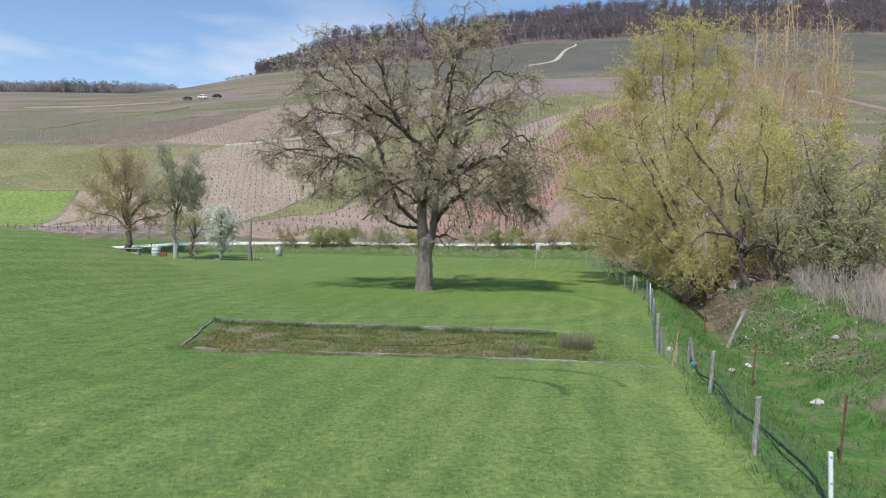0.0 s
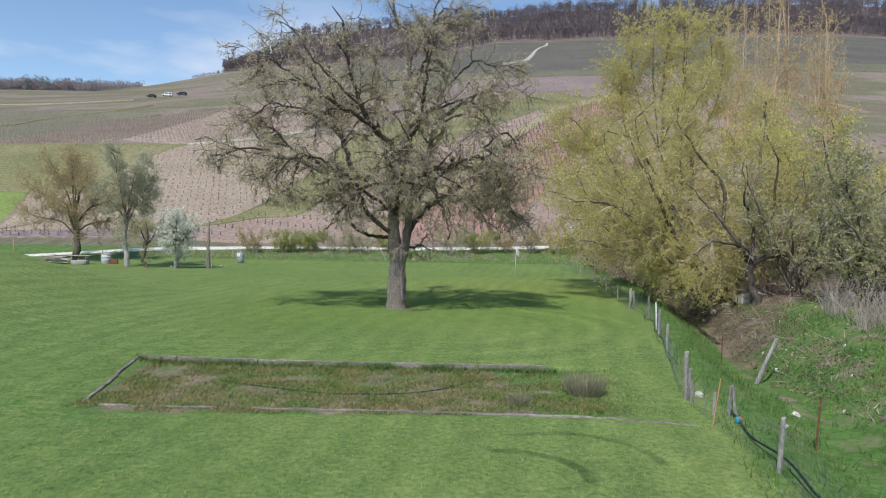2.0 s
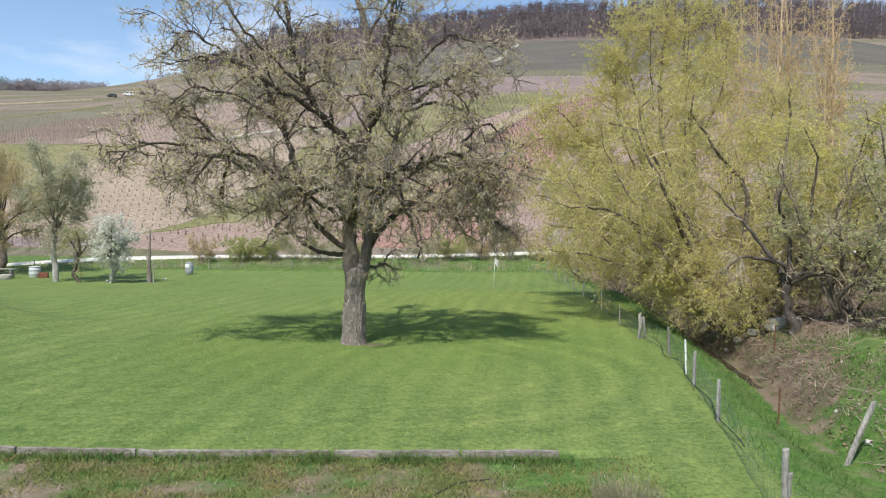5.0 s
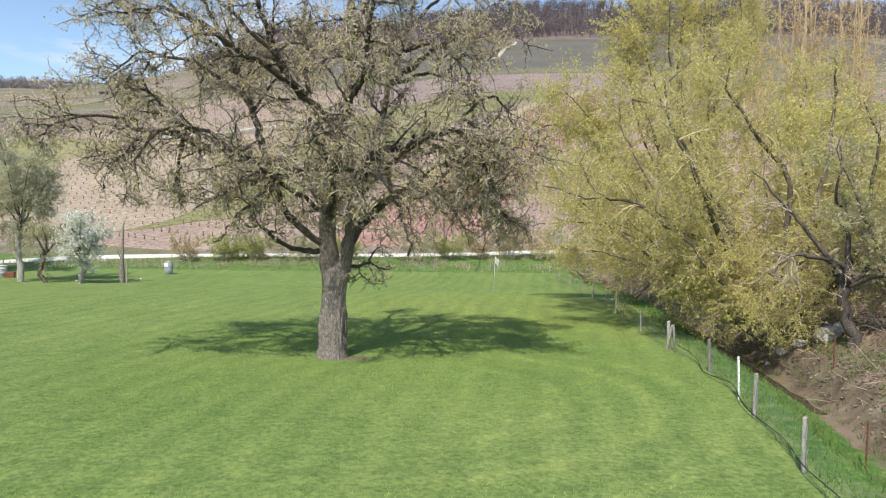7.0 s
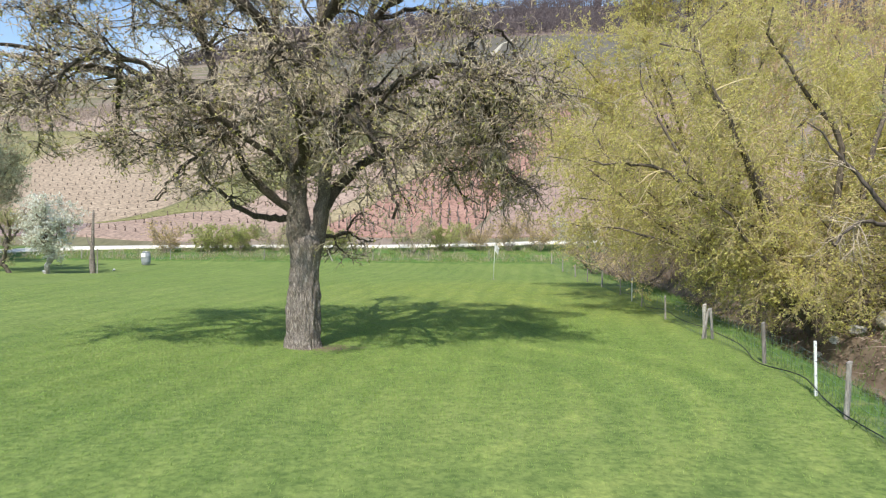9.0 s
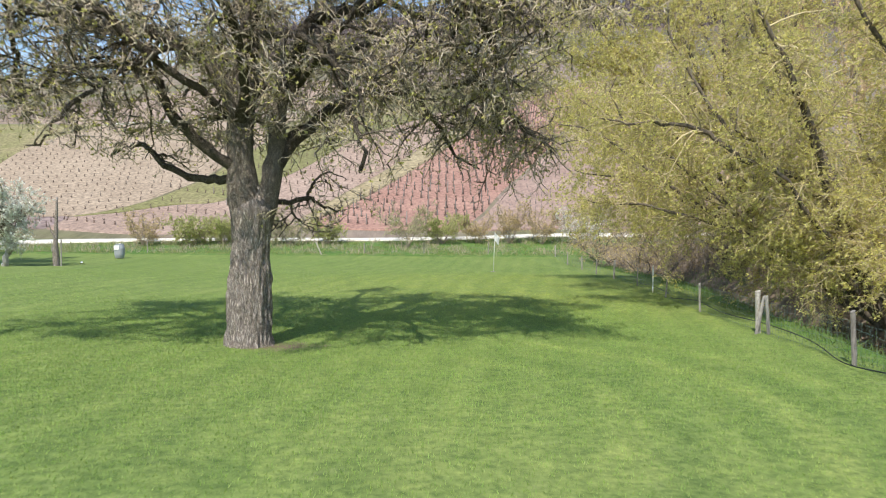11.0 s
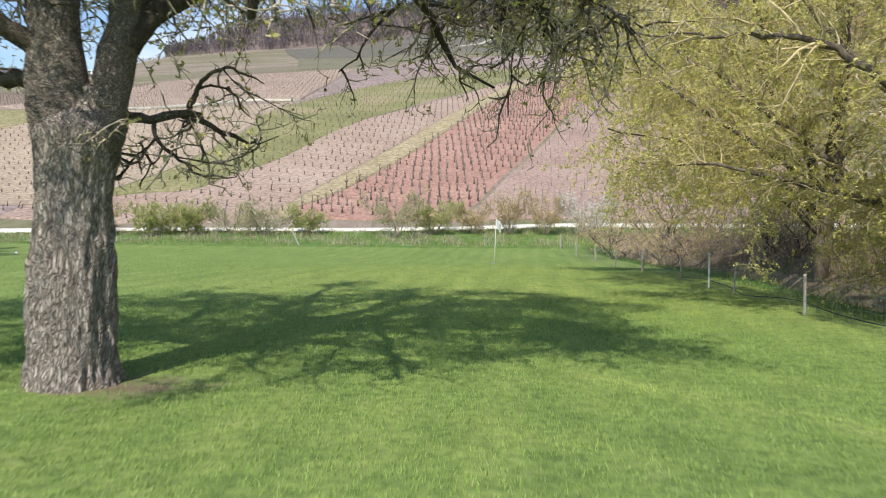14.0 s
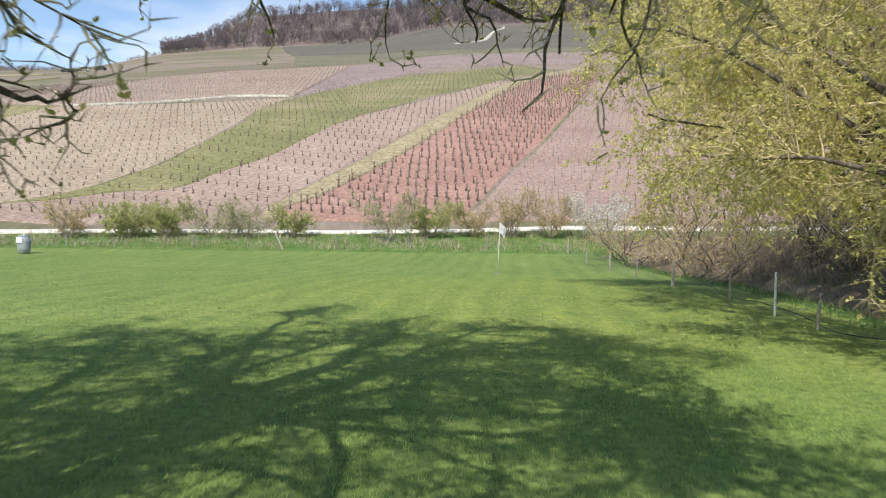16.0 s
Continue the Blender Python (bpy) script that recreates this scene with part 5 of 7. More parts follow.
# the yellow-green willow over the brook
leafy_tree("willow", 15.6, 38.2, [
    (((0, 0, 0), (-0.8, 0, 1.6), (-2.4, -0.6, 3.6), (-3.4, -1.2, 5.2), (-4.3, -1.0, 6.6), (-5.4, -0.8, 8.4)), 0.165, 0.03),
    (((-2.4, -0.6, 3.6), (-4.3, 0.6, 4.6), (-5.6, 1.4, 5.2), (-6.8, 2.0, 5.4)), 0.090, 0.02),
    (((0, 0, 0), (-0.3, 0.5, 2.4), (-1.2, 0.6, 5.2), (-2.3, 0.7, 7.6), (-2.6, 1.0, 10.2)), 0.150, 0.03),
    (((0, 0, 0), (0.4, -0.2, 2.6), (0.6, -0.4, 5.6), (-0.8, -0.6, 7.6), (-2.0, -0.7, 9.6)), 0.150, 0.03),
    (((0, 0, 0), (1.2, 0.6, 2.2), (2.2, 1.0, 5.0), (3.0, 1.4, 8.4), (3.2, 1.5, 10.6)), 0.150, 0.03),
    (((0, 0, 0), (-1.2, -0.6, 1.8), (-2.6, -1.0, 3.0), (-3.6, -1.2, 4.4), (-4.6, -1.2, 5.4)), 0.090, 0.02),
    (((0, 0, 0), (-0.8, -0.3, 1.9), (-1.7, -0.7, 2.3), (-2.4, -0.9, 1.5)), 0.053, 0.015),
    (((0, 0, 0), (-0.9, 0.3, 2.0), (-1.8, 0.6, 2.5), (-2.6, 0.8, 1.7)), 0.053, 0.015),
    (((0, 0, 0), (-0.6, -0.9, 1.9), (-1.1, -1.7, 2.3), (-1.6, -2.4, 1.4)), 0.053, 0.015),
    (((0, 0, 0), (-0.8, 1.0, 2.2), (-1.6, 1.8, 2.8), (-2.3, 2.5, 2.0)), 0.053, 0.015),
    (((0, 0, 0), (-0.2, -1.3, 2.0), (-0.4, -2.4, 2.6), (-0.6, -3.2, 1.8)), 0.053, 0.015),
    (((0, 0, 0), (-1.4, -0.4, 2.6), (-2.6, -0.6, 3.3), (-3.5, -0.8, 2.7)), 0.053, 0.015),
    (((0, 0, 0), (-1.2, 1.4, 1.5), (-2.6, 3.6, 3.6), (-4.2, 5.2, 5.8), (-5.0, 6.0, 7.4)), 0.112, 0.02),
    (((0, 0, 0), (0.6, 2.0, 2.4), (0.2, 4.0, 5.4), (-0.6, 5.4, 8.6), (-0.8, 6.0, 10.8)), 0.128, 0.02),
    (((0, 0, 0), (1.0, -1.2, 1.8), (1.6, -2.4, 3.8), (1.4, -3.2, 6.2), (0.8, -3.6, 8.0)), 0.120, 0.02),
    (((-1.2, 1.4, 1.5), (-3.2, 4.0, 3.2), (-5.0, 5.8, 5.0), (-6.6, 7.2, 6.0)), 0.075, 0.02),
    (((-0.8, 0, 1.6), (-3.0, 2.2, 2.6), (-4.8, 3.6, 3.2), (-6.4, 5.0, 3.4)), 0.068, 0.02),
    (((0, 0, 0), (-1.5, 0.8, 3.0), (-3.4, 2.6, 6.4), (-4.4, 3.4, 9.0)), 0.098, 0.02),
], "spreading willow with fresh yellow-green leaves beside the brook", WILLOW_BARK, WILLOW_TWIG, WILLOW_LEAF, leaf=0.060, every=(0.16, 0.07, 0.075), blen=(1.0, 2.6), tlen=(0.3, 0.9), width=0.24, droop=0.05, lo=0.22, spread=(0.6, 1.4), up=0.03)
leafy_tree("willow", 18.6, 50.0, [
    (((0, 0, 0), (-0.6, 0, 4), (-1.4, 0.4, 9), (-1.6, 0.5, 13.5), (-1.2, 0.6, 17.6)), 0.240, 0.03),
    (((0, 0, 0), (0.5, 0, 4), (0.9, 0.4, 9), (0.4, 0.5, 13.0), (0.2, 0.6, 17.9)), 0.224, 0.03),
    (((-0.6, 0, 4), (-2.2, -0.6, 7), (-3.6, -0.8, 10.5), (-4.0, -0.8, 13.6)), 0.112, 0.02),
    (((-0.6, 0, 3.5), (-3.0, 0.6, 5.4), (-5.0, 0.8, 7.8), (-6.2, 0.9, 10.2)), 0.105, 0.02),
    (((0.5, 0, 4), (2.4, -0.6, 7), (3.8, -0.8, 10), (4.4, -0.8, 12.6)), 0.105, 0.02),
    (((0, 0, 3), (-0.4, -2.2, 6.4), (-0.8, -3.4, 9.6), (-0.8, -3.8, 12.6)), 0.105, 0.02),
    (((0, 0, 2), (-2.4, -1.8, 4.2), (-4.4, -3.0, 6.0), (-5.8, -3.4, 7.6)), 0.093, 0.02),
    (((0, 0, 2), (2.6, -1.8, 4.4), (4.6, -3.0, 6.6), (5.6, -3.4, 8.6)), 0.093, 0.02),
    (((0, 0, 2), (-3.0, -0.6, 4.2), (-5.6, -1.0, 6.2), (-8.0, -1.2, 7.4)), 0.081, 0.02),
    (((0, 0, 3), (-3.4, 0.4, 6.6), (-6.2, 0.0, 9.4), (-8.2, -0.6, 10.8)), 0.081, 0.02),
    (((0, 0, 1.4), (-3.0, -1.6, 3.0), (-6.0, -2.6, 4.2), (-8.6, -3.2, 4.4)), 0.074, 0.02),
    (((0, 0, 3), (-3.2, 0.4, 6.2), (-6.4, 0.8, 7.6), (-8.6, 1.0, 6.8)), 0.068, 0.015),
    (((0, 0, 2), (-3.0, -0.8, 3.6), (-5.6, -1.2, 4.4), (-7.4, -1.4, 3.4)), 0.062, 0.015),
    (((-0.6, 0, 3.5), (-4.0, 1.2, 7.5), (-7.4, 1.6, 9.6), (-9.6, 1.6, 8.8)), 0.062, 0.015),
    (((-1.4, 0.4, 9), (-3.0, 0.0, 12.0), (-3.6, -0.2, 14.4), (-3.4, -0.2, 16.4)), 0.062, 0.02),
    (((0.9, 0.4, 9), (2.4, 0.4, 12.4), (2.8, 0.6, 15.6)), 0.062, 0.02),
    (((-1.4, 0.4, 9), (-0.6, -1.0, 12.4), (-0.4, -1.2, 16.8)), 0.062, 0.02),
    (((-1.6, 0.5, 11), (-2.4, -0.8, 14.0), (-2.3, -1.0, 17.2)), 0.050, 0.02),
    (((0.4, 0.5, 11), (1.4, -0.8, 14.0), (1.2, -1.0, 17.0)), 0.050, 0.02),
    (((-0.6, 0, 4), (-3.2, 0.2, 8.6), (-4.2, 0.0, 12.0), (-4.4, -0.2, 14.2)), 0.062, 0.02),
], "tall willow with a bright yellow-green top behind the brook", WILLOW_BARK, WILLOW_TWIG, WILLOW_LEAF, leaf=0.074, every=(0.17, 0.085, 0.072), blen=(1.2, 3.2), tlen=(0.4, 1.1), width=0.26, droop=0.04, lo=0.25, spread=(0.5, 1.35), up=0.05)
leafy_tree("willow", 24.5, 44.0, fan(8, 4.0, 9.2, (0, 0), 0.2, 3), "olive-green willow among the bankside trees", WILLOW_BARK, WILLOW_TWIG, WILLOW_LEAF, leaf=0.10, every=(0.2, 0.1, 0.055), blen=(1.0, 2.8), tlen=(0.4, 1.1), droop=0.03)
leafy_tree("willow", 20.6, 41.5, fan(9, 3.4, 9.0, (0, 0), 0.17, 9), "yellow-green willow in the midst of the bankside trees", WILLOW_BARK, WILLOW_TWIG, WILLOW_LEAF, leaf=0.085, every=(0.2, 0.095, 0.055), blen=(1.0, 2.6), tlen=(0.4, 1.1), droop=0.03)
# the gnarled bare tree by the rocks
leafy_tree("bare_tree", 15.9, 34.1, [
    (((0, 0, 0), (-0.05, 0, 0.8), (-0.15, 0.1, 1.5), (-0.1, 0.1, 2.0)), 0.19, 0.13),
    (((-0.1, 0.1, 1.9), (-0.7, 0.0, 2.5), (-1.5, -0.3, 2.9), (-2.4, -0.5, 2.8), (-3.0, -0.6, 2.2)), 0.10, 0.02),
    (((-0.7, 0.0, 2.5), (-1.4, 0.3, 3.6), (-2.2, 0.5, 4.4), (-3.0, 0.5, 5.2)), 0.08, 0.015),
    (((-0.1, 0.1, 1.9), (0.0, 0.2, 3.2), (-0.4, 0.1, 4.4), (-0.5, 0.0, 5.8)), 0.09, 0.015),
    (((-0.1, 0.1, 1.9), (0.8, 0.2, 2.6), (1.6, 0.3, 3.6), (1.9, 0.4, 4.8)), 0.09, 0.015),
    (((-0.1, 0.0, 1.8), (0.5, -0.5, 2.1), (1.2, -0.9, 2.0), (1.7, -1.1, 1.4)), 0.06, 0.015),
], "gnarled dark tree with bare crooked branches among rocks", DARK_BARK, TWIG, None, leaf_n=0, every=(0.2, 0.14, 0.1), blen=(0.7, 1.7), tlen=(0.3, 0.8), droop=0.03, lo=0.3)
# grey-green sallows on the bank
for i, (x, y, reach, h) in enumerate(((17.4, 33.4, 2.6, 6.4), (18.4, 30.2, 2.5, 5.6), (19.6, 32.4, 3.2, 7.4), (22.5, 29.0, 3.4, 7.6), (26.0, 33.5, 3.4, 8.6), (19.2, 27.6, 1.9, 4.2), (25.5, 24.5, 3.0, 6.4), (30.5, 30.0, 3.5, 8.0))):
    leafy_tree("sallow", x, y, fan(8, reach, h, (-0.3, 0), 0.11, 20 + i), "grey-green sallow bush on the brook's bank", WILLOW_BARK, DRY_TWIG, SALLOW_LEAF, leaf=0.075, every=(0.18, 0.10, 0.07), blen=(0.7, 1.8), tlen=(0.3, 0.8), droop=0.0, group="sallows on the bank", category="bush")
# slender poplars behind
for i, (x, y, h) in enumerate(((25.8, 60.0, 20.5), (28.0, 58.0, 22.0), (30.4, 60.0, 22.5), (32.2, 58.0, 21.0), (34.6, 61.0, 20.0), (29.2, 64.0, 22.0), (23.6, 62.0, 16.5))):
    stems = [(((0, 0, 0), (0.2, 0, h * 0.35), (0.1 + 0.4 * math.sin(i), 0.2, h * 0.7), (0.3 * math.sin(2 * i), 0.3, h)), 0.16, 0.02)]
    stems += [(((0, 0, h * q), (0.7 * math.cos(j * 2.4), 0.7 * math.sin(j * 2.4), h * (q + 0.14)), (1.2 * math.cos(j * 2.4), 1.2 * math.sin(j * 2.4), h * (q + 0.38))), 0.05, 0.012) for j, q in enumerate((0.22, 0.28, 0.34, 0.40, 0.45, 0.5, 0.55, 0.6))]
    leafy_tree("poplar", x, y, stems, "slender young poplar with orange-brown new leaves", POPLAR_TWIG, POPLAR_TWIG, POPLAR_LEAF, leaf=0.09, every=(0.28, 0.26, 0.9), blen=(0.9, 2.4), tlen=(0.3, 0.8), droop=-0.05, group="poplars behind the brook")
# bare thicket towards the path
for i, (x, y, h) in enumerate(((21.5, 58.0, 6.0), (20.5, 66.0, 5.5), (22.5, 72.0, 6.5), (19.6, 74.5, 4.0), (21.4, 44.0, 5.0), (18.9, 42.0, 3.2), (19.4, 46.5, 3.4), (20.4, 51.5, 3.6), (20.8, 55.0, 3.4), (19.2, 62.0, 3.2), (18.6, 70.0, 2.6), (23.0, 48.0, 4.6), (24.0, 61.0, 5.0), (23.4, 67.0, 5.2))):
    leafy_tree("thicket_shrub", x, y, fan(8, 2.6, h, (0, 0), 0.045, 50 + i), "tangled leafless shrub in the bankside thicket", WILLOW_BARK, DRY_TWIG, ORANGE_LEAF, leaf=0.07, every=(0.2, 0.15, 0.4), blen=(0.6, 1.7), tlen=(0.3, 0.8), group="thicket shrubs", category="bush")

# the row of small orchard trees
leafy_tree("orchard_tree", -18.9, 65.2, [(((0, 0, 0), (0.1, 0, 1.4), (0.2, 0, 2.1)), 0.17, 0.11)] + [(((0.15, 0, 1.8), (0.15 + 0.5 * math.cos(a), 0.5 * math.sin(a), 2.7), (0.15 + 1.2 * math.cos(a), 1.2 * math.sin(a), h)), 0.09, 0.02) for a, h in ((0.3, 4.3), (1.4, 4.9), (2.6, 4.7), (3.3, 3.4), (3.9, 4.2), (4.6, 3.3), (5.2, 4.8), (5.9, 3.6))], "small fruit tree in white blossom with a whitened trunk", WILLOW_BARK, ORCHARD_TWIG, BLOSSOM, leaf=0.085, every=(0.08, 0.05, 0.075), trunk_mat=PALE_BARK, blen=(0.5, 1.5), tlen=(0.2, 0.5), droop=0.06, lo=0.4, group="orchard trees", spread=(0.6, 1.5), up=0.0)
leafy_tree("orchard_tree", -21.2, 65.6, [(((0, 0, 0), (-0.05, 0, 1.3), (-0.1, 0, 2.2)), 0.15, 0.10)] + [(((-0.1, 0, 2.0), (-0.1 + 0.5 * math.cos(a), 0.5 * math.sin(a), 2.9), (-0.1 + 1.0 * math.cos(a), 1.0 * math.sin(a), h)), 0.08, 0.02) for a, h in ((0.3, 3.6), (2.0, 4.0), (3.6, 3.6), (5.0, 3.8))], "small grey-green fruit tree in the orchard row", WILLOW_BARK, ORCHARD_TWIG, SALLOW_LEAF, leaf=0.075, every=(0.09, 0.06, 0.09), blen=(0.5, 1.4), tlen=(0.2, 0.5), droop=0.03, lo=0.4, group="orchard trees", spread=(0.6, 1.5), up=0.0)
leafy_tree("orchard_tree", -23.2, 66.2, [(((0, 0, 0), (-0.15, 0, 1.7), (0.0, 0, 3.4), (0.05, 0, 4.6)), 0.23, 0.13)] + [(((0.0, 0, h0), (0.7 * math.cos(a), 0.7 * math.sin(a), h0 + 1.4), (1.7 * math.cos(a), 1.5 * math.sin(a), h), (2.4 * math.cos(a), 2.0 * math.sin(a), h + 1.2)), 0.075, 0.015) for a, h0, h in ((0.2, 3.6, 7.0), (1.2, 4.2, 8.4), (2.4, 3.8, 7.8), (3.3, 3.4, 5.8), (4.4, 4.4, 8.8), (5.5, 4.0, 7.6), (0.1, 4.4, 5.4))], "ivy-grey fruit tree with a pale trunk in the orchard row", WILLOW_BARK, ORCHARD_TWIG, ORCHARD_LEAF, leaf=0.08, every=(0.07, 0.05, 0.22), trunk_mat=PALE_BARK, blen=(0.6, 1.9), tlen=(0.25, 0.6), droop=0.03, group="orchard trees", spread=(0.6, 1.5), up=0.0)
crown = [(((0.2, 0, h0), (0.2 + 0.35 * q * math.cos(a), 0.35 * q * math.sin(a), h0 + 0.45 * (h - h0) + 0.3), (0.75 * q * math.cos(a + 0.25), 0.75 * q * math.sin(a + 0.25), h0 + 0.8 * (h - h0)), (1.15 * q * math.cos(a), 1.15 * q * math.sin(a), 1.08 * h)), 0.085, 0.015) for a, h0, q, h in ((0.1, 2.6, 4.2, 4.4), (0.9, 3.4, 4.0, 6.6), (1.6, 4.0, 2.4, 8.8), (2.4, 3.2, 4.0, 6.2), (3.0, 2.6, 4.4, 4.6), (3.4, 3.6, 3.8, 7.4), (4.1, 4.0, 2.6, 9.4), (4.8, 3.0, 3.6, 5.4), (5.5, 3.8, 3.0, 8.4), (6.0, 3.2, 4.2, 6.4), (2.0, 4.4, 1.0, 10.0), (5.0, 4.6, 1.2, 9.8))]
leafy_tree("orchard_tree", -31.2, 73.5, [(((0, 0, 0), (0.5, 0, 1.8), (0.4, 0, 3.6), (0.0, 0, 5.0)), 0.32, 0.14)] + crown, "gnarled orchard tree with russet-yellow buds", WILLOW_BARK, ORCHARD_TWIG, ORANGE_LEAF, leaf=0.07, every=(0.085, 0.07, 0.3), blen=(0.8, 2.6), tlen=(0.3, 0.8), droop=0.02, lo=0.3, group="orchard trees", spread=(0.6, 1.5), up=0.0)

# hedge shrubs along the gravel path
for i, (x, y, reach, h, kind, word) in enumerate((
        (-16.4, 82.4, 1.1, 2.6, ORANGE_LEAF, "twiggy brown shrub with a few russet leaves"), (-12.6, 83.0, 1.5, 2.4, FRESH_LEAF, "fresh green shrub beside the gravel path"),
        (-10.2, 83.2, 1.2, 2.3, FRESH_LEAF, "fresh green shrub beside the gravel path"), (-6.9, 83.2, 1.6, 2.4, SALLOW_LEAF, "olive-green shrub beside the gravel path"),
        (-4.6, 83.2, 1.2, 2.2, SALLOW_LEAF, "olive-green shrub beside the gravel path"), (-1.4, 83.4, 0.9, 1.7, FRESH_LEAF, "low green shrub beside the gravel path"),
        (5.4, 82.0, 1.5, 3.6, SALLOW_LEAF, "tall open grey shrub beside the gravel path"), (8.6, 83.2, 1.2, 2.5, FRESH_LEAF, "bright green bush beside the gravel path"),
        (11.6, 83.0, 0.9, 2.2, ORANGE_LEAF, "bare brown shrub beside the gravel path"), (14.4, 82.6, 1.0, 3.2, ORANGE_LEAF, "tall bare shrub beside the gravel path"),
        (17.2, 82.2, 1.1, 3.0, ORANGE_LEAF, "bare brown shrub beside the gravel path"), (20.4, 81.4, 1.5, 3.6, BLOSSOM, "pale blossoming shrub beside the gravel path"))):
    thick = kind in (FRESH_LEAF,)
    leafy_tree("hedge_shrub", x, y, fan(10, reach * 1.7, h * 1.05, (0, 0), 0.03, 80 + i, 0.6), word, DRY_TWIG, DRY_TWIG, kind, leaf=0.075 if thick else 0.06, every=(0.13, 0.09, 0.022 if thick else 0.05), blen=(0.4, 1.1), tlen=(0.2, 0.5), group="hedge shrubs", category="bush", part_word="stem", spread=(0.5, 1.4), up=0.05)


# ---- meadow fence ----
def post_mesh(h, w, dep, material, seed):
    """A split timber post, weathered and uneven, with a sloping top."""
    g = random.Random(seed)
    bm = bmesh.new()
    n = 6
    rings = []
    for i in range(n + 1):
        z = -0.25 + (h + 0.25) * i / n
        k = 1 - 0.10 * i / n
        ring = []
        for j in range(8):
            a = 2 * math.pi * (j + 0.5) / 8
            q = 1.0 / max(abs(math.cos(a)), abs(math.sin(a))) * 0.93
            ring.append(bm.verts.new((math.cos(a) * q * w / 2 * k + g.uniform(-1, 1) * w * 0.05, math.sin(a) * q * dep / 2 * k + g.uniform(-1, 1) * w * 0.05, z + (0.02 * math.cos(a) if i == n else 0))))
        rings.append(ring)
    for a, b in zip(rings, rings[1:]):
        for j in range(8):
            bm.faces.new((a[j], a[(j + 1) % 8], b[(j + 1) % 8], b[j]))
    bm.faces.new(rings[-1])
    me = bpy.data.meshes.new("post")
    bm.to_mesh(me)
    bm.free()
    me.materials.append(material)
    return me


FENCE = [(4.9, 2.0), (5.55, 6.2), (6.25, 11.3), (7.2, 15.6), (7.5, 20.3), (8.85, 25.2), (9.65, 28.2), (10.8, 32.6), (11.2, 36.3), (11.8, 40.4), (12.5, 44.4), (13.4, 49.4), (14.35, 55.0), (15.2, 60.5), (16.0, 66.0), (16.7, 72.0), (17.3, 78.0)]
fence = thing("wire_fence", 0, 0, 0, "wire-netting fence on weathered grey posts beside the brook", "fence")
POST_KIND = {9: (OLD_WOOD, 0.07, 0.78), 8: (CONCRETE, 0.13, 0.92), 12: (CONCRETE, 0.11, 0.88), 10: (OLD_WOOD, 0.06, 0.7), 11: (OLD_WOOD, 0.06, 0.75), 13: (OLD_WOOD, 0.08, 0.85), 16: (CONCRETE, 0.1, 0.95)}
for i, (x, y) in enumerate(FENCE):
    m, w, h = POST_KIND.get(i, (OLD_WOOD, 0.095, 0.9))
    if i == 4:
        w, h = 0.12, 1.1
    p = bit("post", post_mesh(h, w, w * 0.9, m, i), fence)
    p.matrix_basis = pose(x, y, ground(x, y), (i * 37 % 7 - 3) * 0.8, (i * 53 % 9 - 4) * 0.8, 25)
for x, y in ((5.82, 8.35), (10.05, 29.6), (12.85, 46.4)):
    bm = bmesh.new()
    box(bm, 0.045, 0.035, 1.2, (0, 0, -0.22), bevel=0.006)
    p = part("post", bm, WHITE_PLASTIC, fence, "white plastic stake")
    for z in (0.35, 0.6, 0.9):
        bm = bmesh.new()
        box(bm, 0.028, 0.06, 0.03, (0, 0.01, z), bevel=0.004)
        part("wire_clip", bm, GREY_PLASTIC, p, "small grey clip")
    p.matrix_basis = pose(x, y, ground(x, y), 0, -2.5 if y < 40 else 0, 0)
# braces at the concrete post and at the gap by the bed
for at, turn, ln in (((11.05, 36.15, 0.0), (4, 9, 0), 0.93), ((11.32, 36.1, 0.0), (5, -7, 0), 0.93), ((7.62, 20.5, -0.3), (4, 3, 0), 0.72), ((7.52, 20.0, -0.3), (-6, 5, 30), 0.45)):
    p = bit("brace", post_mesh(ln, 0.08, 0.05, OLD_WOOD, 70), fence)
    p.matrix_basis = pose(*at, *turn)


def netting(line, height, name, parent, step=0.16, r=0.0022):
    """Wires along a line and uprights between them."""
    dense = smooth_line(line, len(line) * 14)
    base = np.array([(x, y, ground(x, y)) for x, y in dense])
    pairs = []
    for k in np.linspace(0.06, height, 6):
        sag = base + np.array((0, 0, k)) + rng.normal(size=base.shape) * (0.01, 0.01, 0.012)
        pairs.append(tubes(sag[None], np.array((r * 1.3,)), np.array((r * 1.3,)), 3))
    n = int(np.linalg.norm(np.diff(dense, axis=0), axis=1).sum() / step)
    q = np.linspace(0, len(dense) - 1.01, n)
    i = q.astype(int)
    f = (q - i)[:, None]
    B = base[i] * (1 - f) + base[i + 1] * f
    T = B + np.stack([rng.normal(size=n) * 0.02, rng.normal(size=n) * 0.02, np.full(n, height)], 1)
    pairs.append(tubes(np.stack([B, T], 1), np.full(n, r), np.full(n, r), 3))
    return bit(name, mesh_of(name, *joined(*pairs), WIRE), parent, "thin green wire netting", "stuff")


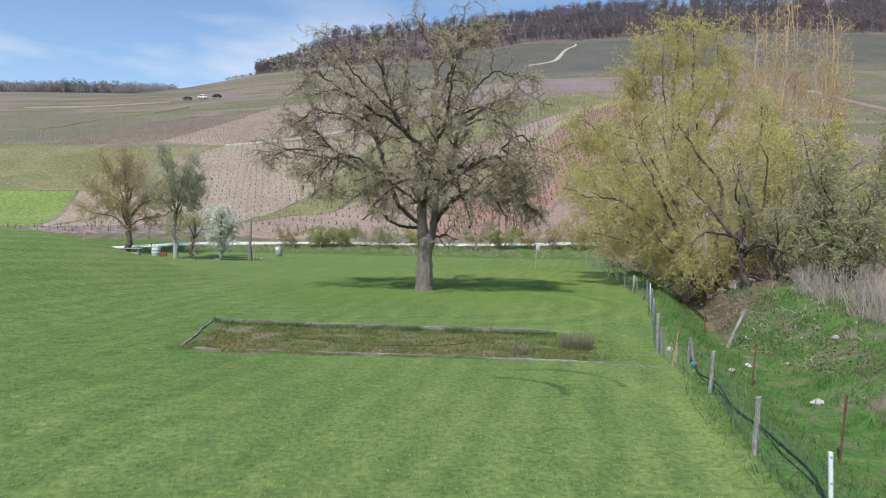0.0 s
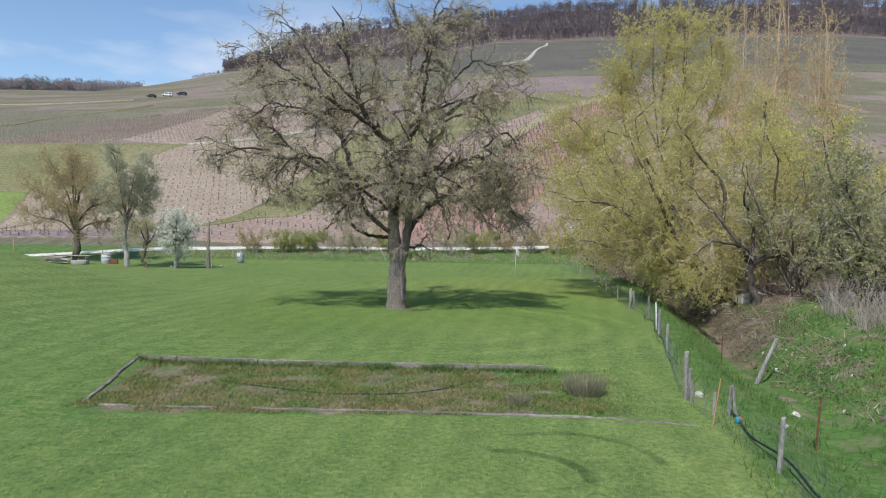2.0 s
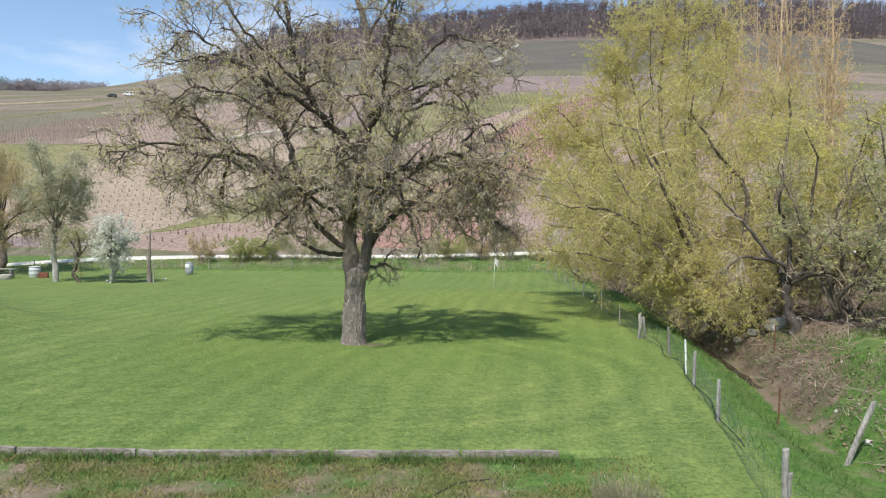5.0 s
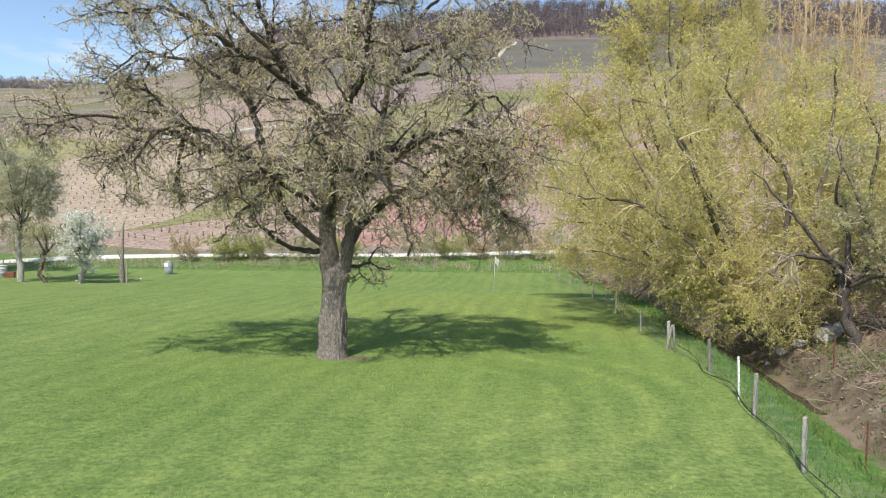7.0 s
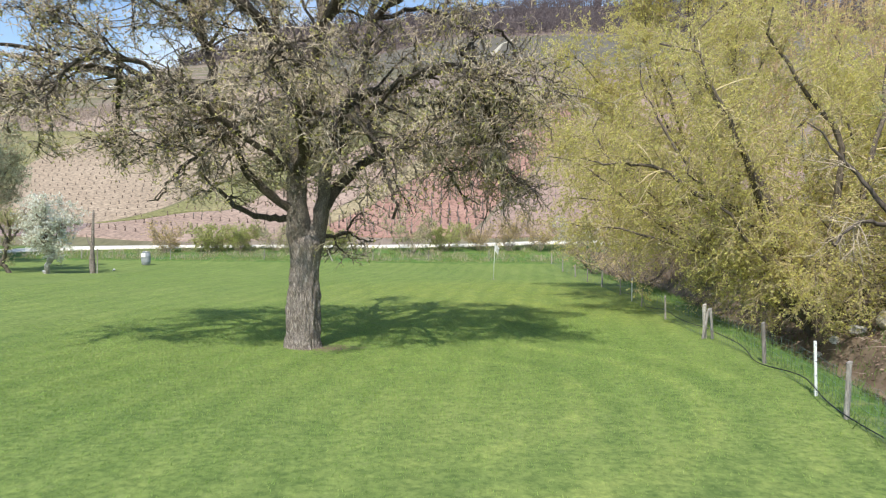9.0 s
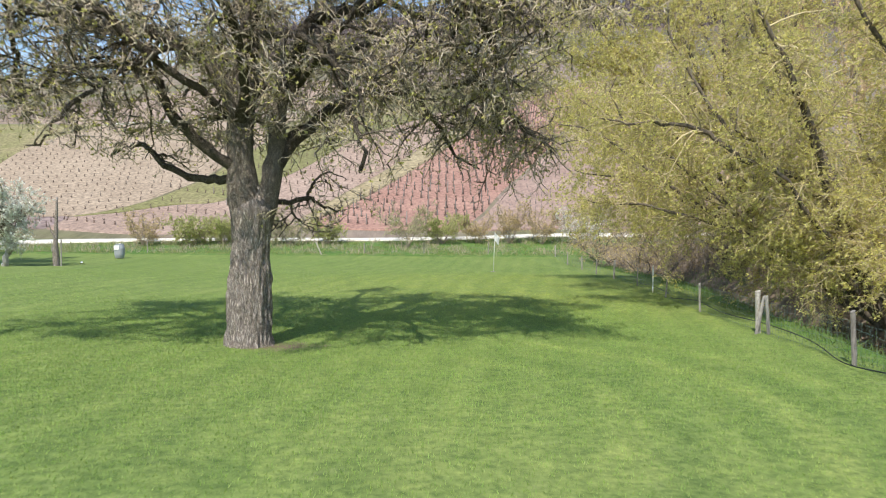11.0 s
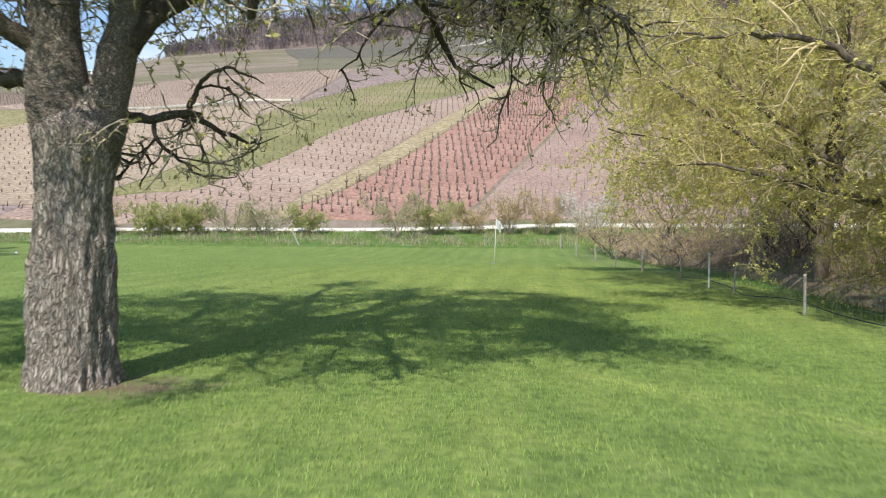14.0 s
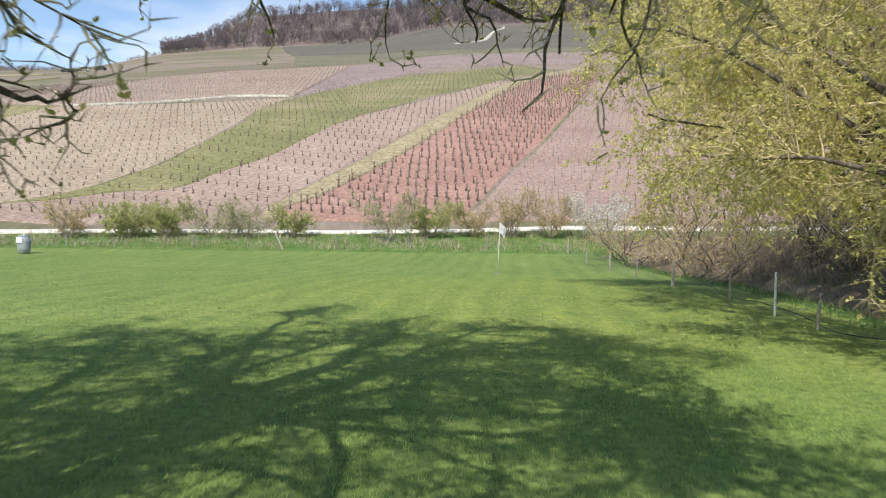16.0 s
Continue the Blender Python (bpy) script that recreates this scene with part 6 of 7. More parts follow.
netting(FENCE, 0.72, "netting", fence)
far_fence = thing("field_fence", 0, 0, 0, "low wire fence on thin posts at the meadow's end", "fence")
FAR = [(-30.0, 77.4), (-22.0, 78.6), (-14.9, 78.6), (-7.3, 79.0), (1.9, 79.0), (6.7, 79.2), (12.0, 79.2), (17.3, 78.0)]
for i, (x, y) in enumerate(FAR[:-1]):
    p = bit("post", post_mesh(0.85, 0.08, 0.07, OLD_WOOD, 30 + i), far_fence)
    p.matrix_basis = pose(x, y, ground(x, y), 0, (i * 5 % 4 - 2) * 1.0, 10)
p = bit("post", post_mesh(1.15, 0.10, 0.06, CONCRETE, 44), far_fence, "pale leaning post")
p.matrix_basis = pose(-1.5, 78.4, ground(-1.5, 78.4), 0, -24, 0)
netting(FAR, 0.6, "netting", far_fence, 0.5)

# a black hose along the fence's foot
hose_line = smooth_line([(5.3, 4.0), (5.9, 8.0), (6.6, 10.6), (7.0, 13.2), (7.35, 15.7), (7.7, 17.6), (8.0, 19.2)], 60)
hose_pts = np.array([(x + 0.05 * math.sin(y * 2.1), y, ground(x, y) + 0.10 + 0.06 * math.sin(y * 1.3)) for x, y in hose_line])
tagged(new("hose", mesh_of("hose", *tubes(hose_pts[None], np.array((0.022,)), np.array((0.022,)), 8), HOSE)), "thick black hose lying along the fence", "hose")
hose_line = smooth_line([(8.3, 23.2), (9.0, 25.6), (9.5, 27.6), (10.2, 30.5), (11.0, 34.0), (12.0, 38.5), (12.2, 42.0), (13.2, 47.0), (14.6, 53.5)], 90)
hose_pts = np.array([(x + 0.10 * math.sin(y * 1.7), y, ground(x, y) + 0.12 + 0.07 * math.sin(y * 1.1)) for x, y in hose_line])
tagged(new("hose", mesh_of("hose", *tubes(hose_pts[None], np.array((0.011,)), np.array((0.011,)), 6), HOSE)), "long black hose hung along the wire fence", "hose")


def rusty_stake(x, y, h, lean):
    bm = bmesh.new()
    box(bm, 0.034, 0.008, h + 0.2, (0, 0, -0.2), bevel=0.002)
    box(bm, 0.008, 0.032, h + 0.2, (0, 0.018, -0.2), bevel=0.002)
    me = bpy.data.meshes.new("rusty_stake")
    bm.to_mesh(me)
    bm.free()
    me.materials.append(RUST)
    ob = tagged(new("rusty_stake", me), "rusty brown steel stake standing in rough grass", "stake", "rusty stakes")
    ob.matrix_world = pose(x, y, ground(x, y), 0, lean, 20)


for x, y, h, lean in ((9.0, 17.6, 1.05, 5), (8.0, 12.0, 1.15, 5), (11.4, 27.2, 0.95, 2), (9.3, 8.0, 1.1, 3), (14.6, 33.0, 0.9, 1)):
    rusty_stake(x, y, h, lean)

gap = thing("broken_gate", 7.8, 19.0, ground(7.8, 19.0), "short weathered posts of a broken gateway by the bed", "gate")
for dx, dy, h, w, lean in ((0.10, -0.02, 0.66, 0.09, 4), (0.24, -0.06, 0.69, 0.085, -9), (-0.19, 0.02, 0.5, 0.09, 0), (-0.22, 0.42, 0.35, 0.04, 2), (-0.26, 0.94, 0.5, 0.04, -2)):
    p = bit("post", post_mesh(h, w, w * 0.5, OLD_WOOD, int(h * 100)), gap)
    p.matrix_basis = pose(dx, dy, 0, 0, lean, 15)
lean_post = tagged(new("leaning_post", post_mesh(1.42, 0.17, 0.08, OLD_WOOD, 5)), "grey weathered plank post leaning over on the bank", "post")
lean_post.matrix_world = pose(11.0, 24.0, ground(11.0, 24.0), 8, 22, 20)
bm = bmesh.new()
box(bm, 0.016, 0.016, 1.08, (0, 0, -0.1), bevel=0.004)
me = bpy.data.meshes.new("marker_cane")
bm.to_mesh(me)
bm.free()
me.materials.append(ORANGE)
cane = tagged(new("marker_cane", me), "thin orange marker cane leaning by the fence", "cane")
cane.matrix_world = pose(7.23, 18.22, ground(7.23, 18.22), 0, 8, 0)
# a teal bag and a red ball, shaped as a can and a sphere
can = thing("teal_bag", 7.86, 18.47, ground(7.86, 18.47) + 0.02, "teal bag with a red ball lying in the grass", "can", rz=30)
can.scale = (0.45, 0.45, 0.45)
bm = bmesh.new()
lathe(bm, ((0.09, 0), (0.12, 0.03), (0.125, 0.2), (0.10, 0.26), (0.05, 0.28)), 14)
part("body", bm, TEAL, can, smooth=True)
bm = bmesh.new()
bmesh.ops.create_icosphere(bm, subdivisions=2, radius=0.13, matrix=Matrix.Translation((0.24, 0.05, 0.12)))
part("lid", bm, RED, can, "red ball beside the bag", True)


# ---- timber-edged bed ----
def plank(parent, a, b, h, top, end, seed, w=0.07):
    """A weathered board on edge between two places of the plan."""
    g = random.Random(seed)
    (xa, ya), (xb, yb) = a, b
    ln = math.hypot(xb - xa, yb - ya)
    n = max(4, int(ln / 0.3))
    bm = bmesh.new()
    rings = []
    for i in range(n + 1):
        x = ln * i / n
        wz, wy = g.uniform(-1, 1) * 0.012, g.uniform(-1, 1) * 0.008
        rings.append([bm.verts.new((x, y + wy, z)) for y, z in ((-w / 2, -h), (w / 2, -h), (w / 2, wz - 0.012), (w / 2 - 0.012, wz), (-w / 2 + 0.012, wz), (-w / 2, wz - 0.012))])
    for p, q in zip(rings, rings[1:]):
        for j in range(6):
            bm.faces.new((p[j], q[j], q[(j + 1) % 6], p[(j + 1) % 6]))
    bm.faces.new(rings[0])
    bm.faces.new(rings[-1][::-1])
    bmesh.ops.recalc_face_normals(bm, faces=bm.faces)
    ob = part("plank", bm, PLANK_WOOD, parent)
    ob.matrix_basis = pose(xa, ya, top, 0, 0, math.degrees(math.atan2(yb - ya, xb - xa))) @ pose(0, 0, 0, 0, math.degrees(math.atan2(top - end, ln)), 0)


bed = thing("timber_edging", 0, 0, 0, "grey weathered planks edging an overgrown bed", "edging")
for k, (a, b, h, t) in enumerate((((-6.15, 24.05), (-5.15, 23.9), 0.28, 0.05), ((-5.1, 23.88), (-2.95, 23.72), 0.36, 0.05), ((-2.9, 23.72), (0.58, 23.6), 0.34, 0.03), ((0.66, 23.6), (3.0, 23.5), 0.34, 0.03), ((3.06, 23.49), (4.87, 23.42), 0.3, 0.04),
        ((-6.2, 24.0), (-6.02, 22.1), 0.34, 0.03), ((-5.98, 22.0), (-5.72, 19.6), 0.34, 0.01),
        ((-5.3, 19.45), (-4.3, 19.35), 0.15, 0.02), ((-4.2, 19.36), (-2.8, 19.24), 0.15, 0.03), ((-2.1, 19.22), (1.4, 19.06), 0.15, 0.04), ((1.45, 19.06), (5.0, 18.8), 0.15, 0.035), ((5.05, 18.8), (7.0, 18.3), 0.15, 0.02))):
    def level(q):
        return 0.08 - 0.42 * (1 - sstep(17.0, 31.0, q[1]))
    plank(bed, a, b, h, level(a) + t, level(b) + t, k, 0.08 if k in (5, 6) else 0.07)
hose_line = smooth_line([(-3.4, 21.9), (-2.2, 21.3), (-0.6, 20.7), (0.9, 20.75), (2.0, 21.3), (2.8, 22.2), (3.4, 22.4)], 40)
hose_pts = np.array([(x, y, ground(x, y) + 0.012) for x, y in hose_line])
tagged(new("hose", mesh_of("hose", *tubes(hose_pts[None], np.array((0.014,)), np.array((0.014,)), 6), HOSE)), "black pipe lying across the weedy bed", "hose")


def rush(x, y, r, h, n):
    a, q = rng.uniform(0, 2 * np.pi, n), r * 0.5 * np.sqrt(rng.uniform(0, 1, n))
    B = np.stack([x + q * np.cos(a), y + q * np.sin(a), np.full(n, ground(x, y) - 0.03)], 1)
    D = np.stack([np.cos(a) * 0.45, np.sin(a) * 0.45, np.ones(n)], 1) + rng.normal(size=(n, 3)) * 0.12
    V, F = tubes(grow(B, D, h * rng.uniform(0.6, 1.1, n), 3, 0.05, (0, 0, -0.04)), np.full(n, 0.006), np.full(n, 0.002), 3)
    tagged(new("rush_clump", mesh_of("rush_clump", V, F, RUSH)), "grey-green clump of rushes in the bed", "rushes", "rush clumps")


RUSH = mat("rush_stem", [(0.20, 0.21, 0.12), (0.36, 0.31, 0.20)], 5, 0.9, island=0.3)
rush(5.3, 20.9, 0.75, 0.55, 520)
rush(3.6, 19.9, 0.45, 0.32, 200)


# ---- golf flag, barrel, posts ----
flag = thing("golf_flag", 9.75, 63.0, ground(9.75, 63.0), "white golf flag on a slim leaning pole in the green", "flag")
flag.matrix_world = flag.matrix_world @ pose(0, 0, 0, 0, 1.5, 0)
bm = bmesh.new()
lathe(bm, ((0.014, -0.1), (0.014, 1.2), (0.012, 2.3), (0.005, 2.32)), 10)
part("pole", bm, WHITE_PLASTIC, flag, smooth=True)
bm = bmesh.new()
grid = [[bm.verts.new((0.012 + 0.30 * i / 8 * (1 - 0.25 * j / 4), 0.05 * math.sin(i * 0.9 + j * 0.4) * i / 8, 2.28 - 0.44 * j / 4 - 0.26 * (i / 8) ** 1.3)) for j in range(5)] for i in range(9)]
for a, b in zip(grid, grid[1:]):
    for j in range(4):
        bm.faces.new((a[j], b[j], b[j + 1], a[j + 1]))
bmesh.ops.solidify(bm, geom=bm.faces[:], thickness=0.006)
part("cloth", bm, LINEN, flag, "limp white cloth", True)
bm = bmesh.new()
lathe(bm, ((0.16, 0.0), (0.16, 0.02), (0.05, 0.03)), 16)
part("cup_ring", bm, OLD_WOOD, flag)

barrel = thing("barrel", -15.6, 74.6, ground(-15.6, 74.6), "grey plastic barrel with a white lid on the grass", "barrel")
bm = bmesh.new()
lathe(bm, ((0.26, 0.0), (0.30, 0.04), (0.34, 0.25), (0.35, 0.29), (0.345, 0.33), (0.36, 0.5), (0.345, 0.67), (0.35, 0.71), (0.335, 0.75), (0.29, 0.96), (0.25, 0.99)), 24)
part("body", bm, GREY_PLASTIC, barrel, smooth=True)
bm = bmesh.new()
lathe(bm, ((0.27, 0.98), (0.28, 1.0), (0.28, 1.04), (0.25, 1.06)), 24)
lid = part("lid", bm, GREY_PLASTIC, barrel, smooth=True)
bm = bmesh.new()
lathe(bm, ((0.05, 1.05), (0.05, 1.09), (0.03, 1.10)), 12)
part("bung", bm, WHITE_PLASTIC, lid, "white screw bung", True)
bm = bmesh.new()
box(bm, 0.34, 0.03, 0.32, (-0.1, -0.36, 0.62), bevel=0.008)
part("sign_board", bm, WHITE_PLASTIC, barrel, "white board on the barrel's side")

lone = thing("dead_tree", -16.3, 66.0, ground(-16.3, 66.0), "slim dead tree trunk standing upright, bark gone", "dead tree")
bit("trunk", mesh_of("trunk", *ribbed(smooth_line(((0.05, 0, -0.1), (0.0, 0, 1.0), (0.03, 0, 2.2), (0.08, 0, 4.1)), 20), np.linspace(0.20, 0.06, 21), 12, 3, 0.25), BARK), lone)
bit("branch", mesh_of("branch", *tubes(smooth_line(((0.02, 0, 1.6), (-0.25, 0, 2.1), (-0.4, 0, 2.6)), 8)[None], np.array((0.07,)), np.array((0.02,)), 6), BARK), lone)
bm = bmesh.new()
box(bm, 0.06, 0.05, 1.7, (0.36, -0.1, -0.1), bevel=0.006)
part("stake", bm, OLD_WOOD, lone, "thin support stake")
bm = bmesh.new()
box(bm, 0.045, 0.03, 0.95, (0, 0, -0.1), bevel=0.005)
me = bpy.data.meshes.new("marker_stake")
bm.to_mesh(me)
bm.free()
me.materials.append(ORANGE)
mk = tagged(new("marker_stake", me), "thin pale orange stake on the grass bank", "stake")
mk.matrix_world = pose(-21.3, 45.4, ground(-21.3, 45.4), 0, 2, 0)
for x, y in ((-16.0, 69.0), (-19.6, 66.6)):
    bm = bmesh.new()
    bmesh.ops.create_icosphere(bm, subdivisions=2, radius=0.10)
    bmesh.ops.scale(bm, vec=(1, 1, 0.8), verts=bm.verts)
    me = bpy.data.meshes.new("tee_marker")
    bm.to_mesh(me)
    bm.free()
    me.materials.append(WHITE_PLASTIC)
    tagged(new("tee_marker", me), "small white tee marker on the grass", "marker", "tee markers").matrix_world = pose(x, y, ground(x, y) + 0.06)


def rock(x, y, s, seed, lift=0.0):
    bm = bmesh.new()
    bmesh.ops.create_icosphere(bm, subdivisions=3, radius=s)
    for v in bm.verts:
        v.co *= 1 + 0.35 * noise.noise(v.co * (1.6 / s) + Vector((seed * 7.3, 0, 0))) + 0.12 * noise.noise(v.co * (5.0 / s))
    g = random.Random(seed)
    for k in range(7):
        way = Vector((g.gauss(0, 1), g.gauss(0, 1), g.gauss(0, 1))).normalized()
        for v in bm.verts:
            over = v.co.dot(way) - s * g.uniform(0.62, 0.66)
            if over > 0:
                v.co -= way * over
    for v in bm.verts:
        v.co.z *= 0.7
    me = bpy.data.meshes.new("rock")
    bm.to_mesh(me)
    bm.free()
    me.materials.append(STONE)
    tagged(new("rock", me), "pale limestone rock on the brook's bank", "rock", "rocks on the bank").matrix_world = pose(x, y, ground(x, y) + s * 0.3 + lift, 0, 0, seed * 50)


for k, (x, y, s) in enumerate(((16.2, 35.6, 0.42), (15.7, 36.4, 0.24), (15.2, 36.6, 0.18), (16.6, 35.3, 0.26), (14.9, 36.9, 0.13), (16.9, 36.2, 0.2), (9.7, 15.9, 0.14), (8.9, 18.6, 0.1), (10.0, 20.2, 0.12), (11.9, 24.6, 0.1), (12.6, 20.4, 0.12), (7.95, 20.6, 0.13))):
    rock(x, y, s, k)

# timber stack by the orchard trees
stack = thing("timber_stack", -30.9, 69.0, ground(-30.9, 69.0), "loose pile of pale old boards lying in the grass", "timber")
for k in range(16):
    g = random.Random(k)
    bm = bmesh.new()
    box(bm, g.uniform(1.6, 3.4), g.uniform(0.16, 0.28), 0.06, bevel=0.008)
    p = part("board", bm, PALE_BOARD if k % 3 else PLANK_WOOD, stack)
    tier = k // 4
    p.matrix_basis = pose(g.uniform(-0.7, 0.7), (k % 4) * 0.3 - 0.45 + g.uniform(-0.1, 0.1), 0.02 + 0.17 * tier + 0.02 * (k % 4), g.uniform(-4, 4), g.uniform(-5, 5), g.uniform(-22, 22))


def orchard_table(x, y):
    table = thing("garden_table", x, y, ground(x, y), "low weathered garden table with a thin top in the orchard", "table")
    for dx in (-0.24, 0.0, 0.24):
        bm = bmesh.new()
        box(bm, 1.75, 0.22, 0.04, (0, dx, 0.72), bevel=0.006)
        part("board", bm, PALE_BOARD, table)
    for sx in (-0.62, 0.62):
        bm = bmesh.new()
        box(bm, 0.09, 0.6, 0.68, (sx, 0, 0.0), bevel=0.01)
        part("leg", bm, OLD_WOOD, table)
    bm = bmesh.new()
    box(bm, 1.2, 0.06, 0.09, (0, 0, 0.42), bevel=0.006)
    part("stretcher", bm, OLD_WOOD, table)


orchard_table(-28.6, 69.4)
trough = thing("stone_trough", -28.1, 68.2, ground(-28.1, 68.2), "low grey stone trough in the orchard grass", "trough")
bm = bmesh.new()
lathe(bm, ((0.52, -0.05), (0.58, 0.06), (0.62, 0.34), (0.60, 0.37), (0.54, 0.36), (0.50, 0.16), (0.02, 0.14)), 22)
bmesh.ops.scale(bm, vec=(1.15, 0.7, 1.0), verts=bm.verts)
part("basin", bm, CONCRETE, trough, smooth=True)
butt = thing("water_butt", -26.8, 70.6, ground(-26.8, 70.6), "squat pale grey water butt beneath the orchard trees", "water butt")
bm = bmesh.new()
lathe(bm, ((0.38, -0.02), (0.40, 0.05), (0.43, 0.28), (0.45, 0.31), (0.43, 0.34), (0.44, 0.6), (0.46, 0.63), (0.43, 0.66), (0.41, 0.84)), 24)
part("body", bm, PALE_PLASTIC, butt, smooth=True)
bm = bmesh.new()
lathe(bm, ((0.44, 0.83), (0.45, 0.86), (0.43, 0.89), (0.1, 0.93)), 24)
part("lid", bm, PALE_PLASTIC, butt, "flat pale lid", True)
crate = thing("crate", -26.0, 70.4, ground(-26.0, 70.4), "dull red crate lying beside the water butt", "crate", rz=12)
for dy in (-0.22, 0.22):
    for z in (0.03, 0.17, 0.31):
        bm = bmesh.new()
        box(bm, 0.62, 0.025, 0.11, (0, dy, z), bevel=0.004)
        part("slat", bm, DULL_RED, crate)
for dx in (-0.3, 0.3):
    bm = bmesh.new()
    box(bm, 0.03, 0.42, 0.4, (dx, 0, 0.02), bevel=0.004)
    part("end_board", bm, DULL_RED, crate)
bm = bmesh.new()
box(bm, 0.6, 0.42, 0.03, (0, 0, 0.0), bevel=0.004)
part("base_board", bm, DULL_RED, crate)


# ---- vehicles far up the hill ----
def vehicle(x, y, rz, paint, label, tall, long):
    car = thing("parked_car", x, y, ground(x, y) + 0.35, label, "car", "parked vehicles", rz)
    bm = bmesh.new()
    prof = ((-long / 2, 0.3), (long / 2, 0.3), (long / 2, 0.75), (long * 0.28, 0.95), (long * 0.16, tall), (-long * 0.42, tall), (-long / 2, 1.0))
    L = [bm.verts.new((px, -0.85, pz)) for px, pz in prof]
    R_ = [bm.verts.new((px, 0.85, pz)) for px, pz in prof]
    bm.faces.new(L)
    bm.faces.new(R_[::-1])
    for j in range(len(prof)):
        q = (j + 1) % len(prof)
        bm.faces.new((L[q], L[j], R_[j], R_[q]))
    bmesh.ops.recalc_face_normals(bm, faces=bm.faces)
    bmesh.ops.bevel(bm, geom=bm.edges[:], offset=0.06, segments=2, affect="EDGES", profile=0.5)
    part("body", bm, paint, car, smooth=False)
    for sx in (-0.3, 0.05):
        bm = bmesh.new()
        box(bm, long * 0.26, 1.74, (tall - 0.95) * 0.7, (long * sx, 0, 1.02), bevel=0.02)
        part("window", bm, CAR_GLASS, car)
    for sx in (-0.3, 0.3):
        for sy in (-0.8, 0.8):
            bm = bmesh.new()
            bmesh.ops.create_cone(bm, cap_ends=True, segments=18, radius1=0.33, radius2=0.33, depth=0.2, matrix=pose(long * sx, sy, 0.33, 90))
            tyre = part("wheel", bm, CAR_DARK, car)
            bm = bmesh.new()
            bmesh.ops.create_cone(bm, cap_ends=True, segments=14, radius1=0.2, radius2=0.2, depth=0.22, matrix=pose(long * sx, sy, 0.33, 90))
            part("rim", bm, GREY_PLASTIC, tyre, "grey wheel rim")


vehicle(-117.0, 350.0, 185, CAR_WHITE, "small white van parked among the vines", 1.85, 4.6)
vehicle(-124.5, 350.0, 175, CAR_DARK, "dark car parked among the vines", 1.45, 4.3)
vehicle(-110.5, 351.0, 175, CAR_DARK, "dark pickup parked among the vines", 1.55, 4.6)


# ---- grass and undergrowth ----
def scatter(n, x0, x1, y0, y1, test):
    P = np.stack([rng.uniform(x0, x1, n), rng.uniform(y0, y1, n)], 1)
    keep = [(x, y, ground(x, y)) for x, y in P if test(x, y)]
    return np.array(keep)


def on_lawn(x, y):
    return x < creek_x(y) - 1.9 and not (18.7 < y < bed_back(x) + 0.1 and -6.2 < x < 5.0 + 2.2 * rng.uniform())


def feathered(x, y):
    k = sstep(-9.0, -1.5, x) * (1 - sstep(8.0, 13.0, x)) * sstep(24.0, 33.0, y) * (1 - sstep(36.5, 46.0, y))
    worn = 1 - sstep(0.35, 0.85, math.hypot((x - 1.05) * 0.7, y - 34.75))
    return on_lawn(x, y) and rng.uniform() < (0.03 + 0.97 * k) * (1 - 0.75 * worn)


near = scatter(540000, -10.0, 13.0, 24.5, 46.0, feathered)
V, F = blades(near, rng.uniform(0.018, 0.05, len(near)), rng.uniform(0.0025, 0.0055, len(near)), 0.35)
tagged(new("lawn_blades", mesh_of("lawn_blades", V, F, BLADE)), "short mown grass of the meadow", "grass", kind="stuff")
mid = scatter(70000, -13.0, 9.0, 4.0, 25.0, on_lawn)
V, F = blades(mid, rng.uniform(0.015, 0.04, len(mid)), rng.uniform(0.006, 0.011, len(mid)), 0.5)
tagged(new("meadow_blades", mesh_of("meadow_blades", V, F, BLADE)), "short mown grass of the near meadow", "grass", kind="stuff")
far = scatter(60000, -14.0, 15.0, 42.0, 78.0, on_lawn)
V, F = blades(far, rng.uniform(0.015, 0.045, len(far)), rng.uniform(0.007, 0.013, len(far)), 0.5)
tagged(new("green_blades", mesh_of("green_blades", V, F, BLADE)), "short mown grass round the golf flag", "grass", kind="stuff")
rough = scatter(90000, 4.0, 21.0, 0.0, 79.0, lambda x, y: -2.5 < x - creek_x(y) < 2.6 and abs(x - creek_x(y)) > 0.14 and noise.noise((x * 0.8, y * 0.8, 3)) > -0.25 - 0.25 * (x < creek_x(y) - 0.4))
V, F = blades(rough, rng.uniform(0.08, 0.26, len(rough)), rng.uniform(0.006, 0.012, len(rough)), 0.45)
tagged(new("fence_grass", mesh_of("fence_grass", V, F, LONG_BLADE)), "long lush grass along fence and brook", "grass", kind="stuff")
bank = scatter(90000, 8.0, 30.0, 4.0, 38.0, lambda x, y: 0.8 + 0.7 * (y > 26) < x - creek_x(y) < 9 and noise.noise((x * 0.5, y * 0.5, 8)) > 0.03 + 0.17 * (y > 33))
V, F = blades(bank, rng.uniform(0.06, 0.2, len(bank)), rng.uniform(0.008, 0.016, len(bank)), 0.5)
tagged(new("bank_grass", mesh_of("bank_grass", V, F, LONG_BLADE)), "rough green grass on the brook's far bank", "grass", kind="stuff")
def path_y(x):
    return float(np.interp(x, [q[0] for q in PATH_LINE], [q[1] for q in PATH_LINE]))


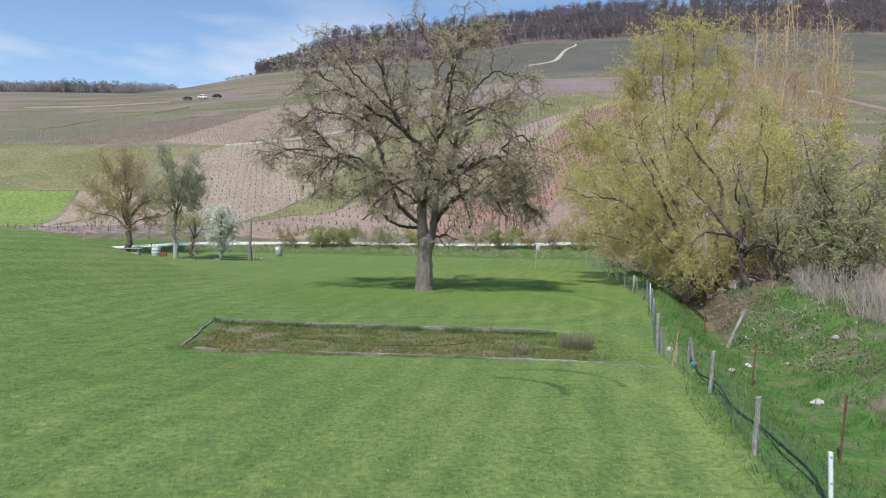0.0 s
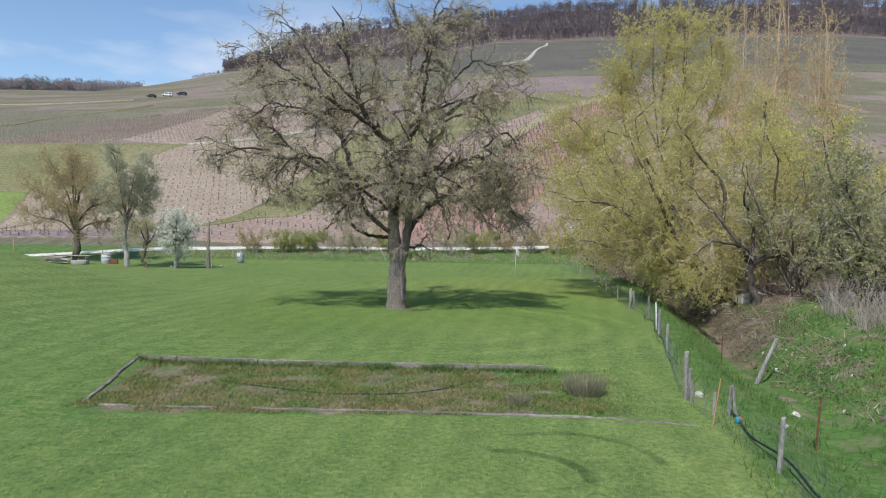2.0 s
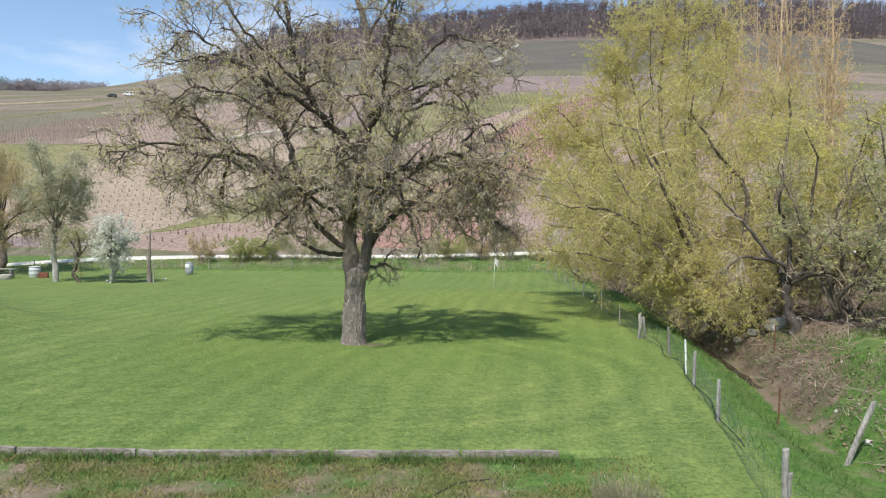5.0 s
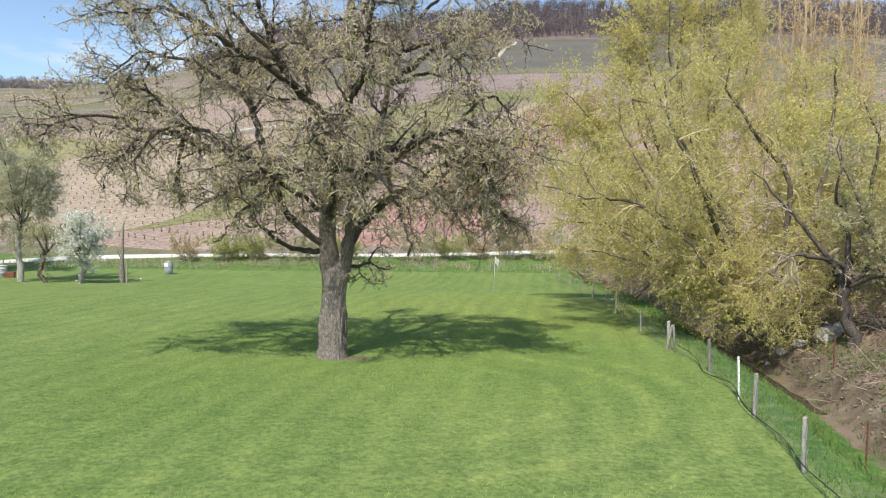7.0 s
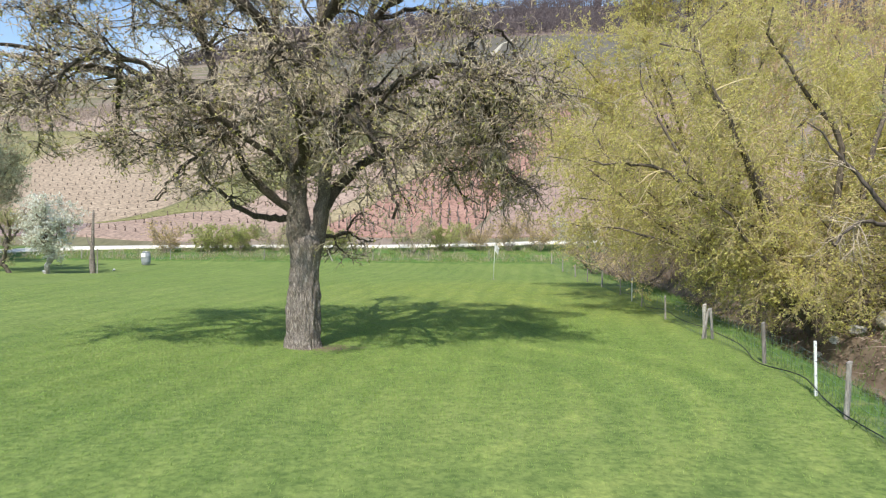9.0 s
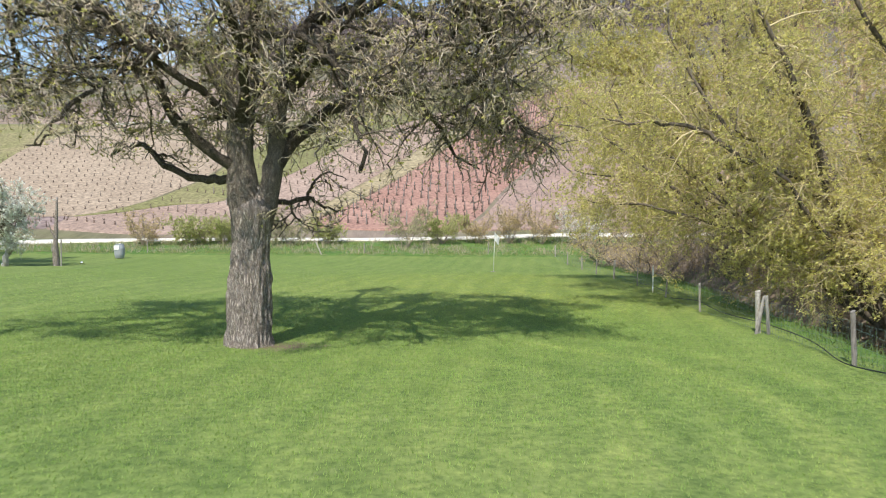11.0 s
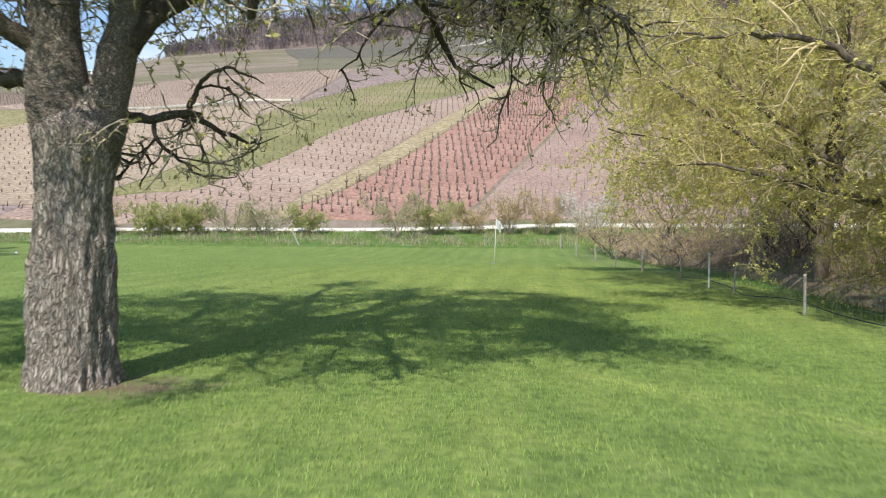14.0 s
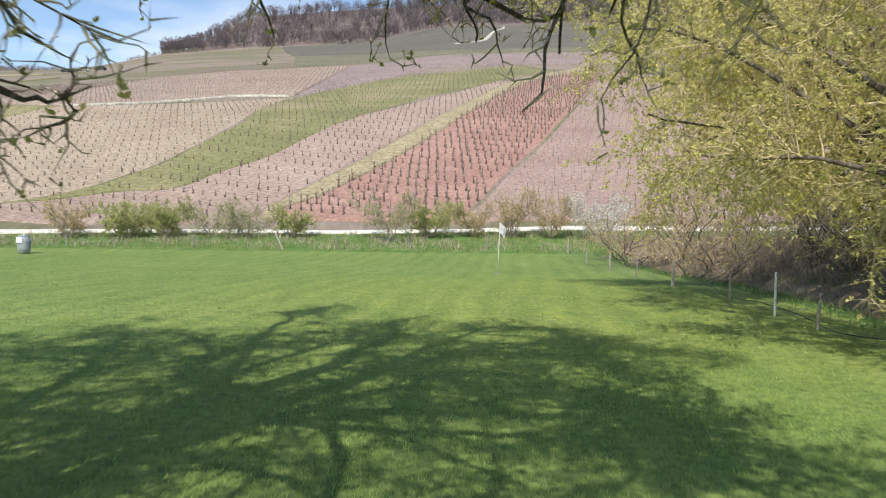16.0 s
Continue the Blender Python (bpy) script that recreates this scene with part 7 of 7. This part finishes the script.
end = scatter(34000, -36.0, 22.0, 76.0, 84.6, lambda x, y: y < path_y(x) - 1.3 and y > min(78.2, path_y(x) - 4.5) and noise.noise((x * 0.6, y * 0.6, 9)) > -0.2)
V, F = blades(end, rng.uniform(0.06, 0.22, len(end)), rng.uniform(0.012, 0.022, len(end)), 0.4)
tagged(new("verge_grass", mesh_of("verge_grass", V, F, WEED)), "long grass of the verge before the gravel path", "grass", kind="stuff")
dry = scatter(9000, -36.0, 24.0, 78.5, 84.8, lambda x, y: y < path_y(x) - 1.4 and noise.noise((x * 0.5, y * 0.5, 5)) > -0.05)
V, F = blades(dry, rng.uniform(0.2, 0.6, len(dry)), rng.uniform(0.012, 0.022, len(dry)), 0.4)
tagged(new("verge_straw", mesh_of("verge_straw", V, F, DEAD_GRASS)), "dry straw in the verge", "grass", kind="stuff")
weeds = scatter(90000, -5.9, 7.2, 18.9, 24.0, lambda x, y: y < bed_back(x) - 0.06 and rng.uniform() < (0.55 + 1.1 * noise.noise((x * 0.9, y * 1.5, 1))) * (1 - sstep(4.8, 7.0, x)))
V, F = blades(weeds, rng.uniform(0.02, 0.09, len(weeds)), rng.uniform(0.006, 0.014, len(weeds)), 0.8)
tagged(new("bed_weeds", mesh_of("bed_weeds", V, F, BED_WEED)), "green weeds growing over the old bed", "weeds", kind="stuff")
straw = scatter(4000, -5.9, 6.0, 19.2, 24.0, lambda x, y: y < bed_back(x) - 0.1 and rng.uniform() < 0.3 - 1.2 * noise.noise((x * 0.9, y * 1.5, 1)))
V, F = blades(straw, rng.uniform(0.02, 0.09, len(straw)), rng.uniform(0.003, 0.007, len(straw)), 1.4)
tagged(new("bed_straw", mesh_of("bed_straw", V, F, DEAD_GRASS)), "dead straw lying in the bed", "straw", kind="stuff")

foot = []
for i in range(5200):
    x = rng.uniform(-6.1, 5.1)
    if noise.noise((x * 1.3, 3.0, 5.0)) > rng.uniform(-0.5, 0.35):
        y = bed_back(x) - 0.16 - abs(rng.normal()) * 0.16
        foot.append((x, y, ground(x, y)))
foot = np.array(foot)
V, F = blades(foot, rng.uniform(0.07, 0.24, len(foot)), rng.uniform(0.006, 0.013, len(foot)), 0.7)
tagged(new("edging_grass", mesh_of("edging_grass", V, F, LONG_BLADE)), "long grass growing up against the planks", "grass", kind="stuff")

reed = scatter(6500, 12.0, 19.5, 14.0, 28.5, lambda x, y: x - creek_x(y) > 3.2 and noise.noise((x * 0.5, y * 0.5, 2)) > -0.12)
st = grow(reed, rng.normal(size=reed.shape) * (0.35, 0.35, 0.05) + (-0.1, -0.1, 1), rng.uniform(0.6, 1.7, len(reed)), 3, 0.10, (0, 0, -0.06))
tagged(new("dead_reeds", mesh_of("dead_reeds", *spikes(st, np.full(len(reed), 0.009)), REED)), "bleached dead stalks standing on the bank", "reeds", kind="stuff")
bram = scatter(11000, 12.0, 36.0, 20.0, 80.0, lambda x, y: x - creek_x(y) > 1.6 and noise.noise((x * 0.35, y * 0.35, 4)) > -0.12 and (y > 30 or x - creek_x(y) > 4))
st = grow(bram, rng.normal(size=bram.shape) * (0.8, 0.8, 0.1) + (0, 0, 1), rng.uniform(0.5, 2.0, len(bram)), 2, 0.25, (0, 0, -0.3))
tagged(new("brambles", mesh_of("brambles", *spikes(st, np.full(len(bram), 0.010)), DRY_TWIG)), "tangle of bare brown brambles under the trees", "brambles", kind="stuff")
litter = np.concatenate([scatter(20000, 10.0, 36.0, 22.0, 80.0, lambda x, y: x - creek_x(y) > 0.3), scatter(22000, 11.0, 21.0, 14.0, 42.0, lambda x, y: 0.5 < x - creek_x(y) < (6.0 if y > 33 else 2.4))])
V, F = leaves(litter + (0, 0, 0.01), rng.normal(size=litter.shape) * (1, 1, 0.25), rng.uniform(0.05, 0.12, len(litter)), 0.35)
LITTER = mat("leaf_litter", [(0.16, 0.11, 0.08), (0.30, 0.22, 0.16)], 1.5, 0.95, island=0.35)
tagged(new("leaf_litter", mesh_of("leaf_litter", V, F, LITTER)), "brown leaf litter on the bank", "leaf litter", kind="stuff")

sticks = scatter(2200, 11.0, 22.0, 14.0, 44.0, lambda x, y: 0.4 < x - creek_x(y) < (6.5 if y > 33 else 2.6) and (y > 30 or rng.uniform() < 0.3))
st = grow(sticks + (0, 0, 0.03), rng.normal(size=sticks.shape) * (1, 1, 0.12), rng.uniform(0.25, 1.0, len(sticks)), 2, 0.2)
tagged(new("fallen_sticks", mesh_of("fallen_sticks", *spikes(st, np.full(len(sticks), 0.011)), DRY_TWIG)), "fallen sticks and roots on the brook's bank", "sticks", kind="stuff")
pebbles = scatter(80, 11.0, 19.0, 16.0, 40.0, lambda x, y: 0.6 < x - creek_x(y) < 4.5)
V, F = spikes(np.stack([pebbles - (0, 0, 0.03), pebbles + rng.normal(size=pebbles.shape) * (0.03, 0.03, 0.0) + (0, 0, 0.02), pebbles + (0, 0, 0.05)], 1), rng.uniform(0.03, 0.07, len(pebbles)))
tagged(new("small_stones", mesh_of("small_stones", V, F, STONE)), "small pale stones strewn on the bank", "stones", kind="stuff")

under = scatter(7500, 14.0, 31.0, 40.0, 82.0, lambda x, y: 0.9 < x - creek_x(y) < 8.0 and noise.noise((x * 0.3, y * 0.3, 6)) > -0.35)
st = grow(under, rng.normal(size=under.shape) * (0.22, 0.22, 0.05) + (-0.05, 0, 1), rng.uniform(0.6, 3.2, len(under)), 3, 0.22, (0, 0, -0.04))
tagged(new("undergrowth", mesh_of("undergrowth", *spikes(st, rng.uniform(0.007, 0.015, len(under))), UNDER_TWIG)), "thin upright brown stems of leafless undergrowth", "undergrowth", kind="stuff")

tangle = scatter(7000, 8.0, 18.0, 6.0, 31.0, lambda x, y: 0.7 < x - creek_x(y) < 6.5 and noise.noise((x * 0.7, y * 0.7, 11)) > 0.04)
V, F = blades(tangle, rng.uniform(0.05, 0.22, len(tangle)), rng.uniform(0.006, 0.014, len(tangle)), 1.3)
tagged(new("bank_straw", mesh_of("bank_straw", V, F, DEAD_GRASS)), "dead straw flattened on the brook's bank", "straw", kind="stuff")
